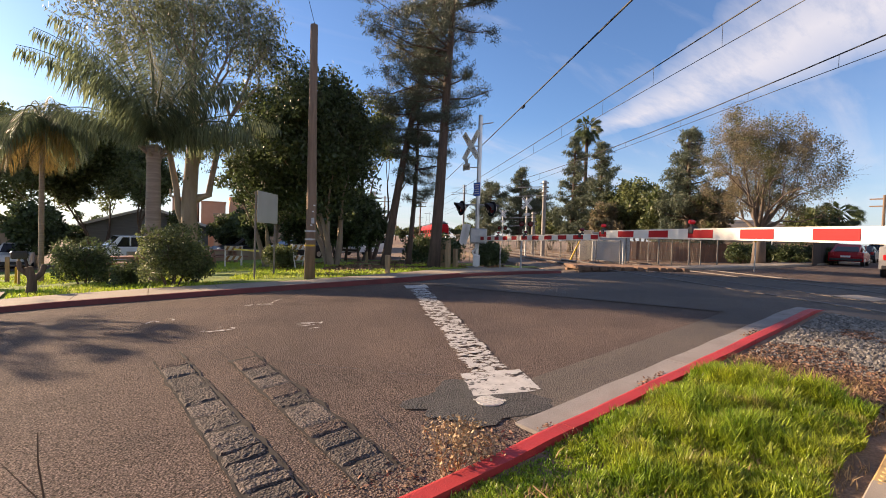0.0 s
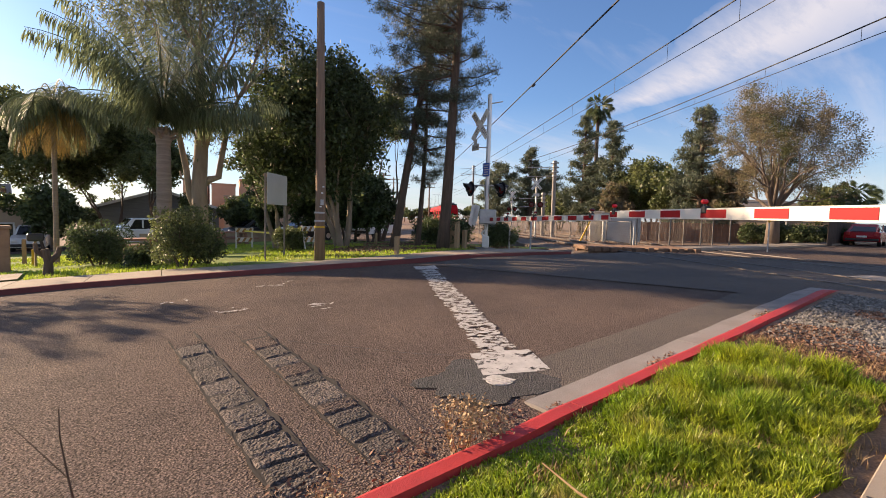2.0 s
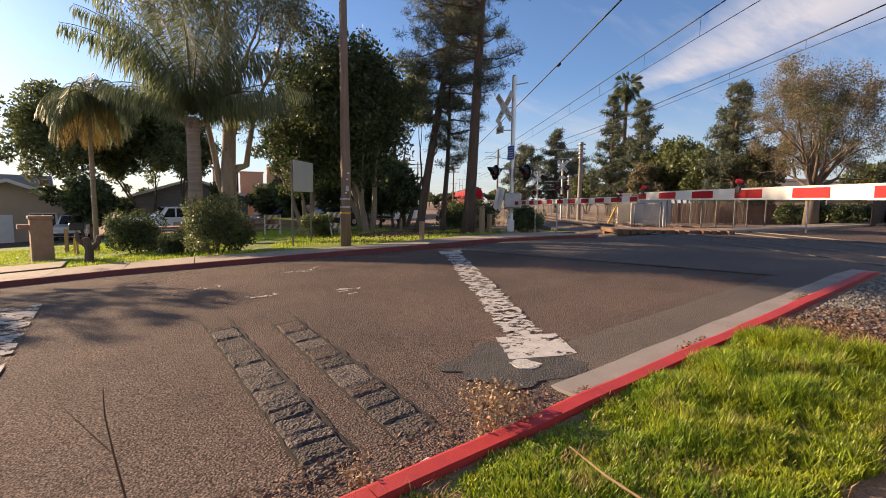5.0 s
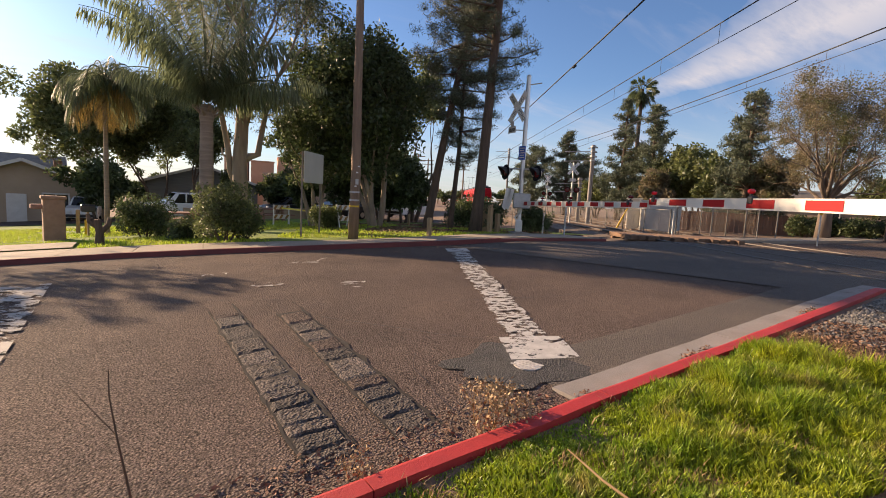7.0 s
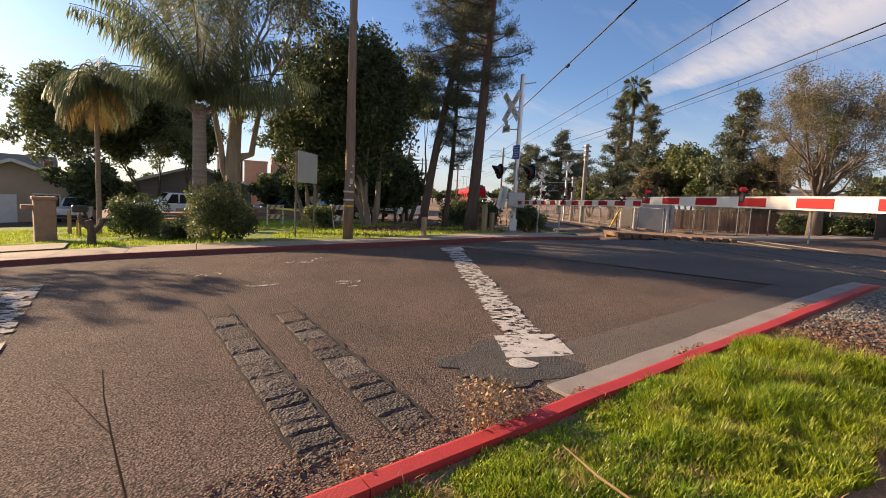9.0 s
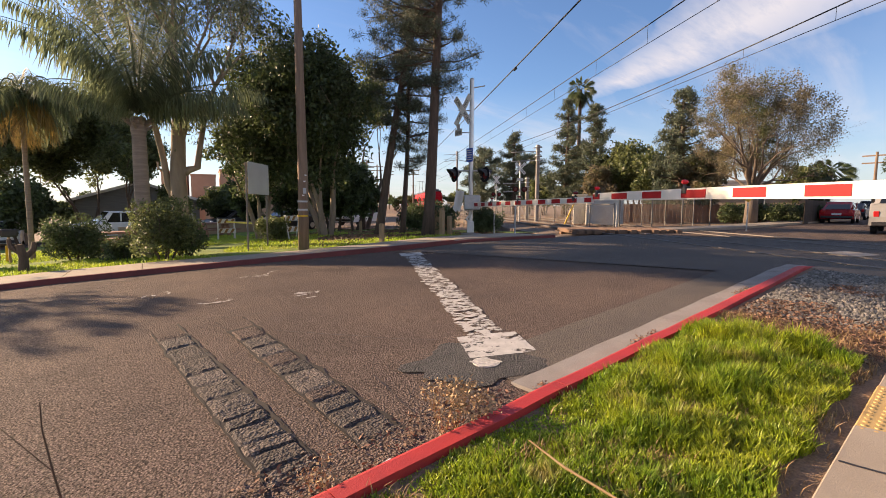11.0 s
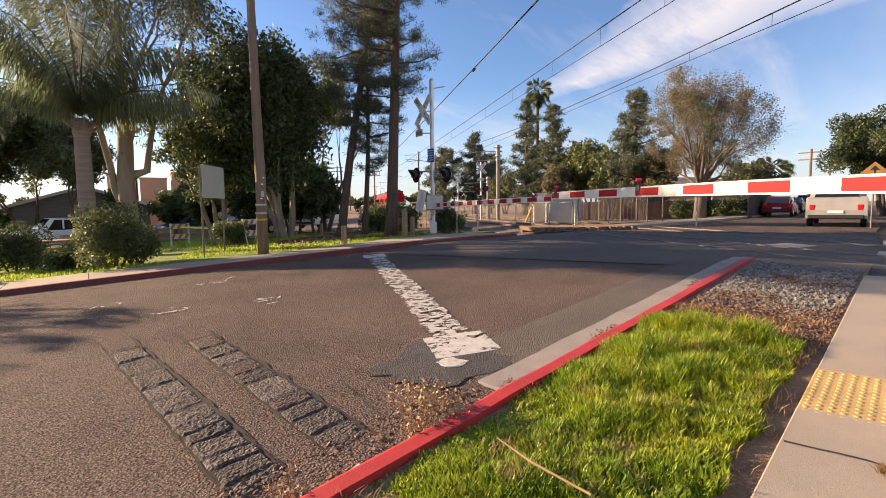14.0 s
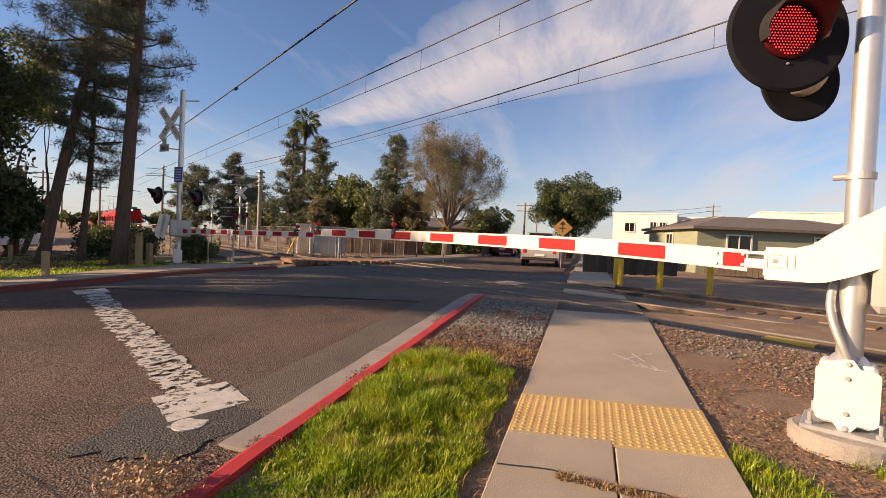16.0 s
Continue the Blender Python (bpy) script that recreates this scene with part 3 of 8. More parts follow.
road = build_road()


def crossing_asphalt():
    """The newer dark surface between stop line and rails."""
    a = [(x, interp(x, ROAD_NEAR) + 0.02) for x in steps(9.45, 19, 0.4)]
    b = [(x, interp(x, ROAD_FAR) - 0.03) for x in steps(9.45, 19, 0.4)]
    g = Geo()
    n, m = len(a), 12
    verts, faces = [], []
    for i in range(n):
        for j in range(m + 1):
            x, y = a[i][0], a[i][1] + (b[i][1] - a[i][1]) * j / m
            x -= 2.6 * max(0.0, j / m - 0.10)
            verts.append((x, y, ground_z(x, y) + 0.012))
    for i in range(n - 1):
        faces += [(i * (m + 1) + j, (i + 1) * (m + 1) + j, (i + 1) * (m + 1) + j + 1, i * (m + 1) + j + 1) for j in range(m)]
    g.add(verts, faces)
    tagged(g.to("crossing_surface", ASPHALT_NEW), "dark newer asphalt laid over the rail crossing", "road surface", kind="structure")


crossing_asphalt()
edge_x = steps(2.85, 9.4, 0.3)
tagged(strip("gutter_asphalt", [(x, 2.42) for x in edge_x], [(x, 3.06 + 0.03 * noise.noise((x * 2.1, 0, 5))) for x in edge_x], 0.010, ASPHALT_NEW), "dark asphalt strip along the concrete gutter", "road surface", kind="structure")


def blob_patch(name, cx, cy, rx, ry, lift, material, seed, label, turn=0.0, jag=0.25):
    pts = []
    for k in range(90):
        a = 2 * math.pi * k / 90
        r = 1 + jag * noise.noise((math.cos(a) * 1.7, math.sin(a) * 1.7, seed)) + 0.12 * noise.noise((math.cos(a) * 7, math.sin(a) * 7, seed))
        u, v = rx * r * math.cos(a), ry * r * math.sin(a)
        x = cx + u * math.cos(turn) - v * math.sin(turn)
        y = cy + u * math.sin(turn) + v * math.cos(turn)
        pts.append((x, y, ground_z(x, y) + lift))
    pts.append((cx, cy, ground_z(cx, cy) + lift + 0.004))
    return tagged(Geo().add(pts, [(k, (k + 1) % 90, 90) for k in range(90)]).to(name, material), label, "patch", kind="structure")


blob_patch("asphalt_patch", 2.95, 3.05, 0.60, 0.46, 0.014, ASPHALT_PATCH, 3, "black asphalt patch round a painted-over cover", jag=0.55)

# stop line in two lengths, its paint flaked
S0, S1 = Vector((3.25, 2.93)), Vector((7.02, 9.58))
SD = (S1 - S0).normalized()
SP = Vector((-SD.y, SD.x))


def paint_strip(name, s0, s1, half, label, material=PAINT, jag=0.05, lift=0.018):
    a, b = [], []
    for s in steps(s0, s1, 0.03):
        c = S0 + SD * s
        ja = jag * (noise.noise((s * 2.1, 1.3, 0)) + 1.2 * noise.noise((s * 11, 1.3, 5)) + 1.0 * noise.noise((s * 33, 1.3, 5)))
        jb = jag * (noise.noise((s * 1.7, 7.3, 2)) + 1.2 * noise.noise((s * 9, 7.3, 8)) + 1.0 * noise.noise((s * 31, 7.3, 8)))
        a.append(tuple(c + SP * (half + ja)))
        b.append(tuple(c - SP * (half + jb)))
    return tagged(strip(name, b, a, lift, material), label, "road marking", kind="structure")


LINE = (S1 - S0).length
paint_strip("stop_line", -0.02, 0.62, 0.325, "cracked white stop line paint on asphalt", jag=0.010)
paint_strip("stop_line", 0.60, LINE - 0.75, 0.205, "flaked white stop line across the road", material=PAINT_THIN, jag=0.055, lift=0.0145)
paint_strip("stop_line", LINE - 0.70, LINE, 0.265, "white end of a stop line by the far kerb", jag=0.012)
cover = Geo()
cover.tube([(2.98, 2.90, ground_z(2.98, 2.9) + 0.004), (2.98, 2.90, ground_z(2.98, 2.9) + 0.022)], 0.125, 24)
for k in range(4):
    cover.box(2.90 + 0.05 * k, 2.90, ground_z(2.98, 2.9) + 0.025, 0.02, 0.2, 0.006, 20)
tagged(cover.to("utility_cover", mat("cover_paint", (0.62, 0.59, 0.55), (0.45, 0.43, 0.40), scale=14, rough=0.8, bump=0.6, bscale=60)), "round utility cover painted white", "cover")
tagged(strip("crosswalk_bar", [(-0.88, y) for y in steps(5.5, 9.6, 0.3)], [(-1.55, y) for y in steps(5.5, 9.6, 0.3)], 0.016, PAINT_OLD), "worn white bar painted across the road", "road marking", kind="structure")


def spray_mark(cx, cy, w, d, seed):
    """Scrawled survey marks in white spray paint."""
    r = random.Random(seed)
    g = Geo()
    for _ in range(6):
        x0, y0 = cx + r.uniform(-w, w), cy + r.uniform(-d, d)
        x1, y1 = x0 + r.uniform(-w, w) * 0.8, y0 + r.uniform(-d, d) * 0.8
        l = max(math.hypot(x1 - x0, y1 - y0), 0.05)
        nx, ny = -(y1 - y0) / l * 0.015, (x1 - x0) / l * 0.015
        q = [(x0 + nx, y0 + ny), (x0 - nx, y0 - ny), (x1 - nx, y1 - ny), (x1 + nx, y1 + ny)]
        g.add([(x, y, ground_z(x, y) + 0.015) for x, y in q], [(0, 1, 2, 3)])
    return tagged(g.to("spray_mark", PAINT_SPRAY), "faint white spray-painted survey marks on asphalt", "road marking", kind="structure")


for i, (x, y, w, d) in enumerate(((3.1, 9.4, 0.5, 0.3), (3.25, 6.95, 0.4, 0.25), (1.2, 8.9, 0.4, 0.2), (1.9, 7.6, 0.3, 0.15))):
    spray_mark(x, y, w, d, i)


def grooved_strip(west, east, y0, y1, seed):
    """A trench patch of rough slabs, set a little low, with open broken joints between them."""
    r = random.Random(seed)
    holder = thing("trench_patch", "rough dark patch of cracked asphalt slabs in the road", "road patch", kind="structure")

    def edge(pair, y):
        return pair[0] + (pair[1] - pair[0]) * (y - y0) / (y1 - y0)

    bed_y = steps(y0, y1, 0.1)
    strip("joint_bed", [(edge(west, y) - 0.012, y) for y in bed_y], [(edge(east, y) + 0.012, y) for y in bed_y], 0.0085, JOINT, holder)
    y = y0
    while y < y1 - 0.1:
        d = r.uniform(0.26, 0.50) if y > y0 + 1.0 else r.uniform(0.14, 0.30)
        d = min(d, y1 - y)
        k, m = 12, 10
        skew = r.uniform(-0.05, 0.05)
        lift = r.uniform(-0.004, 0.010)
        verts = []
        for i in range(k + 1):
            for j in range(m + 1):
                u, v = i / k, j / m
                py = y + 0.011 + (d - 0.022) * v + skew * (u - 0.5) + 0.035 * noise.noise((u * 4, y * 5 + v, seed + 4)) * (1 if j in (0, m) else 0.3)
                xa, xb = edge(west, py), edge(east, py)
                px = xa + (xb - xa) * u + 0.030 * noise.noise((py * 6, u * 2, seed)) * (1 if i in (0, k) else 0.3)
                rim = 1 if 0 < i < k and 0 < j < m else 0
                tilt = 0.007 * (v - 0.5)
                h = rim * (0.010 + 0.8 * lift + tilt + 0.007 * noise.noise((px * 22, py * 22, 5)) + 0.004 * noise.noise((px * 55, py * 55, 9))) - 0.003 * (1 - rim)
                verts.append((px, py, ground_z(px, py) + 0.009 + max(h, -0.002)))
        g = Geo().add(verts, [(i * (m + 1) + j, (i + 1) * (m + 1) + j, (i + 1) * (m + 1) + j + 1, i * (m + 1) + j + 1) for i in range(k) for j in range(m)])
        g.to("slab", GROOVED if r.random() < (0.9 if y < 4.0 else 0.45) else ASPHALT, holder)
        y += d
    for pair, sgn in ((west, -1), (east, 1)):
        a, b = [], []
        for t in steps(y0, y1 + 0.5, 0.05):
            x = edge(pair, t) + sgn * 0.012 + 0.022 * noise.noise((t * 4, pair[0], 1))
            wide = max(0.002, (0.009 if sgn > 0 else 0.006) + 0.024 * noise.noise((t * 5, pair[0], 9)))
            a.append((x - wide, t)), b.append((x + wide, t))
        strip("crack", a, b, 0.0125, JOINT, holder)


grooved_strip((0.86, 0.91), (1.17, 1.21), 2.45, 6.1, 1)
grooved_strip((1.44, 1.60), (1.76, 1.90), 2.45, 5.8, 2)


def crack(points, wide, seed):
    line = along(points, 0.12)
    a = [(x + 0.05 * noise.noise((x * 3, y * 3, seed)), y + 0.05 * noise.noise((x * 3, y * 3, seed + 5))) for x, y in line]
    b = [(x + wide * (0.4 + abs(noise.noise((x * 6, y * 6, seed)))), y + wide * 0.5) for x, y in a]
    tagged(strip("road_crack", a, b, 0.0105, BLACK), "thin dark crack in the asphalt", "crack", kind="structure")


for i, pts in enumerate(([(2.0, 5.4), (2.6, 4.4), (3.1, 3.7)], [(-0.7, 3.2), (0.1, 4.0), (0.6, 4.2)], [(1.6, 7.8), (2.6, 8.4), (4.2, 8.7)], [(-0.2, 7.2), (0.9, 7.0), (2.2, 6.3)], [(3.6, 5.3), (5.2, 4.6), (6.8, 4.4), (8.2, 4.3)], [(1.95, 2.6), (2.1, 3.4), (2.5, 4.0)], [(4.6, 9.9), (6.6, 8.7), (8.6, 8.3)])):
    crack(pts, 0.012, i)

# near kerb, gutter, grass verge, pavement
TOP = 0.12
kerb = thing("kerb", "bright red painted concrete kerb beside grass", "kerb", kind="structure")
for i, (x0, x1) in enumerate(zip(steps(-12, 10.3, 1.9)[:-1], steps(-12, 10.3, 1.9)[1:])):
    g = Geo()
    xs = steps(x0 + 0.004, x1 - 0.004, 0.24)
    rings = []
    for x in xs:
        drop = -0.10 * max(0.0, min(1.0, (x - 9.3) / 1.0))
        wob = 0.012 * noise.noise((x * 1.3, 0, 2))
        z0 = ground_z(x, 2.0) - 0.12
        zt = ground_z(x, 2.0) + TOP + drop + 0.008 * noise.noise((x * 2, 3, 1))
        rings.append([(x, 2.115 + wob, z0), (x, 2.10 + wob, zt - 0.035), (x, 2.085 + wob, zt - 0.008), (x, 2.06 + wob, zt), (x, 1.955 + wob, zt), (x, 1.945 + wob, z0)])
    g.loft(rings)
    g.to("kerb_stone", CURB_RED, kerb)
gutter = thing("gutter", "pale concrete gutter apron along the red kerb", "gutter", kind="structure")
for x0, x1 in zip(steps(2.8, 10.35, 2.2)[:-1], steps(2.8, 10.35, 2.2)[1:]):
    xs = steps(x0 + 0.006, x1 - 0.006, 0.4)
    strip("gutter_slab", [(x, 2.10) for x in xs], [(x, 2.44 + 0.01 * math.sin(x * 5)) for x in xs], 0.022, CONCRETE_GREY, gutter, thick=0.1)
broken_x = steps(-12, 2.78, 0.4)
tagged(strip("gutter_edge", [(x, 2.05) for x in broken_x], [(x, 2.54 + 0.10 * noise.noise((x * 2, 0, 4))) for x in broken_x], 0.009, ASPHALT), "broken gutter edge full of dirt and dry stalks", "gutter", kind="structure")

NEAR_L, NEAR_R = 0.47, -1.06
verge_x = steps(-12, 9.3, 0.3)
near_verge_x = steps(-12, 9.95, 0.3)
tagged(strip("grass_verge", [(x, NEAR_L - 0.02) for x in near_verge_x], [(x, 1.95) for x in near_verge_x], TOP - 0.05, DIRT), "earth under the verge between kerb and pavement", "verge", kind="structure")
tagged(strip("dirt_verge", [(x, -9.0) for x in verge_x], [(x, NEAR_R + 0.02) for x in verge_x], TOP - 0.05, DIRT), "bare earth and litter beside the pavement", "verge", kind="structure")

pavement = thing("pavement", "smooth warm grey concrete pavement with joints", "pavement", kind="structure")


def slab(x0, x1, y0, y1, lift, material, parent, name="slab", skew=0.0):
    g = Geo()
    rings = []
    for x in steps(x0, x1, 0.5):
        sk = skew

        def z(y):
            return ground_z(x + (sk * (y1 - y0) if y == y1 else 0), y) + lift
        e = 0.008
        rings.append([(x, y0, z(y0) - 0.12), (x + sk * (y1 - y0), y1, z(y1) - 0.12), (x + sk * (y1 - y0), y1, z(y1) - e), (x + sk * (y1 - y0), y1 - e, z(y1)), (x, y0 + e, z(y0)), (x, y0, z(y0) - e)])
    g.loft(rings)
    return g.to(name, material, parent)


joint = 0.006
MID = (NEAR_L + NEAR_R) / 2
px = [-9.4, -7.9, -6.4, -4.9, -3.4, -1.9, -0.4, 1.05, 2.35, 3.68]
for x0, x1 in zip(px[:-1], px[1:]):
    for y0, y1 in ((NEAR_R, MID - joint), (MID + joint, NEAR_L)):
        slab(x0 + joint, x1 - joint, y0, y1, TOP, CONCRETE, pavement, skew=-0.13)
slab(4.56 + joint, 8.75, NEAR_R, NEAR_L, TOP - 0.02, CONCRETE, pavement, skew=-0.10)
pad = thing("tactile_pad", "yellow tactile paving pad with raised domes", "tactile paving", kind="structure")
slab(3.68, 4.56, NEAR_R, NEAR_L, TOP - 0.005, PAD, pad, "pad_base", skew=-0.12)
dome = Geo()
for i in range(14):
    for j in range(25):
        y = NEAR_R + 0.04 + j * (NEAR_L - NEAR_R - 0.08) / 24
        x = 3.735 + i * 0.775 / 13 - 0.12 * (y - NEAR_R)
        z = ground_z(x, y) + TOP - 0.006
        ring = [[(x + r * math.cos(k * math.pi / 4), y + r * math.sin(k * math.pi / 4), z + h) for k in range(8)] for r, h in ((0.0165, 0), (0.014, 0.005), (0.009, 0.007))]
        dome.loft(ring)
tagged(dome.to("domes", PAD, pad), kind="stuff")
# weed-filled crack across the slabs
crack_line = [(3.05, 0.45), (3.10, 0.1), (3.02, -0.2), (3.06, -0.55), (2.92, -0.85), (2.9, -1.05)]

# far kerb and pavement
fk = along([p for p in FAR_CURB], 0.6)
far_kerb = thing("kerb", "faded dark red kerb along the far pavement", "kerb", kind="structure")
for i in range(0, len(fk) - 1, 4):
    seg = fk[i:i + 5]
    if len(seg) < 2:
        continue
    end = 1.0 if seg[-1][0] < 11 else 0.75
    strip("kerb_stone", seg, offset(seg, 0.16), TOP * end, CURB_DULL, far_kerb, thick=0.2)
far_pavement = thing("pavement", "pale sunlit concrete pavement along the park", "pavement", kind="structure")
far_x = steps(-30, 13.2, 1.45)
for x0, x1 in zip(far_x[:-1], far_x[1:]):
    xs = steps(x0 + 0.008, x1 - 0.008, 0.36)
    front = [(x, interp(x, FAR_CURB) + 0.19) for x in xs]
    back = [(x + 0.25, interp(x + 0.25, FAR_BACK)) for x in xs]
    strip("slab", front, back, TOP - 0.004, CONCRETE, far_pavement, thick=0.15)

# lawn of the park
lawn_xs = steps(-40, 16, 1.0)


def lawn():
    verts, faces, m = [], [], 30
    for x in lawn_xs:
        y0 = interp(x, FAR_BACK) + 0.02
        for j in range(m + 1):
            y = y0 + (44 - y0) * (j / m) ** 1.3
            verts.append((x, y, ground_z(x, y) + TOP - 0.03 + 0.05 * noise.noise((x * 0.4, y * 0.4, 0))))
    for i in range(len(lawn_xs) - 1):
        faces += [(i * (m + 1) + j, (i + 1) * (m + 1) + j, (i + 1) * (m + 1) + j + 1, i * (m + 1) + j + 1) for j in range(m)]
    tagged(Geo().add(verts, faces).to("lawn", LAWN), "sunlit green park lawn with worn patches", "lawn", kind="structure")


lawn()
tagged(strip("garden_path", [(x, 15.15 + 0.2) for x in steps(-20, -1.0, 1)], [(x, 17.4) for x in steps(-20, -1.0, 1)], TOP + 0.012, CONCRETE), "concrete path into the park", "path", kind="structure")
tagged(strip("side_street", [(x, 33 + 0.12 * x) for x in steps(-60, 22, 2)], [(x, 40 + 0.16 * x) for x in steps(-60, 22, 2)], 0.12, ASPHALT), "side street behind the park", "road", kind="structure")
tagged(strip("side_street", [(14 + 0.1 * s, 24 + s) for s in steps(0, 90, 3)], [(20 + 0.25 * s, 27 + s) for s in steps(0, 90, 3)], 0.14, ASPHALT), "street running beside the railway", "road", kind="structure")
tagged(strip("far_pavement", [(x, interp(x, ROAD_FAR) + 0.05) for x in steps(18.6, 90, 1.5)], [(x, interp(x, ROAD_FAR) + 1.7) for x in steps(18.6, 90, 1.5)], 0.11, CONCRETE, thick=0.16), "concrete pavement beyond the rails", "pavement", kind="structure")
tagged(strip("far_pavement", [(x, -0.9) for x in steps(15.5, 60, 1.5)], [(x, 0.55) for x in steps(15.5, 60, 1.5)], 0.08, CONCRETE, thick=0.12), "concrete pavement leading away from the rails", "pavement", kind="structure")
tagged(strip("crossing_apron", [(x, -1.25) for x in (8.2, 8.8, 9.5)], [(x, 2.42) for x in (8.2, 8.8, 9.5)], 0.006, ASPHALT_NEW), "dark asphalt apron where the pavement meets the rails", "road surface", kind="structure")
tagged(strip("crossing_plate", [(11.5, -0.95), (11.9, -0.2), (12.3, 0.52)], [(12.5, -0.95), (12.9, -0.2), (13.3, 0.52)], 0.024, CONCRETE), "concrete panel between the rails", "panel", kind="structure")
tagged(strip("crossing_plate", [(13.0, 1.9), (13.6, 2.6)], [(14.0, 1.6), (14.6, 2.3)], 0.024, CONCRETE), "concrete panel between the rails", "panel", kind="structure")

# ---- railway ----


def rail_line(p, a0, a1, name="rail"):
    holder = thing(name, "steel running rail, worn bright along its head", "rail", group="running rails")
    ang = TRACK_AZ
    pts = [(*track(a, p), RAIL_Z) for a in (a0, a1)]
    mid = track((a0 + a1) / 2, p)
    L = a1 - a0
    g = Geo()
    g.box(mid[0], mid[1], RAIL_Z - 0.085, L, 0.07, 0.11, ang)
    g.to("rail_web", STEEL_RAIL, holder)
    g = Geo()
    g.box(mid[0], mid[1], RAIL_Z - 0.012, L, 0.068, 0.04, ang, 0.008)
    g.to("rail_head", RAIL_TOP, holder)


for centre in (9.2, 12.9):
    for side in (-0.72, 0.72):
        rail_line(centre + side, -25, 130)


def ballast_bed():
    g = Geo()
    rings = []
    for a in steps(-25, 130, 2.5):
        sect = ((6.9, -0.18), (7.7, -0.07), (14.6, -0.07), (15.6, -0.18), (15.6, -0.5), (6.9, -0.5))
        rings.append([(*track(a, p), RAIL_Z + h - 0.04) for p, h in sect])
    g.loft(rings)
    tagged(g.to("ballast_bed", mat("ballast_bed", (0.19, 0.14, 0.105), (0.12, 0.088, 0.066), scale=14, rough=0.95, bump=1.0, bscale=22, grain=0.6)), "brown stone ballast under the rails", "ballast", kind="structure")


ballast_bed()
tie_holder = thing("sleepers", "weathered timber sleepers under the rails", "sleeper", kind="structure")
tie_mesh = None
for centre in (9.2, 12.9):
    for a in steps(-14, 60, 0.62):
        if 4.2 < a < 17.0:
            continue
        x, y = track(a, centre)
        if tie_mesh is None:
            ob = Geo().box(0, 0, 0, 0.23, 2.6, 0.16, 0, 0.015).to("sleeper", TIMBER, tie_holder)
            tie_mesh = ob.data
        else:
            ob = new("sleeper", tie_mesh)
            ob.parent = tie_holder
        ob.matrix_local = pose(x, y, RAIL_Z - 0.165, 0, 0, TRACK_AZ)
edge_timber = thing("edge_timber", "long brown timber edging the rails, one length painted yellow", "timber")
x, y = track(-1.0, 8.18)
Geo().box(x, y, RAIL_Z - 0.13, 9.5, 0.26, 0.2, TRACK_AZ, 0.02).to("beam", TIMBER, edge_timber)
x, y = track(1.9, 8.15)
Geo().box(x, y, RAIL_Z - 0.10, 0.62, 0.27, 0.15, TRACK_AZ, 0.01).to("painted_length", YELLOW, edge_timber, "yellow painted length of timber")
x, y = track(-4, 10.3)
tagged(Geo().box(x, y, RAIL_Z - 0.10, 16, 0.30, 0.14, TRACK_AZ, 0.02).to("edge_timber", TIMBER), "long brown timber beside the rail", "timber")
far_beam = thing("timber_stack", "stack of brown timber sleepers at the crossing's edge", "timber stack")
beam_mesh = None
for k in range(14):
    x, y = track(18.4 + 0.10 * math.sin(k * 2.3), 7.6 + 0.31 * k)
    if beam_mesh is None:
        ob = Geo().box(0, 0, 0, 2.2, 0.24, 0.17, 0, 0.018).to("beam", TIMBER, far_beam)
        beam_mesh = ob.data
    else:
        ob = new("beam", beam_mesh)
        ob.parent = far_beam
    ob.matrix_local = pose(x, y, RAIL_Z + 0.02, 0, 0, TRACK_AZ + 3 * math.sin(k * 1.7))
for k in range(2):
    x, y = track(17.6 + 1.4 * k, 9.6)
    Geo().box(x, y, RAIL_Z - 0.11, 0.22, 4.4, 0.12, TRACK_AZ, 0.015).to("bearer", TIMBER, far_beam)

# ---- crossing signals ----
NEAR_MAST = (4.32, -1.97)
FAR_MAST = (12.35, 12.95)
GATE_AZ = math.degrees(math.atan2(FAR_MAST[1] - NEAR_MAST[1], FAR_MAST[0] - NEAR_MAST[0]))
GATE_L = math.hypot(FAR_MAST[1] - NEAR_MAST[1], FAR_MAST[0] - NEAR_MAST[0])


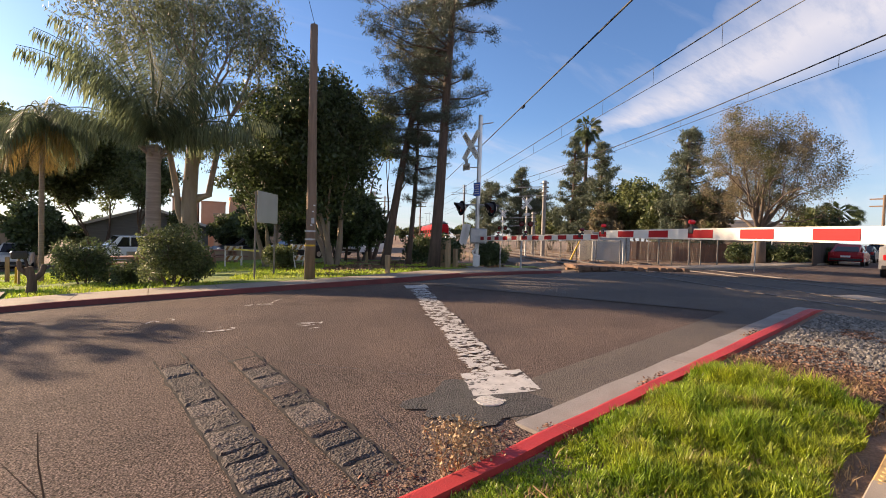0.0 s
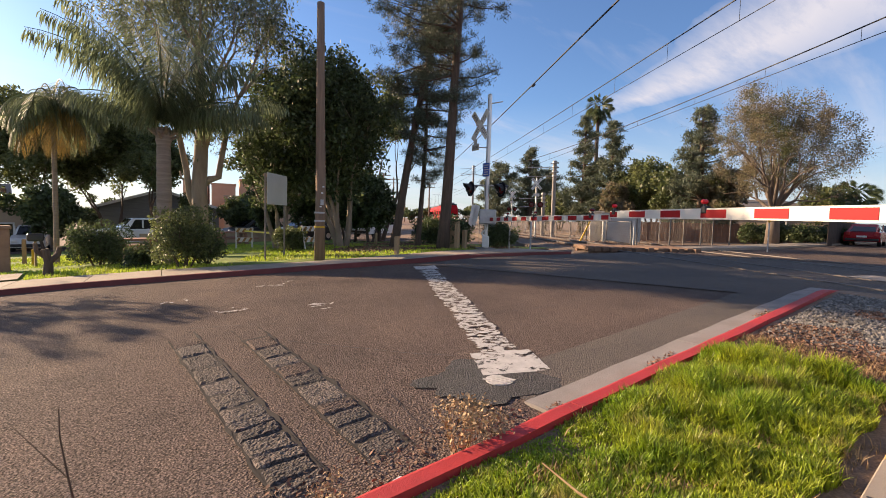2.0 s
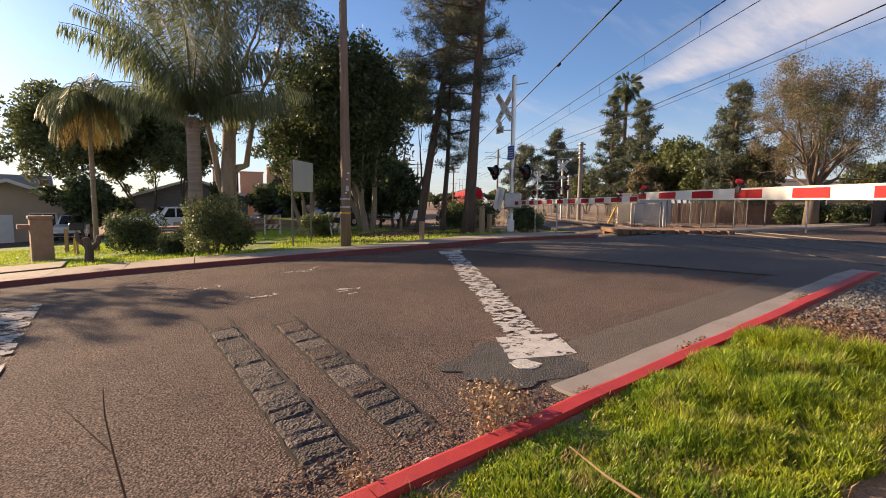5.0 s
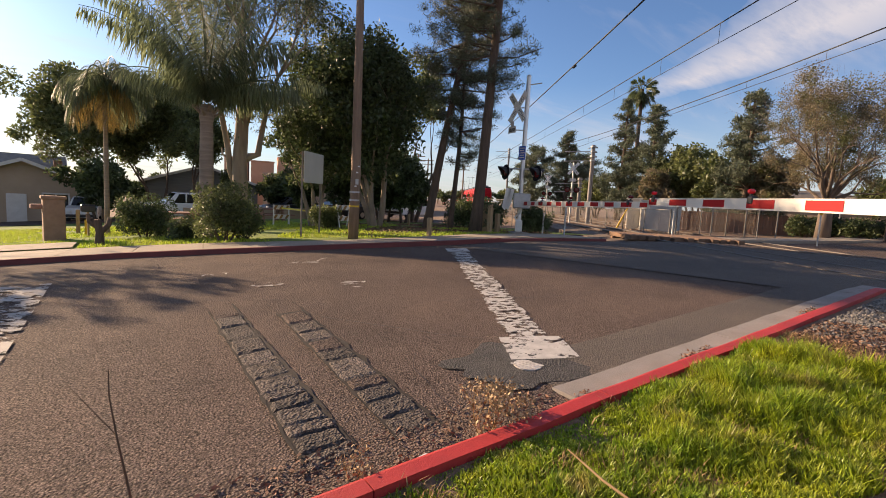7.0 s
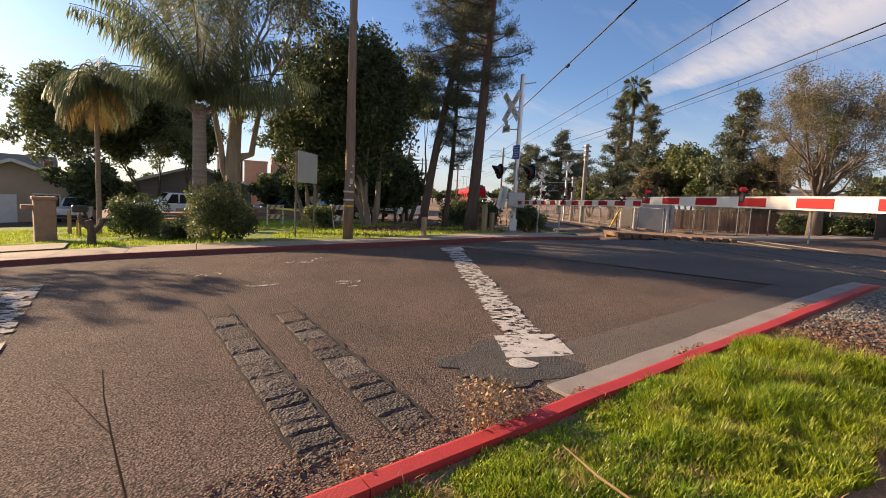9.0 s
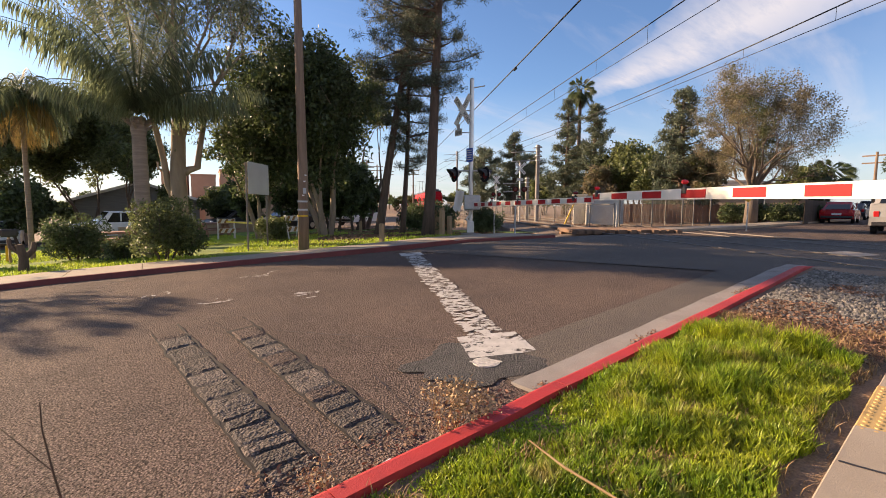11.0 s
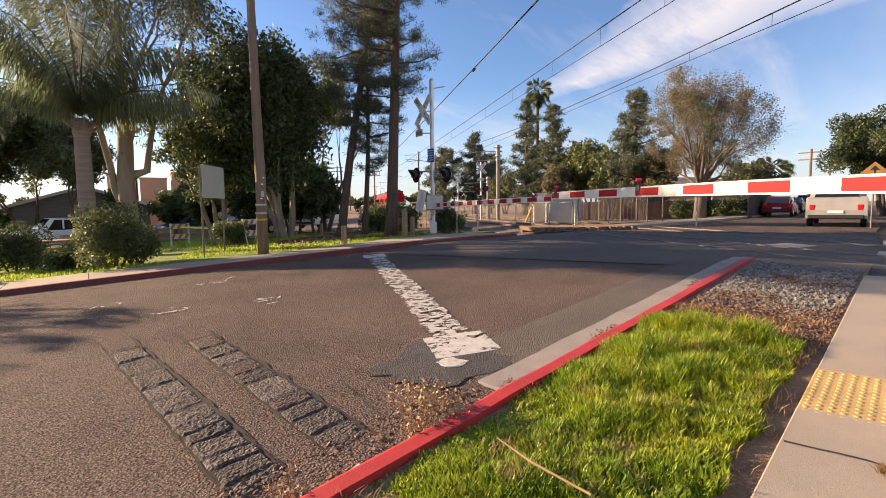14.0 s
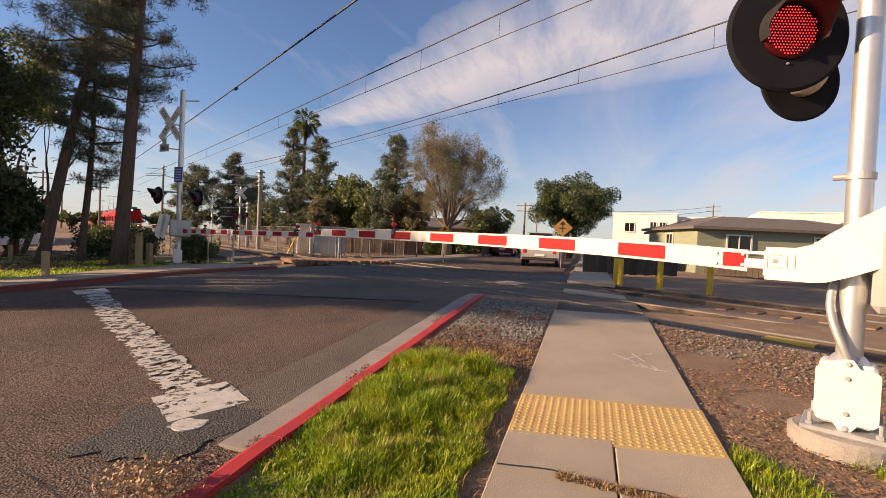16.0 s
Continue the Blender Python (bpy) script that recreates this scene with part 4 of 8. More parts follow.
def gate_arm(origin, az, s0, s1, z, period, red, first, label, lights, h0, h1, bent=0.0, bow=0.0):
    """A tapering white arm with red bands and lamps standing on it."""
    holder = thing("crossing_gate_arm", label, "gate arm", (*origin, 0), az)

    def height(s):
        return h0 + (h1 - h0) * (s - s0) / (s1 - s0)

    def middle(s):
        return z + bent * (s - s0) + bow * (1 - math.exp(-(s - s0) / 1.5))

    g = Geo()
    rings = []
    for s in steps(s0, s1, 0.4):
        h, t = height(s) / 2, 0.028
        zc = middle(s)
        rings.append([(s, -t, zc - h), (s, t, zc - h), (s, t, zc + h), (s, -t, zc + h)])
    g.loft(rings)
    g.to("arm", WHITE_SHEET, holder)
    s = first
    while s < s1 - 0.05:
        e = min(s + red, s1)
        k = 1.0 - 0.018 * (s - first)
        for side in (-1, 1):
            q = Geo()
            y = side * 0.031
            verts = []
            for ss in (s, e):
                h = height(ss) * 0.36
                zc = middle(ss)
                verts += [(ss, y - 0.002, zc - h), (ss, y + 0.002, zc - h), (ss, y + 0.002, zc + h), (ss, y - 0.002, zc + h)]
            q.add(verts, [(0, 1, 2, 3), (7, 6, 5, 4), (0, 4, 5, 1), (1, 5, 6, 2), (2, 6, 7, 3), (3, 7, 4, 0)])
            q.to("red_band", RED_SHEET, holder)
        s += period * k
    for s, lit in lights:
        zc = middle(s) + height(s) / 2
        lamp = Geo().box(s - 0.03, 0, zc - 0.02, 0.10, 0.09, 0.10, 0, 0.012).to("lamp_base", BLACK, holder)
        bulb = Geo()
        bulb.tube([(s, -0.045, zc + 0.095), (s, -0.03, zc + 0.095), (s, 0.03, zc + 0.095), (s, 0.045, zc + 0.095)], [0.02, 0.031, 0.031, 0.02], 16)
        bulb.to("lamp", LAMP_GLOW if lit else LENS_DARK, lamp, "small red warning lamp")
        Geo().tube([(s, 0, zc + 0.03), (s, 0, zc + 0.06)], 0.02, 8).to("lamp_stem", BLACK, lamp)
    return holder


arm_z = 1.72
near_arm = gate_arm(NEAR_MAST, GATE_AZ, 0.69, 8.0, arm_z - 0.04, 0.96, 0.465, 1.37, "long white crossing gate arm with red bands, lowered across the road", ((5.55, True), (7.9, True)), 0.182, 0.135, -0.002, 0.1)
for yy in (-0.033, 0.033):
    Geo().box(0.79, yy, arm_z - 0.034, 0.17, 0.006, 0.118).to("red_band", RED_SHEET, near_arm)
for zz in (-0.045, 0.045):
    for ss in (0.725, 0.93):
        Geo().tube([(ss, -0.042, arm_z - 0.03 + zz), (ss, 0.042, arm_z - 0.03 + zz)], 0.014, 8).to("bolt", GALV, near_arm)
far_arm = gate_arm(FAR_MAST, GATE_AZ + 180, 0.55, GATE_L - 8.05, arm_z - 0.11, 0.86, 0.43, 0.60, "white crossing gate arm with red bands, lowered from the far side", ((2.6, False), (5.0, False), (8.2, False)), 0.17, 0.12, 0.012)


def signal_head(holder, at, facing, lit, size=0.31, scale=1.0):
    """A round black background with hooded red lens and lamp case."""
    m = pose(*at, 0, 0, facing)
    head = new("signal_head")
    head.parent = holder
    head.matrix_local = m @ Matrix.Scale(scale, 4)
    g = Geo()
    n = 48
    rings = []
    for r, y in ((0.105, 0.0), (0.15, 0.0), (size - 0.02, 0.0), (size, -0.012), (size, -0.03), (size - 0.02, -0.036), (0.12, -0.03)):
        rings.append([(r * math.cos(2 * math.pi * k / n), y, r * math.sin(2 * math.pi * k / n)) for k in range(n)])
    g.loft(rings, caps=False)
    g.to("background_disc", BLACK_DISC, head, smooth=False)
    g = Geo()
    g.tube([(0, -0.03, 0), (0, -0.10, 0), (0, -0.17, 0), (0, -0.20, 0)], [0.135, 0.13, 0.10, 0.04], 24)
    g.to("lamp_case", CAP_BEIGE if not lit else BLACK, head, "weathered lamp case", smooth=True)
    g = Geo()
    outer, inner = [], []
    for k in range(25):
        a = math.pi * (-0.12 + 1.24 * k / 24)
        d = 0.30 * (0.35 + 0.65 * max(0.0, math.sin(a)))
        c, s = math.cos(a), math.sin(a)
        outer.append([(0.185 * c, 0.0, 0.185 * s), (0.188 * c, d, 0.188 * s), (0.180 * c, d, 0.180 * s), (0.177 * c, 0.0, 0.177 * s)])
    g.loft(outer)
    g.to("hood", BLACK, head, smooth=False)
    g = Geo()
    g.tube([(0, 0.004, 0), (0, 0.016, 0), (0, 0.024, 0)], [0.177, 0.166, 0.12], 28)
    g.to("lens", LENS_RED if lit else LENS_DARK, head, "red signal lens", smooth=True)
    g = Geo()
    g.tube([(0, -0.002, -0.20), (0, 0.008, -0.20)], 0.008, 8)
    g.to("drain_screw", GALV, head)
    if lit:
        dots = Geo()
        for i in range(-8, 9):
            for j in range(-8, 9):
                x, z = i * 0.0188 + (j % 2) * 0.0094, j * 0.0182
                if x * x + z * z < 0.152 ** 2:
                    r = 0.0046
                    y = 0.030
                    dots.add([(x - r, y, z), (x, y, z - r), (x + r, y, z), (x, y, z + r), (x, y + 0.003, z)], [(0, 1, 4), (1, 2, 4), (2, 3, 4), (3, 0, 4)])
        tagged(dots.to("led_dots", LED, head, "glowing red light dots"), kind="stuff")
    return head


def box_door(g, cx, cz, w, h, y):
    """A cover plate whose corners are cut in."""
    k = 0.05
    out = [(-w, -h + k), (-w + 0.02, -h + k * 0.5), (-k, -h + k * 0.5), (-k * 0.5, -h), (k * 0.5, -h), (k, -h + k * 0.5), (w - 0.02, -h + k * 0.5), (w, -h + k), (w, h - k), (w - 0.02, h - k * 0.5), (k, h - k * 0.5), (k * 0.5, h), (-k * 0.5, h), (-k, h - k * 0.5), (-w + 0.02, h - k * 0.5), (-w, h - k)]
    g.prism([(x, z) for x, z in out], 0.03, pose(cx, y, cz))


def build_near_mast():
    x, y = NEAR_MAST
    gz = ground_z(x, y) + 0.07
    az = GATE_AZ
    mast = thing("crossing_signal", "aluminium crossing signal mast with lit red lamp on a concrete base", "crossing signal", (x, y, gz))
    view = math.degrees(math.atan2(-y, -x))
    Geo().tube([(0, 0, -0.1), (0, 0, 0.10), (0, 0, 0.125)], [0.35, 0.35, 0.32], 32).to("foundation", CONCRETE_GREY, mast, "round concrete foundation")
    Geo().box(0, 0, 0.145, 0.52, 0.46, 0.04, view + 90, 0.012).to("base_plate", GALV, mast)
    for dx in (-0.2, 0.2):
        for dy in (-0.17, 0.17):
            m = pose(0, 0, 0, 0, 0, view + 90)
            p = m @ Vector((dx, dy, 0))
            Geo().tube([(p.x, p.y, 0.15), (p.x, p.y, 0.19), (p.x, p.y, 0.19), (p.x, p.y, 0.26)], [0.03, 0.03, 0.016, 0.016], 8).to("anchor_bolt", GALV, mast)
    m = pose(0, 0, 0, 0, 0, view - 90)
    g = Geo()
    g.box(0, 0, 0.42, 0.34, 0.26, 0.46, view - 90, 0.03)
    g.to("junction_box", WHITE, mast)
    g = Geo()
    cover_m = m @ pose(0, 0.145, 0.42)
    k = 0.06
    w, h = 0.185, 0.235
    out = [(-w, -h + k), (-w + 0.03, -h + 0.03), (-0.07, -h + 0.03), (-0.03, -h - 0.03), (0.03, -h - 0.03), (0.07, -h + 0.03), (w - 0.03, -h + 0.03), (w, -h + k), (w, h - k), (w - 0.03, h - 0.03), (0.07, h - 0.03), (0.03, h + 0.03), (-0.03, h + 0.03), (-0.07, h - 0.03), (-w + 0.03, h - 0.03), (-w, h - k)]
    g.prism(out, 0.03, cover_m)
    cov = g.to("box_cover", WHITE, mast, "white cast cover with bolts")
    g = Geo()
    for zz in (-0.235, -0.13, 0.13, 0.235):
        p0, p1 = cover_m @ Vector((0, 0.014, zz)), cover_m @ Vector((0, 0.032, zz))
        g = Geo().tube([p0, p1], 0.017, 6)
        g.to("bolt", GALV, cov)
    Geo().tube([(0, 0, 0.12), (0, 0, 5.4)], 0.082, 40, caps=False).to("mast_pole", ALU, mast, smooth=True)
    Geo().tube([(0, 0, 0.62), (0, 0, 0.66), (0, 0, 0.70)], [0.13, 0.12, 0.09], 24).to("collar", ALU, mast)
    # flexible conduit
    pts = []
    for t in steps(0, 1, 0.06):
        a = radians(view) + 0.15 - 1.7 * t
        r = 0.105 + 0.045 * math.sin(math.pi * t) ** 0.8
        pts.append((r * math.cos(a), r * math.sin(a), 0.62 + 0.62 * t))
    Geo().tube(pts, 0.030, 12).to("conduit", GALV, mast, "grey flexible conduit", smooth=True)
    # band clamps
    for zz in (2.02, 3.4):
        g = Geo().tube([(0, 0, zz), (0, 0, zz + 0.05)], 0.094, 24)
        g.to("clamp", GALV, mast)
        c = m @ Vector((0.16, 0.02, zz + 0.02))
        c0 = m @ Vector((0.07, 0.02, zz + 0.02))
        Geo().tube([c0, c], 0.025, 10).to("clamp_bolt", GALV, mast)
    # signal heads on a cross arm, back to back
    to_view = m
    for k, (dx, dy, zz, face, lit) in enumerate(((0.46, 0.30, 3.13, 0.0, True), (0.43, -0.12, 2.87, 180.0, False))):
        c = to_view @ Vector((dx, dy, zz))
        signal_head(mast, tuple(c), 104 + face + (0 if lit else 6), lit, 0.375 if lit else 0.32, 1.2 if lit else 1.05)
    a0, a1 = to_view @ Vector((-0.6, 0.03, 3.42)), to_view @ Vector((0.62, 0.03, 3.42))
    Geo().tube([a0, a1], 0.03, 10).to("cross_arm", GALV, mast)
    hang0, hang1 = to_view @ Vector((0.50, 0.03, 3.42)), to_view @ Vector((0.50, 0.06, 3.2))
    Geo().tube([hang0, hang1], 0.025, 8).to("bracket", GALV, mast)
    # gate mechanism and counterweight plate
    zz = arm_z - gz
    mech = to_view @ Vector((-0.35, 0.0, zz - 0.10))
    Geo().box(mech.x, mech.y, mech.z + 0.05, 0.5, 0.42, 0.62, view - 90, 0.05).to("gate_motor", CABINET_GREY, mast, "grey gate motor housing")
    d = Vector((math.cos(radians(az)), math.sin(radians(az)), 0))
    side = Vector((-d.y, d.x, 0))
    for off in (0.17, -0.17):
        low, up = [], []
        for t in steps(0, 1, 0.0625):
            s = 0.53 - 1.55 * t
            # level nose, then a smooth sweep up to the counterweight end
            low.append((s, -0.15 + 0.88 * max(0.0, t - 0.22) ** 1.25 * 1.05))
            up.append((s, 0.11 + 1.22 * max(0.0, t - 0.17) ** 0.92 * (1.0 - 0.33 * t)))
        outline = low + up[::-1]
        mm = Matrix.Translation(side * off + Vector((0, 0, zz - 0.03))) @ pose(0, 0, 0, 0, 0, az)
        Geo().prism(outline, 0.045, mm).to("arm_support", WHITE, mast, "white painted arm support plate")
    mm = Matrix.Translation(Vector((0, 0, zz - 0.03))) @ pose(0, 0, 0, 0, 0, az)
    Geo().box(0.50, 0, -0.02, 0.10, 0.34, 0.22, 0, 0.015, mm).to("support_head", WHITE, mast)
    Geo().box(0.61, 0, 0.06, 0.22, 0.09, 0.025, 0, 0, mm).to("tie_bar", GALV, mast)
    Geo().box(0.61, 0, -0.03, 0.20, 0.10, 0.08, 0, 0.01, mm).to("arm_socket", WHITE, mast)
    g = Geo()
    for s in (0.34, 0.39, 0.52):
        g.box(s, 0.194, 0.0, 0.012, 0.006, 0.11, 0, 0, mm)
    g.box(0.455, 0.194, 0.05, 0.07, 0.006, 0.012, 0, 0, mm).box(0.455, 0.194, -0.05, 0.07, 0.006, 0.012, 0, 0, mm).box(0.455, 0.194, 0.0, 0.05, 0.006, 0.03, 20, 0, mm)
    g.to("maker_mark", CABINET_GREY, mast, "faint raised maker's mark")


build_near_mast()


def crossbuck(mast, at, facing, size=1.0):
    m = pose(*at, 0, 0, facing)
    cb = new("crossbuck")
    cb.parent = mast
    cb.matrix_local = m
    cb["label"] = "white crossbuck sign with black lettering"
    for k, (a, words) in enumerate(((50, ("CROSSING",)), (-50, ("RAIL", "ROAD")))):
        w = pose(0, 0.012 * k, 0) @ pose(0, 0, 0, 0, a, 0)
        Geo().box(0, 0, 0, 1.22 * size, 0.008, 0.23 * size, 0, 0, w).to("blade", SIGN_WHITE, cb)
        for i, t in enumerate(words):
            dx = 0 if len(words) == 1 else (-0.36, 0.36)[i] * size
            text_mesh("lettering", t, 0.17 * size, w @ pose(-dx, 0.0075, 0, 90, 0, 180), BLACK, cb)
    return cb


def build_far_mast():
    x, y = FAR_MAST
    gz = ground_z(x, y) + 0.06
    mast = thing("crossing_signal", "tall silver crossing signal mast with crossbuck, twin lamps and blue sign", "crossing signal", (x, y, gz))
    view = math.degrees(math.atan2(-y, -x))
    m = pose(0, 0, 0, 0, 0, view - 90)
    Geo().tube([(0, 0, -0.1), (0, 0, 0.08)], 0.38, 24).to("foundation", CONCRETE_GREY, mast)
    Geo().tube([(0, 0, 0.05), (0, 0, 5.75)], 0.08, 18).to("mast_pole", ALU, mast)
    Geo().tube([(0, 0, 5.75), (0, 0, 5.80)], [0.085, 0.05], 18).to("cap", ALU, mast)
    p = m @ Vector((0, 0.12, 0.32))
    Geo().box(p.x, p.y, p.z, 0.26, 0.2, 0.42, view - 90, 0.02).to("junction_box", WHITE, mast)
    a0, a1 = m @ Vector((-0.05, 0, 5.45)), m @ Vector((-0.48, 0, 5.52))
    Geo().tube([a0, a1], 0.022, 8).to("top_bracket", ALU, mast)
    pts = []
    for t in steps(0, 1, 0.07):
        q = m @ Vector((0.02 + 0.16 * math.sin(t * 9) * (1 - t), 0.14, 0.5 + 0.75 * t))
        pts.append(tuple(q))
    Geo().tube(pts, 0.035, 10).to("conduit", WHITE, mast, "white flexible conduit", smooth=True)
    # signs
    c = m @ Vector((0.33, 0.12, 4.62))
    crossbuck(mast, tuple(c), 88, 1.05)
    c = m @ Vector((0.48, 0.10, 3.82))
    plate = Geo().box(0, 0, 0, 0.46, 0.008, 0.24, 0, 0, pose(*c, 0, 0, 82)).to("track_count_plate", WHITE_SHEET, mast, "small white plate under the crossbuck")
    Geo().box(0, 0, 0.2, 0.2, 0.008, 0.2, 0, 0, pose(*c, 0, 0, 82)).to("count_plate_top", WHITE_SHEET, plate)
    g = Geo()
    for dx in (-0.15, -0.09, -0.03, 0.03, 0.09, 0.15):
        g.box(dx, 0.006, -0.01, 0.03, 0.004, 0.12, 0, 0, pose(*c, 0, 0, 82))
    g.to("lettering_bars", BLACK, plate)
    for zz in (4.62, 3.82):
        q0, q1 = m @ Vector((0, 0.05, zz)), m @ Vector((0.5, 0.08, zz))
        Geo().tube([q0, q1], 0.02, 8).to("sign_bracket", GALV, mast)
    c = m @ Vector((0.06, 0.09, 3.0))
    blue = Geo().box(0, 0, 0, 0.34, 0.008, 0.50, 0, 0, pose(*c, 0, 0, 90)).to("notice_sign", SIGN_BLUE, mast, "blue notice sign with white lines of writing")
    g = Geo()
    for k in range(5):
        g.box(0, 0.006, 0.17 - 0.085 * k, 0.26 - 0.05 * (k % 2), 0.003, 0.035, 0, 0, pose(*c, 0, 0, 90))
    g.to("lettering_bars", WHITE_SHEET, blue)
    # two pairs of lamps
    for dx in (0.62, -0.52):
        for dy, face in ((0.22, -62), (-0.18, 118)):
            q = m @ Vector((dx, dy, 2.28))
            signal_head(mast, tuple(q), view - 90 + face, False, 0.27)
    q0, q1 = m @ Vector((-0.62, 0, 2.42)), m @ Vector((0.72, 0, 2.42))
    Geo().tube([q0, q1], 0.028, 8).to("cross_arm", GALV, mast)
    # gate motor and counterweights
    zz = arm_z - gz
    q = m @ Vector((-0.05, 0.26, zz - 0.02))
    Geo().box(q.x, q.y, q.z, 0.62, 0.34, 0.55, view - 90, 0.04).to("gate_motor", GALV, mast, "grey gate motor housing")
    for off in (0.52, 0.40):
        outline = [(-0.16, 0.36), (0.02, 0.42), (0.14, -0.3), (0.02, -0.42), (-0.08, -0.1)]
        mm = m @ pose(off, 0.2, zz + 0.02)
        Geo().prism(outline, 0.05, mm).to("counterweight", WHITE, mast, "white counterweight plate")
    q0, q1 = m @ Vector((0.02, 0.1, zz + 0.3)), m @ Vector((0.10, 0.1, zz + 1.0))
    Geo().tube([q0, q1], 0.02, 8).to("spike", GALV, mast)


build_far_mast()


def small_crossbuck(az, dist, height, facing_off=0):
    x, y = polar(az, dist)
    gz = ground_z(x, y) - 0.1
    post = thing("crossbuck_post", "slim post carrying a small white crossbuck", "sign post", (x, y, gz))
    Geo().tube([(0, 0, 0), (0, 0, height + 0.4)], 0.06, 10).to("post", GALV, post)
    view = math.degrees(math.atan2(-y, -x))
    m = pose(0, 0, 0, 0, 0, view - 90)
    c = m @ Vector((0, 0.08, height))
    crossbuck(post, tuple(c), view - 90 + facing_off, 0.8)
    c = m @ Vector((0, 0.1, height - 0.75))
    for dx in (-0.3, 0.3):
        q = m @ Vector((dx, 0.1, height - 1.4))
        signal_head(post, tuple(q), view - 90, False, 0.2)
    Geo().box(c.x, c.y, c.z, 0.4, 0.01, 0.2, view - 90).to("plate", WHITE_SHEET, post)


small_crossbuck(40.5, 33, 4.0)
small_crossbuck(43.3, 48, 3.9)

# ---- trees ----


def grow(g, start, direction, length, radius, depth, tips, rng, spread=0.6, up=0.15, kink=0.12, ratio=0.74, forks=2, sides=7):
    """A limb that bends and forks; adds its tips to the list."""
    pts, radii = [Vector(start)], [radius]
    d = Vector(direction).normalized()
    n = 4
    for i in range(n):
        d = (d + Vector((rng.uniform(-kink, kink), rng.uniform(-kink, kink), rng.uniform(-kink, kink) + up * 0.2))).normalized()
        pts.append(pts[-1] + d * length / n)
        radii.append(radius * (1 - 0.38 * (i + 1) / n))
    g.tube(pts, radii, max(4, sides), caps=False)
    if depth == 0:
        tips.append((pts[-1], d))
        return
    if depth <= 2:
        tips.append((pts[2], d))
    for k in range(forks + (1 if rng.random() < 0.35 else 0)):
        a = 2 * math.pi * (k / forks + rng.uniform(-0.15, 0.15))
        o = d.orthogonal().normalized()
        e = (o * math.cos(a) + d.cross(o) * math.sin(a))
        nd = (d + e * spread * rng.uniform(0.7, 1.3) + Vector((0, 0, up))).normalized()
        grow(g, pts[-1], nd, length * ratio * rng.uniform(0.8, 1.15), radii[-1] * 0.72, depth - 1, tips, rng, spread, up, kink, ratio, forks, sides - 1)


def broadleaf(name, label, az, dist, crown_c, crown_r, leaf, bark, n, size, seed, stems=3, trunk_r=0.16, trunk_h=2.4, droop=0.0, clumps=60, shell=0.3, lift=0.0, group="", skirt=0.0):
    """A tree with forked stems and a crown of leaf clumps, uneven and with gaps."""
    x, y = polar(az, dist)
    gz = ground_z(x, y) + 0.05 + lift
    rng = random.Random(seed)
    tree = thing(name, label, "tree", (x, y, gz), group=group)
    g = Geo()
    tips = []
    cx, cy, cz = crown_c
    for k in range(stems):
        a = 2 * math.pi * k / stems + rng.random()
        base = (0.16 * math.cos(a) * (stems > 1), 0.16 * math.sin(a) * (stems > 1), -0.1)
        lean = Vector((math.cos(a) * 0.28 * (stems > 1) + cx * 0.1, math.sin(a) * 0.28 * (stems > 1) + cy * 0.1, 1))
        grow(g, base, lean, trunk_h, trunk_r, 3, tips, rng, 0.55, 0.18)
    g.to("trunk", bark, tree, smooth=True)
    centres, radii = [], []
    for _ in range(clumps):
        d = Vector((rng.gauss(0, 1), rng.gauss(0, 1), rng.gauss(0, 1))).normalized()
        r = rng.uniform(0.35, 0.95)
        wob = 0.82 + 0.3 * noise.noise((d.x * 1.6 + seed, d.y * 1.6, d.z * 1.6))
        centres.append((cx + d.x * crown_r[0] * r * wob, cy + d.y * crown_r[1] * r * wob, cz + d.z * crown_r[2] * r * wob))
        radii.append(rng.uniform(0.16, 0.32) * min(crown_r))
    for p, d in tips:
        q = Vector(p) - Vector(crown_c)
        if abs(q.x) < crown_r[0] and abs(q.y) < crown_r[1] and abs(q.z) < crown_r[2]:
            centres.append(tuple(p))
            radii.append(rng.uniform(0.14, 0.24) * min(crown_r))
    pts = clump_points(centres, np.array(radii), n, shell)
    if skirt:
        pts[:, 2] -= skirt * RNG.uniform(0, 1, len(pts)) ** 3
    soup("crown", leaf_quads(pts, size, long=2.0, droop=droop), 4, leaf, tree)
    return tree


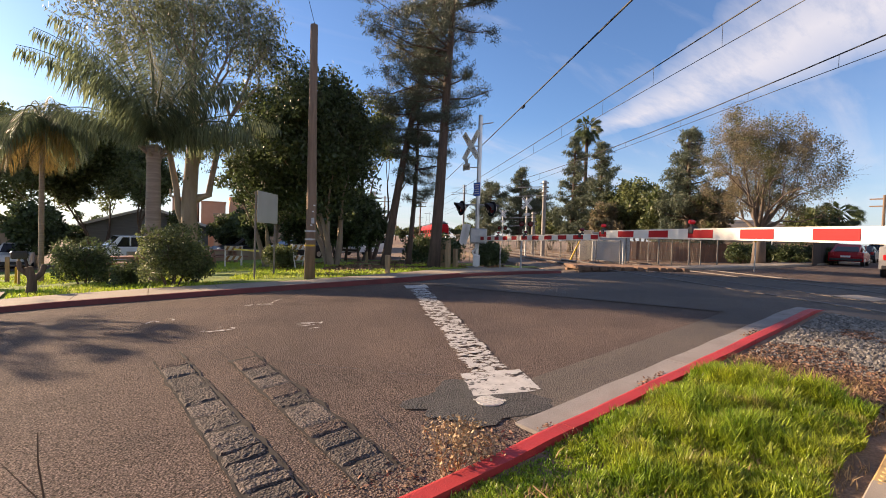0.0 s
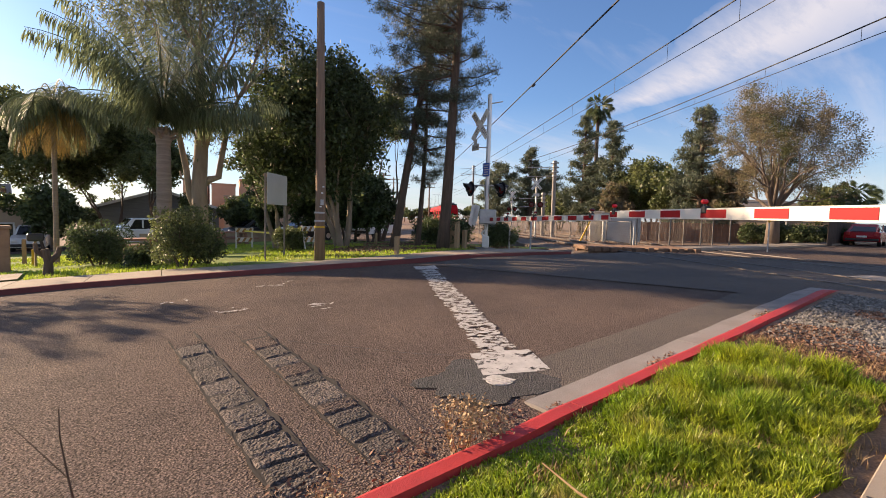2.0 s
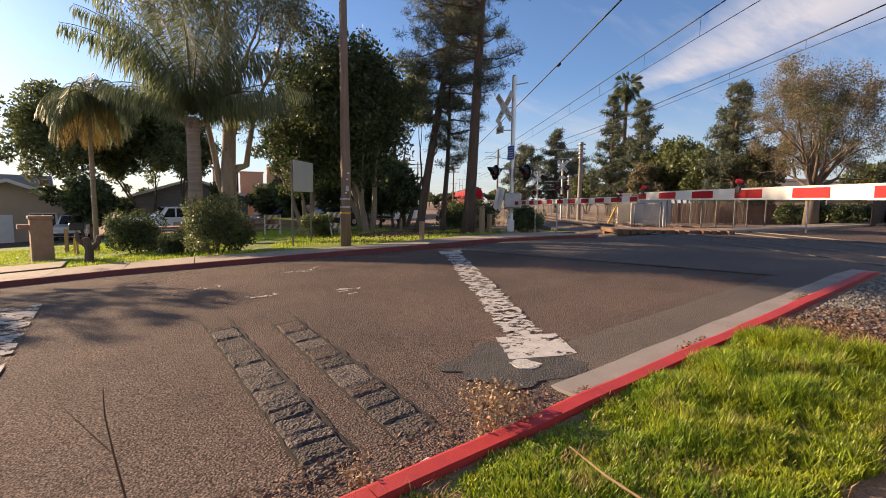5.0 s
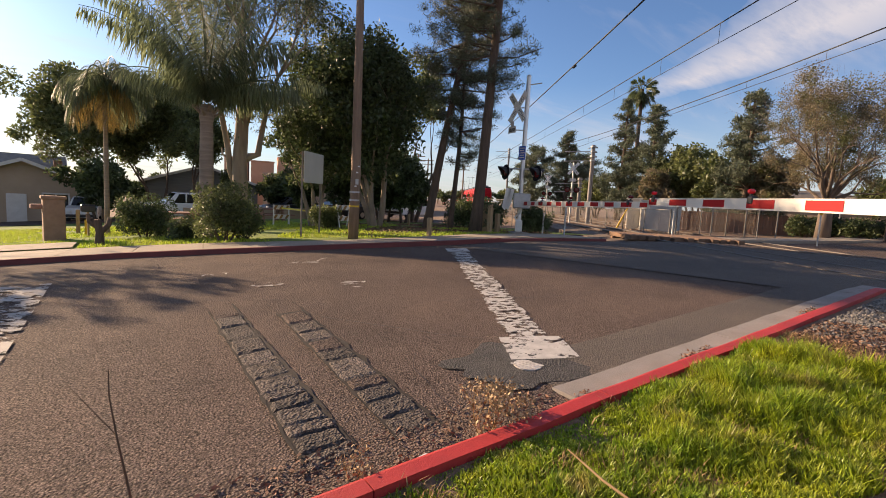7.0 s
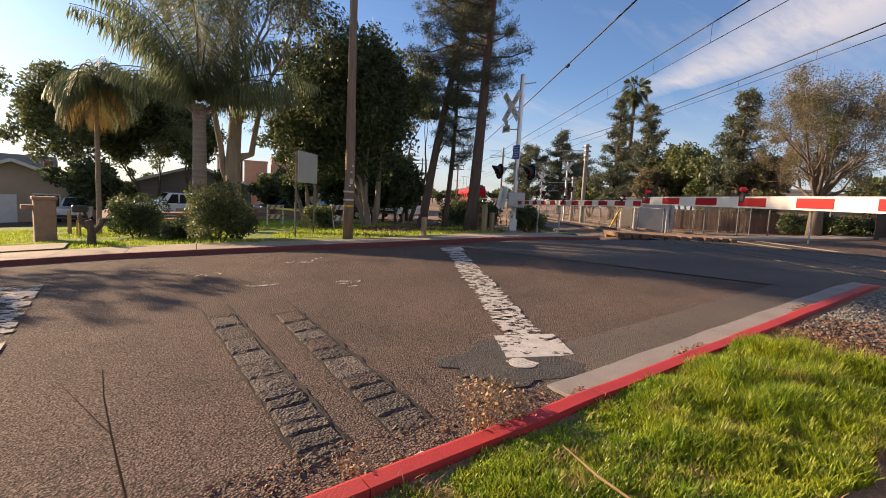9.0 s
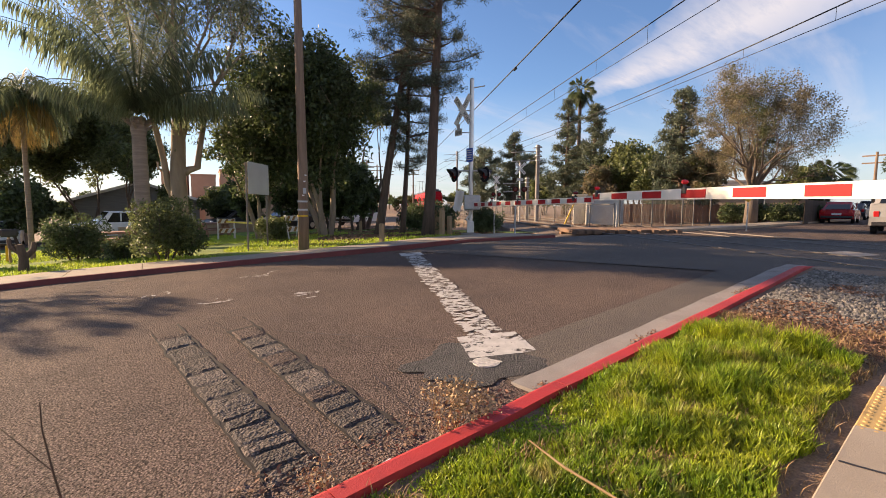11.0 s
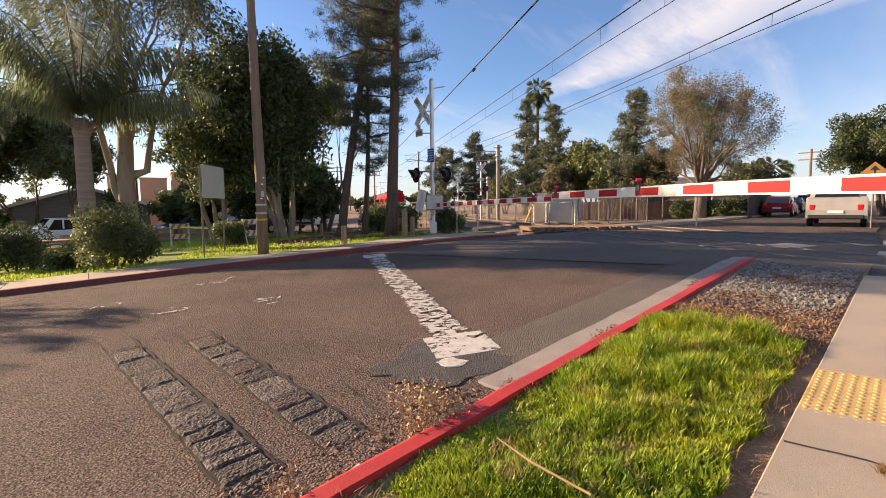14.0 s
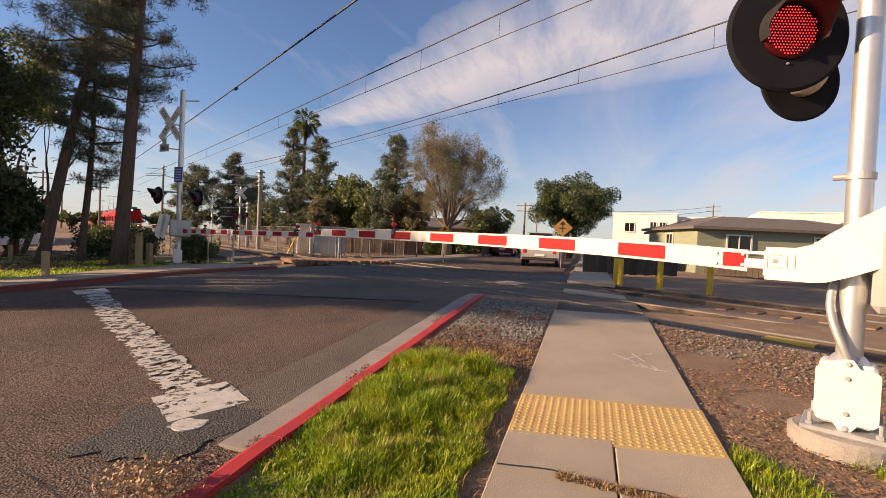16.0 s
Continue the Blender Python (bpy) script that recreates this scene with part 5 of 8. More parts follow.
def pine(name, label, az, dist, height, base_r, lean, limbs, needle, seed, bare=0.35, reach=2.4, tufts=26, tuft_n=46, tuft_r=0.42, needle_l=0.30, shape=0.0, group="", lift=0.0, thin=0.02, needle_thin=7.0):
    """A conifer: leaning trunk, whorled limbs, tufts of needles along them."""
    x, y = polar(az, dist)
    gz = ground_z(x, y) + 0.03 + lift
    rng = random.Random(seed)
    tree = thing(name, label, "tree", (x, y, gz), group=group)

    def spine(t):
        return Vector((lean[0] * t + 0.10 * math.sin(t * 5 + seed), lean[1] * t + 0.10 * math.cos(t * 4 + seed), height * t - 0.1))

    g = Geo()
    ts = steps(0, 1, 0.06)
    g.tube([spine(t) for t in ts], [base_r * (1 - 0.85 * t) * (1.25 if t == 0 else 1) + 0.012 for t in ts], 10)
    at = []
    for k in range(limbs):
        t = bare + (1 - bare) * (k + rng.random()) / limbs
        a = rng.uniform(0, 2 * math.pi)
        if shape:
            u = (t - bare) / (1 - bare)
            l = reach * (1.03 - u) ** 0.68 * (0.85 + 0.55 * noise.noise((a * 0.9, t * 9, seed))) * rng.uniform(0.6, 1.2) + 0.12
            up = rng.uniform(0.05, 0.35)
        else:
            u = (t - bare) / (1 - bare)
            l = reach * (0.35 + 0.9 * math.sin(math.pi * min(1, u * 0.85 + 0.12))) * rng.uniform(0.45, 1.15) * min(1.0, 0.32 + 3.0 * u)
            up = rng.uniform(-0.15, 0.35)
        p = spine(t)
        d = Vector((math.cos(a), math.sin(a), up))
        q1 = p + d * l * 0.5 + Vector((0, 0, -0.05 * l))
        q2 = p + d * l + Vector((0, 0, 0.06 * l))
        g.tube([p, q1, q2], [0.03 + thin * l, 0.02 + 0.3 * thin * l, 0.008], 5, caps=False)
        m = max(2, int(tufts * l / reach / 3))
        for i in range(m):
            v = rng.uniform(0.3, 1.05)
            c = (p * (1 - v) + q2 * v) + Vector((rng.gauss(0, 0.16), rng.gauss(0, 0.16), rng.gauss(0, 0.12))) * l * 0.45
            at.append(tuple(c))
    g.to("trunk", BARK, tree, smooth=True)
    at = np.array(at)
    c = np.repeat(at, tuft_n, 0)
    o = unit(len(c)) * RNG.uniform(0.1, 1.0, (len(c), 1)) * tuft_r * 0.75
    o[:, 2] *= 0.65
    soup("crown", leaf_quads(c + o, needle_l, long=needle_thin if not shape else 4.5), 4, needle, tree)
    return tree


def palm(name, label, az, dist, trunk_h, crown_r, fronds, seed, dry=0, trunk_r=0.2, lift=0.0, lean=(0, 0), arch=1.0, leaflets=54, leaf_l=0.62, low=-0.35, stubby=False, high=1.25):
    """A feather palm: ringed trunk, arching ribs, hanging leaflets."""
    x, y = polar(az, dist)
    gz = ground_z(x, y) + 0.03 + lift
    rng = random.Random(seed)
    tree = thing(name, label, "palm tree", (x, y, gz))
    g = Geo()
    pts, radii = [], []
    for t in steps(0, 1, 0.03):
        pts.append((lean[0] * t, lean[1] * t, trunk_h * t - 0.1))
        radii.append(trunk_r * (1.15 - 0.25 * t + (0.12 if t > 0.88 else 0)) * (1.0 + 0.03 * (len(pts) % 2)))
    g.tube(pts, radii, 14)
    g.to("trunk", BARK_PALM, tree, smooth=True)
    ribs = Geo()
    quads, dry_quads = [], []
    top = Vector((lean[0], lean[1], trunk_h))
    for k in range(fronds + dry):
        is_dry = k >= fronds
        a = 2 * math.pi * (k * 0.382 + rng.uniform(-0.04, 0.04))
        el = rng.uniform(low, high) if not is_dry else rng.uniform(-0.55, 0.5)
        L = crown_r * rng.uniform(0.85, 1.12)
        h = Vector((math.cos(a), math.sin(a), 0))
        p, d = top.copy(), (h * math.cos(el) + Vector((0, 0, math.sin(el)))).normalized()
        line = [p.copy()]
        n = 12
        for i in range(n):
            d = (d + Vector((0, 0, -0.16 * arch * (0.5 + i / n)))).normalized()
            p = p + d * L / n
            line.append(p.copy())
        ribs.tube(line, [0.035 * (1 - i / (n + 1)) + 0.005 for i in range(n + 1)], 4, caps=False)
        side0 = d.cross(Vector((0, 0, 1))).normalized() if abs(d.z) < 0.99 else h.orthogonal()
        side = Vector((-math.sin(a), math.cos(a), 0))
        for j in range(leaflets):
            u = 0.1 + 0.9 * j / leaflets
            i = min(int(u * n), n - 1)
            q = line[i].lerp(line[i + 1], u * n - i)
            fwd = (line[i + 1] - line[i]).normalized()
            ll = leaf_l * (0.45 + 0.75 * math.sin(math.pi * min(1, u * 0.9 + 0.08))) * rng.uniform(0.8, 1.15)
            for s in (-1, 1):
                hang = rng.uniform(0.7, 2.2)
                v = (side * s * rng.uniform(0.55, 1.0) + fwd * rng.uniform(0.25, 0.6) + Vector((0, 0, -hang * 0.8))).normalized()
                w = fwd * 0.018
                mid = q + v * ll * 0.55
                end = q + (v + Vector((0, 0, -0.35))).normalized() * ll
                (dry_quads if is_dry else quads).extend([tuple(q), tuple(mid + w), tuple(end), tuple(mid - w)])
    ribs.to("ribs", FROND, tree)
    if quads:
        soup("crown", quads, 4, FROND, tree)
    if dry_quads:
        soup("dry_fronds", dry_quads, 4, FROND_DRY, tree, "hanging yellow dead fronds")
    if stubby:
        g = Geo()
        for k in range(9):
            a = k * 2.4
            b = top + Vector((0, 0, -0.35 - 0.03 * k))
            e = b + Vector((math.cos(a) * 0.42, math.sin(a) * 0.42, 0.30))
            g.tube([b, e], [0.07, 0.035], 6)
        g.to("boot", BARK_PALM, tree, "cut frond bases")
    return tree


def fan_palm(az, dist, height, crown, seed, label="tall slender fan palm rising behind pines"):
    """A tall fan palm far off."""
    x, y = polar(az, dist)
    gz = ground_z(x, y)
    tree = thing("fan_palm", label, "palm tree", (x, y, gz))
    Geo().tube([(0, 0, 0), (0.3, 0.1, height * 0.5), (0.2, 0, height)], [0.26, 0.2, 0.18], 10).to("trunk", BARK, tree)
    rng = random.Random(seed)
    quads = []
    for k in range(95):
        a, el = rng.uniform(0, 2 * math.pi), rng.uniform(-1.5, 1.1)
        c = Vector((0.2, 0, height)) + Vector((math.cos(a) * math.cos(el), math.sin(a) * math.cos(el), math.sin(el) * 0.9)) * crown * rng.uniform(0.3, 0.6)
        out = (c - Vector((0.2, 0, height))).normalized()
        sd = out.orthogonal().normalized()
        up = out.cross(sd)
        for j in range(13):
            b = -0.95 + 1.9 * j / 12
            v = out * math.cos(b) + sd * math.sin(b) + Vector((0, 0, -0.45))
            t = c + v * crown * 0.48
            w = up * 0.03 + sd * 0.03
            mid = c + v * crown * 0.3
            quads.extend([tuple(c), tuple(mid + w), tuple(t), tuple(mid - w)])
    soup("crown", quads, 4, LEAF_DARK, tree)


# park trees
palm("queen_palm", "queen palm with drooping feathery fronds and ringed grey trunk", 82.1, 17.0, 4.35, 3.7, 32, 3, trunk_r=0.20, leaflets=80, leaf_l=0.80, stubby=True, low=0.45, arch=0.62, high=1.52)
palm("queen_palm", "queen palm with arching fronds, half of them dead and yellow", 90.9, 21.5, 5.6, 1.9, 18, 5, dry=8, trunk_r=0.075, leaf_l=0.85, low=0.0, arch=1.5)


def gum_tree_park():
    """A stout pale gum: one leaning bole, three bare limbs, loose dark foliage above."""
    x, y = polar(78.8, 19.5)
    tree = thing("eucalyptus", "tall pale-stemmed gum tree with loose hanging foliage", "tree", (x, y, ground_z(x, y)))
    rt, bk = Vector((0.98, -0.19, 0)), Vector((0.19, 0.98, 0))
    up = Vector((0, 0, 1))
    rng = random.Random(11)
    g, tips = Geo(), []

    def limb(points, radii):
        pts = [rt * a + bk * b + up * c for a, b, c in points]
        g.tube(pts, radii, 10, caps=True)
        return pts[-1], (pts[-1] - pts[-2]).normalized()

    ends = [limb([(0, 0, -0.1), (0.03, 0, 1.2), (-0.02, 0, 2.6), (0.05, 0, 3.9), (0.1, 0.1, 5.6), (0.0, 0.1, 7.4)], [0.36, 0.29, 0.27, 0.24, 0.19, 0.13]),
            limb([(0.04, 0, 2.75), (0.34, 0, 2.95), (0.62, 0, 3.05), (0.70, 0, 3.6), (0.88, 0, 4.6), (1.3, 0.1, 6.0)], [0.17, 0.13, 0.12, 0.10, 0.09, 0.06]),
            limb([(-0.05, 0.1, 1.6), (-0.34, 0.1, 2.4), (-0.42, 0.1, 3.2), (-0.62, 0.1, 4.3), (-1.1, 0, 6.2)], [0.15, 0.12, 0.11, 0.10, 0.06]),
            limb([(0.05, 0, 3.7), (0.35, 0.3, 4.8), (0.5, 0.4, 6.6)], [0.15, 0.12, 0.08]),
            limb([(-0.42, 0.1, 2.9), (-0.60, 0.1, 2.95), (-0.62, 0.1, 3.2)], [0.05, 0.04, 0.03])]
    for p, d in ends[:4]:
        for k in range(3):
            a = k * 2.1 + rng.random()
            grow(g, p, d + Vector((math.cos(a) * 0.6, math.sin(a) * 0.6, 0.1)), 1.7, 0.06, 3, tips, rng, 0.55, 0.12)
    g.to("trunk", BARK_PALE, tree, smooth=True)
    centres = [tuple(p) for p, d in tips]
    radii = [rng.uniform(0.35, 0.7) for _ in tips]
    for _ in range(48):
        d = Vector((rng.gauss(0, 1), rng.gauss(0, 1), rng.gauss(0, 1))).normalized() * rng.uniform(0.3, 1.0)
        c = rt * (-0.3 + d.x * 2.2) + bk * (d.y * 2.0) + up * (8.6 + d.z * 3.6)
        centres.append(tuple(c))
        radii.append(rng.uniform(0.4, 0.8))
    for _ in range(24):
        c = rt * rng.uniform(-0.6, 1.7) + bk * rng.uniform(-0.8, 0.8) + up * rng.uniform(4.6, 6.0)
        centres.append(tuple(c))
        radii.append(rng.uniform(0.25, 0.5))
    pts = clump_points(centres, np.array(radii), 30000, 0.15)
    pts[:, 2] -= 0.7 * RNG.uniform(0, 1, len(pts)) ** 3
    soup("crown", leaf_quads(pts, 0.15, long=3.2, droop=0.9), 4, LEAF_GUM, tree)


gum_tree_park()
broadleaf("dark_tree", "dense dark evergreen tree with several pale stems", 63.6, 20.6, (-0.75, 0.38, 5.7), (3.35, 3.2, 3.25), LEAF_DARK, BARK_PALE, 80000, 0.17, 21, stems=6, trunk_r=0.13, trunk_h=2.2, clumps=140, shell=0.35)
broadleaf("dark_tree", "dense dark evergreen at the park's edge", 70.6, 21.6, (0.0, 0.0, 4.3), (2.0, 2.0, 2.4), LEAF_DARK, BARK_PALE, 26000, 0.16, 23, stems=3, trunk_r=0.12, trunk_h=1.8, clumps=70, shell=0.35)
broadleaf("shade_tree", "round dark shade tree with forked pale trunk", 91.2, 41.0, (-0.9, 0.0, 7.7), (4.3, 4.0, 3.3), LEAF_MID, BARK_PALE, 40000, 0.25, 31, stems=2, trunk_r=0.16, trunk_h=2.5, clumps=100, shell=0.35)
broadleaf("shade_tree", "dark shade tree filling the back of the park", 86.6, 42.0, (0.0, 0.0, 7.6), (4.4, 4.0, 3.4), LEAF_MID, BARK, 42000, 0.25, 33, stems=2, trunk_r=0.17, trunk_h=2.5, clumps=100, shell=0.35)
broadleaf("shade_tree", "dark leafy tree beyond the lawn", 82.6, 38.0, (0.0, 0.0, 6.0), (2.7, 2.7, 2.5), LEAF_MID, BARK, 18000, 0.22, 35, stems=2, trunk_r=0.15, trunk_h=2.4, clumps=70, shell=0.35)
# Unseen tree: its thin flat crown is added to throw shade over the road.
broadleaf("shade_tree", "unseen flat-crowned tree added to cast shade on the road", 110.3, 25.0, (0.0, 0.0, 5.9), (3.6, 3.6, 0.9), LEAF_MID, BARK, 1600, 0.2, 37, stems=1, trunk_r=0.15, trunk_h=2.6, clumps=50, shell=0.35)
broadleaf("street_tree", "olive-green tree top between the park trees", 59.2, 30.0, (0.0, 0.0, 8.3), (2.6, 2.6, 2.6), LEAF_PALE, BARK, 9000, 0.22, 43, stems=2, trunk_r=0.15, trunk_h=3.2, clumps=40)
for az, d, h, r in ((87.6, 47, 2.4, 2.0), (79.5, 40, 2.0, 1.6), (74.8, 38, 2.0, 1.5), (68.0, 31, 3.0, 2.3), (63.2, 33, 4.2, 2.0), (91.5, 36, 2.5, 2.2), (66.0, 36, 4.0, 2.6), (72.0, 33, 2.2, 1.8), (60.4, 27, 2.3, 1.6), (62.4, 28, 2.6, 1.8)):
    broadleaf("yard_tree", "shadowed yard tree across the side street", az, d, (0, 0, h), (r, r, h * 0.72), LEAF_DARK, BARK, 9000, 0.26, int(az * 10), stems=2, trunk_r=0.1, trunk_h=h * 0.4, clumps=40)
pine("pine", "tall dark pine with leaning trunk and open ragged crown", 51.9, 17.4, 16.0, 0.21, (1.0, -0.35), 96, NEEDLE, 2, bare=0.31, reach=2.35, tufts=32, tuft_n=95, tuft_r=0.40, needle_l=0.16, needle_thin=9, thin=0.007)
pine("pine", "tall pine leaning beside its neighbour, high dark crown", 57.4, 19.4, 14.5, 0.17, (2.0, -1.2), 70, NEEDLE, 4, bare=0.24, reach=2.1, tufts=32, tuft_n=95, tuft_r=0.40, needle_l=0.16, needle_thin=9, thin=0.007)
pine("pine", "slim pine with tufted branches low on its trunk", 54.4, 19.8, 9.5, 0.11, (0.4, 0.2), 44, NEEDLE, 6, bare=0.28, reach=1.5, tufts=28, tuft_n=95, tuft_r=0.38, needle_l=0.16, needle_thin=9, thin=0.007)
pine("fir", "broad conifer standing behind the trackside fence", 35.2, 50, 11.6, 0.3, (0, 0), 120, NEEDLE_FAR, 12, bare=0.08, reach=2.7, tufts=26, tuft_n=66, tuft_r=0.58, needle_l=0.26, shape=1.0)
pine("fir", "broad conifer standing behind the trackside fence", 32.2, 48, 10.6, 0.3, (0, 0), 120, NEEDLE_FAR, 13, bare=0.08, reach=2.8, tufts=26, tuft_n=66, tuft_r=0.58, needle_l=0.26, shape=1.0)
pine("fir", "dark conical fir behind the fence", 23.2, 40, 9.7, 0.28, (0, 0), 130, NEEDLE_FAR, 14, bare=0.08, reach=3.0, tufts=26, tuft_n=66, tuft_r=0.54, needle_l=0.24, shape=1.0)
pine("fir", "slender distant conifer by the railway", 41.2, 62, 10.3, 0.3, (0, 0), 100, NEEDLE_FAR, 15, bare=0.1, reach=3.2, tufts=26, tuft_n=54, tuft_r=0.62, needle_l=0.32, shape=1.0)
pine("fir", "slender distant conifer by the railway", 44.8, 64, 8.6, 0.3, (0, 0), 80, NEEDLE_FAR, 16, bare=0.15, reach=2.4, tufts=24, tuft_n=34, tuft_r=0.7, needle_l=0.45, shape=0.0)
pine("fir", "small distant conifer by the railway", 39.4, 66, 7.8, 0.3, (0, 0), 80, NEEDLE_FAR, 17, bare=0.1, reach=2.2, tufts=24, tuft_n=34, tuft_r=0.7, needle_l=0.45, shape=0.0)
fan_palm(34.0, 56, 14.0, 1.9, 1)
fan_palm(10.6, 58, 4.1, 2.2, 2, "low fan palm beside the far street")
for az, d, h, r, lf in ((29.8, 47, 4.4, 2.6, LEAF_MID), (27.6, 45, 4.6, 2.5, LEAF_MID), (25.6, 42, 3.4, 2.0, LEAF_PALE), (31.4, 44, 2.8, 1.7, LEAF_AUTUMN), (21.0, 40, 3.4, 2.0, LEAF_AUTUMN), (37.6, 56, 2.8, 1.8, LEAF_MID)):
    broadleaf("bushy_tree", "bushy green tree behind the railway fence", az, d, (0, 0, h), (r, r, h * 0.7), lf, BARK, 9000, 0.3, int(az * 7), stems=3, trunk_r=0.12, trunk_h=h * 0.4, clumps=44)
for az, d, h, r, lf in ((13.0, 55, 3.4, 2.2, LEAF_PALE), (11.3, 60, 3.2, 2.0, LEAF_MID), (48.5, 95, 2.4, 4.0, LEAF_MID), (51.0, 100, 2.6, 4.0, LEAF_DARK), (57.2, 120, 2.4, 4.5, LEAF_MID), (53.6, 110, 2.2, 3.5, LEAF_MID), (59.4, 105, 2.0, 4.0, LEAF_DARK), (61.0, 80, 2.6, 3.0, LEAF_DARK), (47.0, 90, 2.6, 3.6, LEAF_MID), (55.5, 100, 1.8, 4.0, LEAF_DARK)):
    broadleaf("distant_tree", "small distant tree near the horizon", az, d, (0, 0, h), (r, r, h * 0.6), lf, BARK, 4000, 0.4, int(az * 9), stems=2, trunk_r=0.12, trunk_h=h * 0.4, clumps=30)
broadleaf("dark_street_tree", "low spreading dark-leaved street tree", 2.2, 46, (0, 0, 5.3), (5.4, 5.0, 3.2), LEAF_DARK, BARK, 44000, 0.22, 51, stems=3, trunk_r=0.2, trunk_h=2.0, clumps=70)


def autumn_tree():
    """A big half-bare tree: many fine branches with sparse brown-green leaves in clusters."""
    x, y = polar(16.6, 34)
    tree = thing("autumn_tree", "large spreading half-bare tree with sparse brown leaves", "tree", (x, y, ground_z(x, y)))
    rng = random.Random(9)
    g, tips = Geo(), []
    g.tube([(0, 0, -0.1), (0.05, 0, 1.2), (0, 0, 2.3)], [0.40, 0.33, 0.30], 12)
    for k in range(14):
        a = 2 * math.pi * k * 0.382 + 0.3
        out = (2.0, 0.30, 0.75, 1.3, 0.5)[k % 5]
        grow(g, (0, 0, 1.9 + 0.2 * (k % 3)), (math.cos(a) * out, math.sin(a) * out, 1), (1.25, 2.1, 1.75, 1.4, 1.95)[k % 5], 0.13, 5, tips, rng, 0.58, 0.05, 0.16, 0.78, 2, 6)
    g.to("trunk", BARK_GREY, tree, smooth=True)
    pts = np.array([tuple(p) for p, d in tips])
    q = pts - np.array([0.15, -0.3, 6.0])
    inside = (q[:, 0] / 3.7) ** 2 + (q[:, 1] / 3.8) ** 2 + (q[:, 2] / 4.1) ** 2 < 1.0
    pts = pts[inside]
    density = np.array([max(0.12, 0.6 + 0.9 * noise.noise((p[0] * 0.8, p[1] * 0.8, p[2] * 0.8))) for p in pts])
    pick = RNG.choice(len(pts), 52000, p=density / density.sum())
    c = pts[pick] + RNG.normal(size=(len(pick), 3)) * 0.17
    fill = []
    while len(fill) < 120:
        d = Vector((rng.uniform(-1, 1), rng.uniform(-1, 1), rng.uniform(-1, 1)))
        if 0.35 < d.length < 1.0:
            fill.append((0.1 + d.x * 3.3, -0.2 + d.y * 3.3, 5.9 + d.z * 3.4))
    c = np.concatenate([c, clump_points(fill, np.array([rng.uniform(0.25, 0.6) for _ in fill]), 15000, 0.1)])
    soup("crown", leaf_quads(c, 0.088, long=1.7), 4, LEAF_AUTUMN, tree)


autumn_tree()


def bush(label, x, y, w, h, leaf, n, size, seed, trim=0.7):
    gz = ground_z(x, y) + 0.05
    b = thing("bush", label, "bush", (x, y, gz))
    rng = random.Random(seed)
    g, tips = Geo(), []
    for k in range(5):
        a = k * 1.26
        grow(g, (0.1 * math.cos(a), 0.1 * math.sin(a), -0.05), (math.cos(a) * 0.5, math.sin(a) * 0.5, 1), h * 0.35, 0.03, 2, tips, rng)
    g.to("branching", BARK, b)
    centres, radii = [], []
    for _ in range(40):
        centres.append((rng.uniform(-1, 1) * w * 0.36, rng.uniform(-1, 1) * w * 0.36, h * rng.uniform(0.18, 0.82)))
        radii.append(w * rng.uniform(0.12, 0.22))
    pts = clump_points(centres, np.array(radii), n, 0.5)
    pts[:, 2] = np.clip(pts[:, 2], 0.03, h * trim + (1 - trim) * pts[:, 2])
    soup("leaves", leaf_quads(pts, size), 4, leaf, b)


bush("clipped dark green bush at the lawn's edge", 0.72, 18.6, 1.7, 1.55, LEAF_DARK, 9000, 0.09, 1, 1.0)
bush("loose green bush beside the pavement", 2.55, 15.0, 1.75, 1.85, LEAF_MID, 9000, 0.085, 2, 0.3)
bush("loose green bush beside the pavement", 3.15, 15.4, 1.2, 1.25, LEAF_DARK, 5000, 0.09, 3)
bush("low dark shrub between the bushes", 1.65, 16.6, 1.0, 0.75, LEAF_DARK, 4000, 0.08, 4)
bush("bushy shrub beside the signboard", 6.9, 18.4, 1.3, 1.0, LEAF_MID, 5000, 0.09, 5)
bush("dark shrub at the foot of the signal mast", 13.6, 13.5, 1.4, 1.1, LEAF_DARK, 5000, 0.09, 6)
bush("dark shrub behind the signal mast", 11.6, 13.9, 1.3, 1.2, LEAF_DARK, 5000, 0.09, 7)
for k, (az, d) in enumerate(((51.8, 23), (50.6, 26), (53.2, 27), (51.0, 31), (52.6, 35), (49.6, 30))):
    x, y = polar(az, d)
    bush("dark untidy shrub beside the railway fence", x, y, 2.0, 1.5, LEAF_DARK, 3500, 0.14, 60 + k)
bush("low dark shrub near the rails", 15.2, 14.8, 1.3, 1.0, LEAF_DARK, 4000, 0.09, 8)
for k, (az, d) in enumerate(((16.0, 40), (14.0, 39), (11.8, 42), (18.0, 37))):
    x, y = polar(az, d)
    bush("dark scrubby shrub beyond the fence", x, y, 2.0, 1.2, LEAF_DARK, 2500, 0.18, 30 + k)

# ---- poles, wires, signs in the park ----


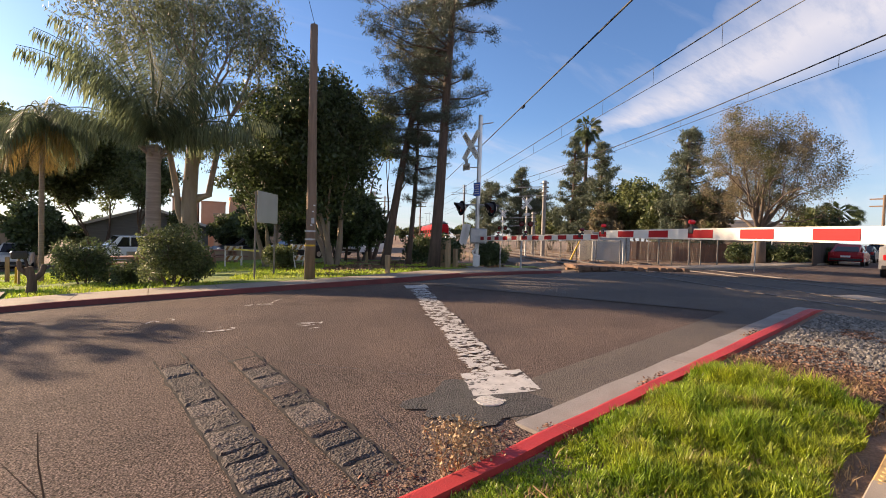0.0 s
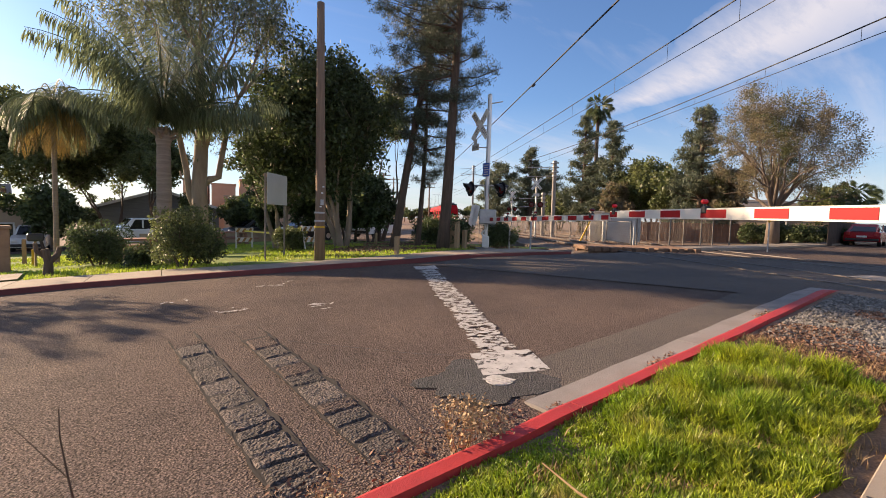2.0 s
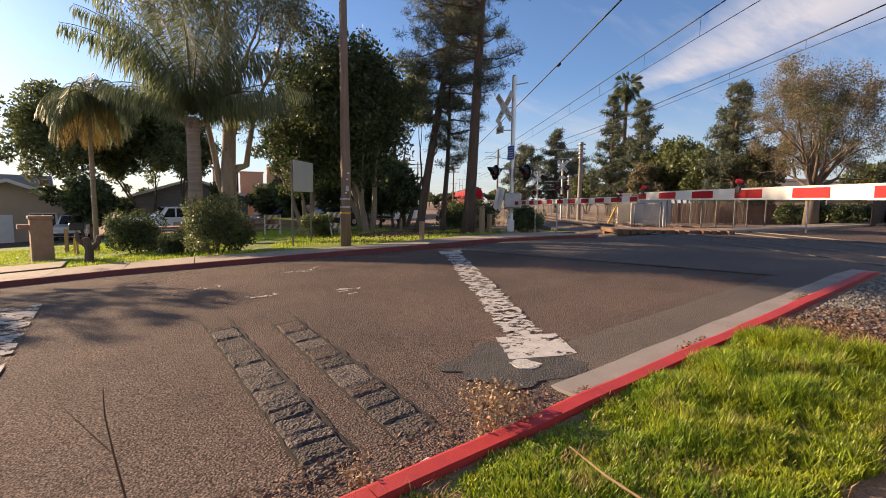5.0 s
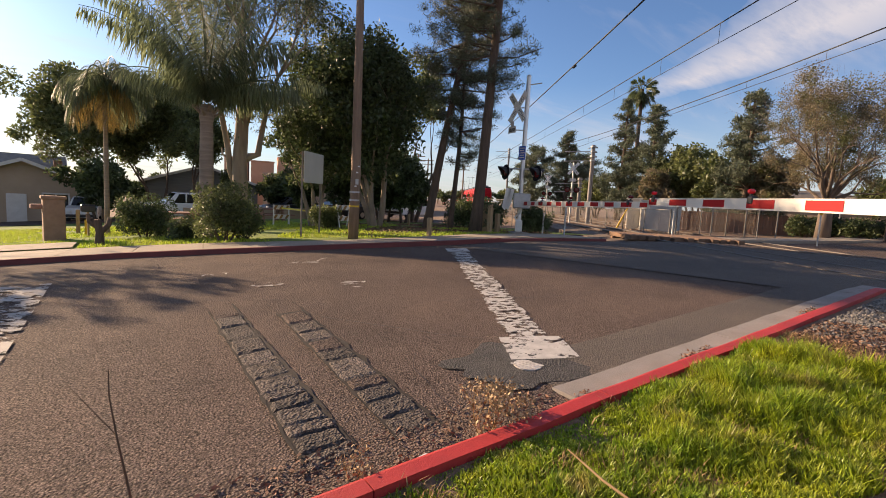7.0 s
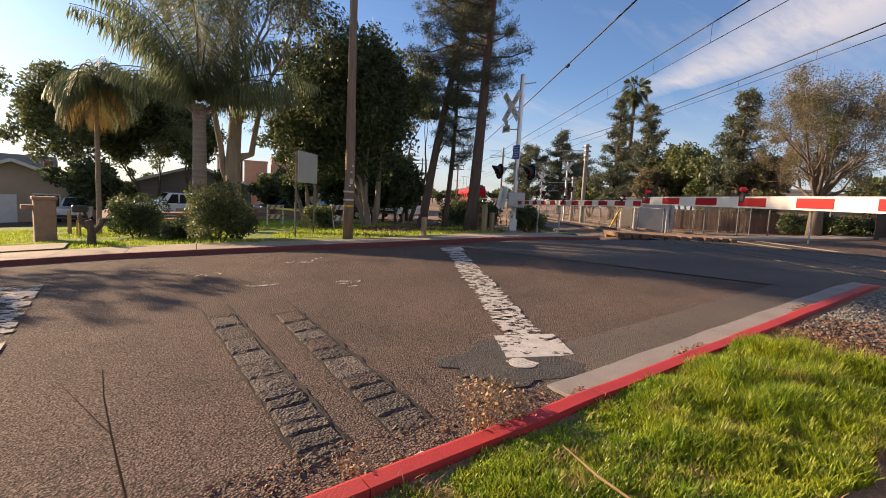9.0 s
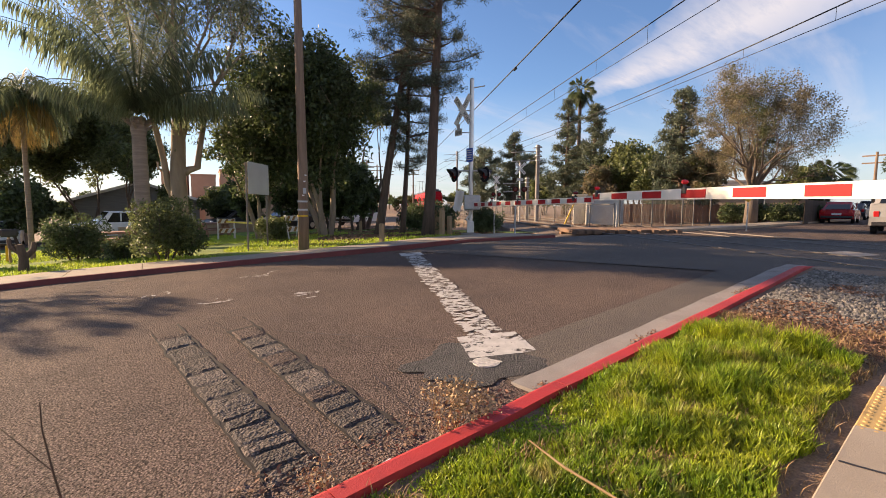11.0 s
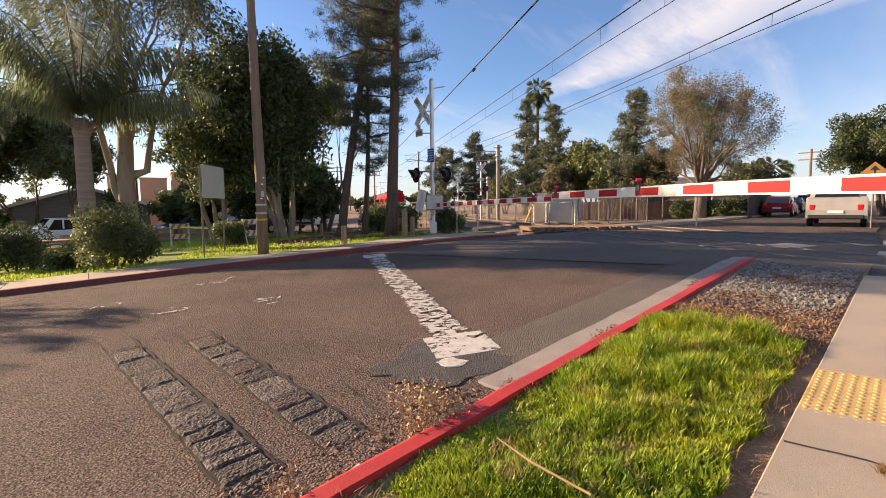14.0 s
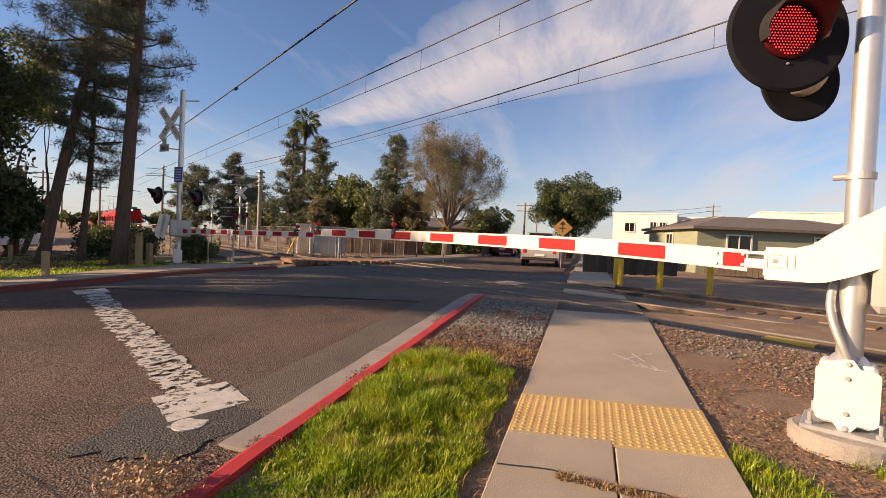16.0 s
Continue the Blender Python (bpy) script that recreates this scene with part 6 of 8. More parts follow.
def wooden_pole():
    x, y = 5.82, 13.2
    gz = ground_z(x, y) + 0.05
    p = thing("utility_pole", "weathered wooden utility pole with staples and bands", "utility pole", (x, y, gz))
    Geo().tube([(0, 0, -0.1), (0.02, 0, 2), (0.0, 0.02, 4.5), (-0.02, 0.02, 7.45)], [0.155, 0.145, 0.125, 0.105], 16).to("pole", WOODPOLE, p, smooth=True)
    for z in (1.0, 1.18, 1.42):
        Geo().tube([(0, 0, z), (0, 0, z + 0.05)], 0.156, 16).to("band", YELLOW if z == 1.0 else GALV, p, "metal band")
    Geo().box(0.0, -0.14, 1.75, 0.09, 0.03, 0.16).to("tag", GALV, p)
    for k, z in enumerate((1.62, 2.02, 2.2)):
        Geo().box(0.04 * (k - 1), -0.142, z, 0.06, 0.01, 0.035).to("paper_scrap", PLATE, p)
    Geo().tube([(0.02, 0.02, 7.4), (-0.3, 0.6, 9.5), (-1.2, 3.0, 14.0)], 0.008, 5).to("guy_wire", WIRE, p)


wooden_pole()


def cable(name, label, points, r, group="overhead wires"):
    return tagged(Geo().tube(points, r, 6).to(name, WIRE), label, "overhead wire", group)


def sag(a0, a1, p, z0, dip, p1=None):
    out = []
    for t in steps(0, 1, 0.06):
        a = a0 + (a1 - a0) * t
        pp = p if p1 is None else p + (p1 - p) * t
        out.append((*track(a, pp), z0 - dip * 4 * t * (1 - t)))
    return out


def hung(p, height):
    """A wire along the railway, its height given along the way."""
    return [(*track(a, p), height(a)) for a in steps(-30, 110, 4)]


def near_messenger(a):
    return 7.86 + 0.0001 * (a - 24) ** 2


def far_messenger(a):
    return min(7.17 + 0.0009 * (a - 24) ** 2, 7.6)


def far_contact(a):
    return 6.92


cable("contact_wire", "thin overhead contact wire", hung(9.2, lambda a: 7.23), 0.012)
cable("messenger_wire", "thick overhead messenger cable", hung(9.2, near_messenger), 0.021)
cable("contact_wire", "thin overhead contact wire", hung(12.9, far_contact), 0.012)
cable("messenger_wire", "thick overhead messenger cable", hung(12.9, far_messenger), 0.021)
cable("feeder_cable", "heavy black feeder cable with an insulator", sag(-12, 62, 6.6, 8.55, 0.12), 0.033)
for p in (9.2, 12.9):
    for a in (5, 9, 12.5, 16, 20, 25, 30, 40, 52):
        x, y = track(a, p)
        zl, zh = (7.23, near_messenger(a)) if p < 10 else (far_contact(a), far_messenger(a))
        tagged(Geo().tube([(x, y, zl), (x, y, zh)], 0.007, 5).to("dropper", WIRE), "short dropper between two overhead wires", "dropper", "wire droppers")
x, y = track(23.4, 6.6)
ins = Geo()
for k in range(5):
    ins.tube([(x + k * 0.035, y + k * 0.054, 8.36), (x + k * 0.035 + 0.01, y + k * 0.054 + 0.015, 8.36)], 0.07, 10)
tagged(ins.to("insulator", BLACK), "black ribbed insulator on the feeder cable", "insulator")
x, y = polar(49.5, 17.2)
cable("drop_line", "loose black cable hanging beside the pines", [(*track(62, 6.6), 8.5), (16.0, 20.0, 6.0), (12.4, 15.2, 4.6), (11.2, 15.5, 4.3)], 0.02)


def catenary_pole(a, p, h, label, arms=()):
    x, y = track(a, p)
    gz = ground_z(x, y) if a > 20 else RAIL_Z - 0.1
    c = thing("catenary_pole", label, "catenary pole", (x, y, gz), TRACK_AZ)
    Geo().tube([(0, 0, 0), (0, 0, h)], [0.15, 0.13], 12).to("pole", CONCRETE_GREY, c)
    for k in range(4):
        z = h - 0.12 - 0.32 * k
        Geo().tube([(0, 0, z - 0.04), (0, 0, z + 0.04)], 0.2, 12).to("band", GALV, c)
        Geo().tube([(0, 0.0, z), (0, 0.35 + 1.6 * (k % 2), z - 0.12)], 0.03, 6).to("bracket", GALV, c)
        Geo().tube([(0, 0.0, z), (0.25, -0.35, z)], 0.05, 6).to("insulator", BLACK, c)


catenary_pole(33.0, 11.05, 5.65, "concrete line pole with stacked brackets and insulators")
catenary_pole(36.5, 11.4, 3.6, "shorter tan concrete post beside the line pole")
for a in (70, 105):
    catenary_pole(a, 11.05, 9.0, "distant line pole between the tracks")
    for side, pc in ((1, 9.2), (-1, 12.9)):
        x, y = track(a, 11.05)
        q = track(a, pc)
        tagged(Geo().tube([(x, y, 8.3), (*q, 8.0)], 0.04, 6).to("cantilever_arm", GALV), "slim steel arm holding the overhead wires", "bracket", "wire brackets")
for az, d, h in ((58.8, 75, 8.0), (57.6, 90, 8.5), (56.2, 110, 9.0), (60.2, 66, 6.5), (53.3, 85, 7.5), (7.45, 62, 6.4), (-12.5, 90, 9.0), (6.0, 90, 6.5)):
    x, y = polar(az, d)
    p = thing("utility_pole", "distant wooden utility pole with crossarms", "utility pole", (x, y, ground_z(x, y)), az + 75, group="distant poles")
    Geo().tube([(0, 0, 0), (0, 0, h)], [0.16, 0.11], 8).to("pole", WOODPOLE, p)
    for k in range(2):
        Geo().box(0, 0, h - 0.35 - 0.7 * k, 2.2, 0.1, 0.12).to("crossarm", WOODPOLE, p)
for k in range(2):
    (xa, ya), (xb, yb) = polar(7.45, 62), polar(-12.5, 90)
    za, zb = ground_z(xa, ya) + 6.05 - 0.7 * k, ground_z(xb, yb) + 8.65 - 0.7 * k
    cable("street_cable", "thin distant street cable", [(xa + (xb - xa) * t, ya + (yb - ya) * t, za + (zb - za) * t - 3.0 * t * (1 - t)) for t in steps(0, 1, 0.1)], 0.025, "street cables")


def signboard():
    p0, p1 = Vector(polar(72.2, 15.6)), Vector(polar(70.15, 16.9))
    x, y = p0
    gz = ground_z(x, y) + 0.05
    az = math.degrees(math.atan2(p1.y - p0.y, p1.x - p0.x))
    L = (p1 - p0).length
    s = thing("signboard", "blank grey back of a signboard on two wooden posts", "sign", (x, y, gz), az)
    for k, px_ in enumerate((0.0, L)):
        Geo().box(px_, 0, 1.32, 0.05, 0.05, 2.84, 0, 0.008).to("post", POST_GREY, s)
    g = Geo()
    g.box(L / 2, -0.07, 2.27, L + 0.06, 0.025, 0.98, 0, 0.008)
    g.to("panel", BOARD_GREY, s)
    for z in (1.86, 2.27, 2.68):
        Geo().box(L / 2, 0.06, z, L, 0.03, 0.07).to("batten", POST_WOOD, s)


signboard()


def post(name, label, x, y, w, h, material, rz=0.0, lift=0.05):
    g = Geo().box(0, 0, h / 2 - 0.05, w, w, h + 0.1, 0, 0.012)
    g.tube([(0, 0, h), (0, 0, h + 0.01)], w * 0.4, 8)
    ob = g.to(name, material)
    ob.matrix_world = pose(x, y, ground_z(x, y) + lift, 0, 0, rz)
    return tagged(ob, label, "post")


post("wooden_post", "short square wooden post at the lawn's edge", *polar(57.1, 14.8), 0.13, 0.62, POST_WOOD, 20)
post("wooden_post", "square wooden post near the signal mast", *polar(49.8, 16.9), 0.15, 0.95, POST_WOOD, 10)
post("wooden_post", "square wooden post near the signal mast", *polar(48.9, 17.6), 0.15, 0.75, POST_WOOD, 10)
post("wooden_post", "thin wooden post standing in the lawn", *polar(59.6, 22.0), 0.1, 0.6, POST_WOOD)
post("wooden_post", "thin wooden post standing in the lawn", *polar(93.2, 22.0), 0.12, 0.95, POST_WOOD)
post("yellow_stake", "low yellow stake on the lawn", *polar(92.6, 21.0), 0.08, 0.6, YELLOW)
wp = thing("leaning_board", "leaning plywood panel between two posts", "panel", (*polar(50.6, 17.6), ground_z(*polar(50.6, 17.6)) + 0.05), -38)
Geo().box(0, 0, 0.55, 0.62, 0.03, 1.05, 0, 0.006).to("board", POST_WOOD, wp)
for dx in (-0.3, 0.3):
    Geo().box(dx, 0.04, 0.55, 0.06, 0.06, 1.12, 0, 0.006).to("batten", POST_WOOD, wp)


def signpost_thin(az, dist, h):
    x, y = polar(az, dist)
    tagged(Geo().tube([(x, y, ground_z(x, y)), (x, y, ground_z(x, y) + h)], 0.035, 10).to("steel_post", GALV), "slim grey steel post by the rails", "post", "trackside posts")


signpost_thin(41.0, 18.3, 1.15)
signpost_thin(43.5, 19.0, 0.9)
signpost_thin(29.5, 24, 1.3)


def monument():
    x, y = polar(95.0, 19.2)
    gz = ground_z(x, y) + 0.05
    m = thing("stone_pillar", "square tan masonry pillar beside the path", "pillar", (x, y, gz), 10)
    Geo().box(0, 0, 0.65, 0.54, 0.5, 1.4, 0, 0.03).to("shaft", BRICK_TAN, m)
    Geo().box(0, 0, 1.39, 0.62, 0.58, 0.1, 0, 0.02).to("cap", BRICK_TAN, m)
    Geo().box(-0.4, 0.1, 1.1, 0.3, 0.4, 0.14, 0, 0.02).to("ledge", PINK_CONC, m)
    Geo().box(0.95, 0.6, 0.55, 0.06, 0.06, 1.1).to("side_post", POST_WOOD, m)
    Geo().box(0.95, 0.55, 1.05, 0.42, 0.2, 0.24, 0, 0.04).to("mail_box", CAR_DARK, m, "dark letter box")
    sx, sy = polar(91.6, 16.2)
    st = thing("tree_stump", "cut dark stump with stubby limbs", "stump", (sx, sy, ground_z(sx, sy) + 0.05))
    g = Geo()
    g.tube([(0, 0, -0.05), (0.02, 0, 0.4), (-0.05, 0, 0.75)], [0.13, 0.1, 0.09], 9)
    g.tube([(0, 0, 0.35), (0.22, 0, 0.6), (0.26, 0, 0.8)], [0.08, 0.07, 0.06], 8)
    g.tube([(0, 0, 0.5), (-0.22, 0.05, 0.7), (-0.24, 0.05, 0.9)], [0.07, 0.06, 0.05], 8)
    g.to("wood", BARK, st)


monument()


def picnic_table(az, dist, rz):
    x, y = polar(az, dist)
    t = thing("picnic_table", "reddish concrete picnic table with benches", "picnic table", (x, y, ground_z(x, y) + 0.06), rz)
    Geo().box(0, 0, 0.74, 2.0, 0.8, 0.08, 0, 0.015).to("tabletop", PINK_CONC, t)
    for s in (-1, 1):
        Geo().box(0, s * 0.72, 0.44, 2.0, 0.32, 0.07, 0, 0.012).to("bench", PINK_CONC, t)
        Geo().prism([(-0.5, 0), (-0.3, 0), (-0.12, 0.68), (0.12, 0.68), (0.3, 0), (0.5, 0), (0.28, 0.7), (-0.28, 0.7)], 0.12, pose(s * 0.6, 0, 0, 0, 0, 90)).to("leg", PINK_CONC, t)


picnic_table(84.6, 22.0, 20)
picnic_table(75.6, 27.5, 15)


def barricade(az, dist, rz):
    x, y = polar(az, dist)
    b = thing("barricade", "white A-frame barricade with striped boards", "barricade", (x, y, ground_z(x, y) + 0.06), rz)
    for sx in (-0.34, 0.34):
        for sy in (-1, 1):
            Geo().tube([(sx, sy * 0.3, 0), (sx, sy * 0.03, 1.0)], 0.025, 6).to("leg", WHITE, b)
    for z, dy in ((0.88, 0.1), (0.45, 0.2)):
        board = Geo().box(0, -dy, z, 0.76, 0.025, 0.2, 0, 0.004).to("board", WHITE_SHEET, b)
        for k in range(3):
            Geo().prism([(-0.36 + k * 0.25, z - 0.09), (-0.25 + k * 0.25, z - 0.09), (-0.15 + k * 0.25, z + 0.09), (-0.26 + k * 0.25, z + 0.09)], 0.004, pose(0, -dy - 0.016, 0)).to("stripe", SIGN_SHADED, board)


barricade(74.4, 23.5, -12)
barricade(67.4, 19.8, 10)
pts = [(*polar(74.4, 23.4), 0.75), (*polar(71.0, 21.5), 0.72), (*polar(67.6, 19.8), 0.85)]
tg = Geo()
for (x0, y0, z0), (x1, y1, z1) in zip(pts[:-1], pts[1:]):
    tg.add([(x0, y0, z0), (x1, y1, z1), (x1, y1, z1 + 0.07), (x0, y0, z0 + 0.07), (x0 + 0.01, y0 + 0.01, z0), (x1 + 0.01, y1 + 0.01, z1), (x1 + 0.01, y1 + 0.01, z1 + 0.07), (x0 + 0.01, y0 + 0.01, z0 + 0.07)], [(0, 1, 2, 3), (7, 6, 5, 4)])
tagged(tg.to("barrier_tape", TAPE), "yellow barrier tape strung between barricades", "tape")
# white low wall behind the lawn
for az0, d in ((79.5, 32), (73.0, 31)):
    x, y = polar(az0, d)
    tagged(Geo().box(x, y, ground_z(x, y) + 0.4, 5.5, 0.2, 0.7, 8, 0.02).to("garden_wall", STUCCO_TAN), "low pale garden wall across the street", "wall")

# ---- vehicles ----


def wheel(holder, x, y, r, w=0.2):
    wh = Geo().tube([(x, y - w / 2, r), (x, y - w / 2 + 0.03, r), (x, y + w / 2 - 0.03, r), (x, y + w / 2, r)], [r * 0.92, r, r, r * 0.92], 20).to("wheel", RUBBER, holder)
    s = 1 if y > 0 else -1
    Geo().tube([(x, y + s * w * 0.45, r), (x, y + s * (w / 2 + 0.012), r)], [r * 0.62, r * 0.58], 14).to("rim", CHROME, wh)


def car(label, az, dist, heading, paint, profile, cabin, width, wheels, r=0.32, lift=0.14, group="parked cars"):
    """A car: side profile pushed through its width with sloped cabin, glass, lamps, wheels."""
    x, y = polar(az, dist)
    c = thing("car", label, "car", (x, y, ground_z(x, y) + lift), heading, group)
    h = width / 2
    rings = []
    for yy, k in ((-h, 0.94), (-h * 0.96, 0.985), (-h * 0.86, 1.0), (h * 0.86, 1.0), (h * 0.96, 0.985), (h, 0.94)):
        rings.append([(px_, yy, r * 0.55 + (pz - r * 0.55) * (k if pz > 0.4 else 1)) for px_, pz in profile])
    Geo().loft(rings).to("body", paint, c)
    rings = []
    for yy, k in ((-h * 0.90, 0.0), (-h * 0.72, 0.96), (-h * 0.6, 1.0), (h * 0.6, 1.0), (h * 0.72, 0.96), (h * 0.90, 0.0)):
        base = min(pz for _, pz in cabin)
        rings.append([(px_, yy, base + (pz - base) * k) for px_, pz in cabin])
    Geo().loft(rings).to("roof", paint, c)
    base, top = min(pz for _, pz in cabin), max(pz for _, pz in cabin)
    xs = sorted(px_ for px_, pz in cabin if pz > base + 0.1)
    xl, xr = min(p[0] for p in cabin), max(p[0] for p in cabin)
    for s in (-1, 1):
        m = [(xl + 0.32, base + 0.02), (xr - 0.32, base + 0.02), (xs[-1] - 0.12, top - 0.09), (xs[0] + 0.12, top - 0.09)]
        verts = []
        for px_, pz in m:
            t = (pz - base) / (top - base)
            verts.append((px_, s * (h * 0.90 - (h * 0.19) * t + 0.012), pz))
        verts += [(a, b - s * 0.02, d) for a, b, d in verts]
        Geo().add(verts, [(0, 1, 2, 3), (4, 5, 6, 7), (0, 1, 5, 4), (1, 2, 6, 5), (2, 3, 7, 6), (3, 0, 4, 7)]).to("side_window", GLASS_DARK, c)
        Geo().box(0.0, s * (h * 0.9), base + 0.02 + (top - base) / 2, 0.07, 0.05, top - base - 0.1).to("pillar", paint, c)
    for end, xe, xt in ((1, xr, xs[-1]), (-1, xl, xs[0])):
        verts = [(xe - end * 0.02, -h * 0.72, base + 0.04), (xe - end * 0.02, h * 0.72, base + 0.04), (xt + end * 0.03, h * 0.56, top - 0.05), (xt + end * 0.03, -h * 0.56, top - 0.05)]
        verts += [(a + end * 0.025, b, d + 0.012) for a, b, d in verts]
        Geo().add(verts, [(0, 1, 2, 3), (4, 5, 6, 7), (0, 1, 5, 4), (1, 2, 6, 5), (2, 3, 7, 6), (3, 0, 4, 7)]).to("windscreen", GLASS_DARK, c)
    fx, bx = max(p[0] for p in profile), min(p[0] for p in profile)
    for s in (-1, 1):
        Geo().box(fx - 0.06, s * h * 0.72, 0.66, 0.12, 0.3, 0.14, 0, 0.03).to("headlight", PLATE, c)
        Geo().box(bx + 0.04, s * h * 0.78, 0.80, 0.1, 0.2, 0.24, 0, 0.03).to("tail_light", TAIL, c)
        for wx in wheels:
            wheel(c, wx, s * (h - 0.1), r)
    Geo().box(bx - 0.005, 0, 0.62, 0.02, 0.5, 0.12).to("number_plate", PLATE, c)
    Geo().box(bx + 0.03, 0, 0.42, 0.14, width * 0.92, 0.16, 0, 0.03).to("bumper", BLACK, c)
    Geo().box(fx - 0.03, 0, 0.42, 0.14, width * 0.92, 0.16, 0, 0.03).to("bumper", BLACK, c)
    return c


SEDAN = [(-2.15, 0.3), (2.1, 0.3), (2.15, 0.62), (1.9, 0.78), (0.9, 0.92), (-1.6, 0.96), (-2.1, 0.9), (-2.2, 0.6)]
SEDAN_C = [(1.15, 0.90), (0.35, 1.40), (-0.9, 1.43), (-1.9, 0.93)]
SUVP = [(-2.2, 0.35), (2.2, 0.35), (2.25, 0.8), (2.1, 1.0), (0.9, 1.08), (-2.15, 1.1), (-2.25, 0.7)]
SUVC = [(1.0, 1.06), (0.45, 1.68), (-1.9, 1.70), (-2.15, 1.08)]
BUG = [(-2.0, 0.3), (2.0, 0.3), (2.05, 0.55), (1.7, 0.85), (1.0, 0.98), (-1.0, 1.0), (-1.7, 0.85), (-2.05, 0.5)]
BUGC = [(0.9, 0.95), (0.45, 1.42), (-0.1, 1.52), (-0.8, 1.42), (-1.6, 0.95)]
VANP = [(-2.5, 0.35), (2.5, 0.35), (2.55, 0.9), (2.3, 1.15), (1.9, 1.2), (-2.5, 1.25), (-2.55, 0.7)]
VANC = [(1.95, 1.18), (1.35, 1.72), (-2.4, 1.80), (-2.52, 1.22)]
car("white hatchback car parked on the side street", 59.6, 36, 205, CAR_WHITE, SEDAN, SEDAN_C, 1.75, (1.3, -1.3), lift=0.3)
car("red sedan parked on the street beyond the rails", 9.6, 42.5, 4, CAR_RED, SEDAN, SEDAN_C, 1.78, (1.3, -1.35), lift=0.0)
car("dark sedan parked beyond the red car", 8.6, 56, 3, CAR_DARK, SEDAN, SEDAN_C, 1.78, (1.3, -1.35), lift=0.0)
car("pale pickup parked farther down the street", 7.5, 64, 2, CAR_GREY, SUVP, SUVC, 1.85, (1.4, -1.4), 0.36, lift=0.0)
car("white panel van stopped beyond the rails", 5.2, 27.6, 3, CAR_WHITE_SHADED, VANP, VANC, 1.95, (1.6, -1.6), 0.34, lift=0.0)
car("white sports utility car parked behind the hedge", 84.4, 33, 190, CAR_WHITE, SUVP, SUVC, 1.8, (1.4, -1.4), 0.36, lift=0.1)
car("small rounded white car with bulging bonnet", 92.7, 38, 268, CAR_WHITE, BUG, BUGC, 1.6, (1.25, -1.25), lift=0.1)
car("dark car parked in shade behind the trees", 73.3, 37, 190, CAR_DARK, SEDAN, SEDAN_C, 1.75, (1.3, -1.3), lift=0.1)
car("dark car parked in shade across the lawn", 67.8, 34, 195, CAR_DARK, SEDAN, SEDAN_C, 1.75, (1.3, -1.3), lift=0.1)
car("silver car parked behind the yellow bollards", -5.2, 33, 90, CAR_GREY, SEDAN, SEDAN_C, 1.75, (1.3, -1.3), lift=0.0)

# ---- train ----


def train_section(train, x0, x1, nose=False):
    """One body section of the tram: red sides, dark band of glass, grey roof gear."""
    def ring(x, k=1.0, top=1.0, low=0.42):
        w, h = 1.32 * k, 3.45 * top
        return [(x, -w * 0.93, low), (x, w * 0.93, low), (x, w, 0.9), (x, w, 2.3), (x, w * 0.95, 2.95), (x, w * 0.80, h), (x, -w * 0.80, h), (x, -w * 0.95, 2.95), (x, -w, 2.3), (x, -w, 0.9)]
    rings = [ring(x0), ring(x1)]
    if nose:
        rings = [ring(x0 - 0.62, 0.80, 0.70, 0.55), ring(x0 - 0.52, 0.86, 0.80, 0.45), ring(x0 - 0.25, 0.93, 0.96), ring(x0 + 0.35, 1.0)] + rings[1:]
    body = Geo().loft(rings).to("body", TRAIN_RED, train)
    Geo().box((x0 + x1) / 2, 0, 3.50, abs(x1 - x0) - 0.1, 2.2, 0.2, 0, 0.05).to("roof", TRAIN_BLACK, train, "black roof fairing")
    Geo().box((x0 + x1) / 2, 0, 0.42, abs(x1 - x0) - 0.3, 2.3, 0.35, 0, 0.03).to("underframe", TRAIN_BLACK, train)
    L = x1 - x0
    spots = [(0.16, 1.9), (0.42, 1.0), (0.60, 1.0), (0.84, 1.7)] if L > 6 else [(0.5, 1.8)]
    for s in (-1, 1):
        for u, w in spots:
            Geo().box(x0 + L * u, s * 1.315, 1.98, w, 0.03, 0.95, 0, 0.01).to("window", GLASS_DARK, train)
        if L > 6:
            for u in (0.30, 0.71):
                d = Geo().box(x0 + L * u, s * 1.318, 1.55, 1.25, 0.03, 2.15, 0, 0.01).to("door", TRAIN_RED, train)
                for dx in (-0.3, 0.3):
                    Geo().box(x0 + L * u + dx, s * 1.335, 1.75, 0.36, 0.02, 1.3).to("door_glass", GLASS_DARK, d)
    return body


def bellows(train, x):
    g = Geo()
    for k in range(6):
        g.box(x - 0.3 + 0.12 * k, 0, 1.85, 0.07, 2.3 - 0.1 * (k % 2), 2.7 - 0.1 * (k % 2), 0, 0.01)
    g.to("bellows", RUBBER, train, "black folded gangway bellows")


def bogie(train, x):
    b = Geo().box(x, 0, 0.38, 2.4, 1.9, 0.25, 0, 0.03).to("bogie", TRAIN_BLACK, train)
    for dx in (-0.9, 0.9):
        for s in (-0.72, 0.72):
            Geo().tube([(x + dx, s - 0.06, 0.33), (x + dx, s + 0.06, 0.33)], 0.33, 20).to("wheel", STEEL_RAIL, b)


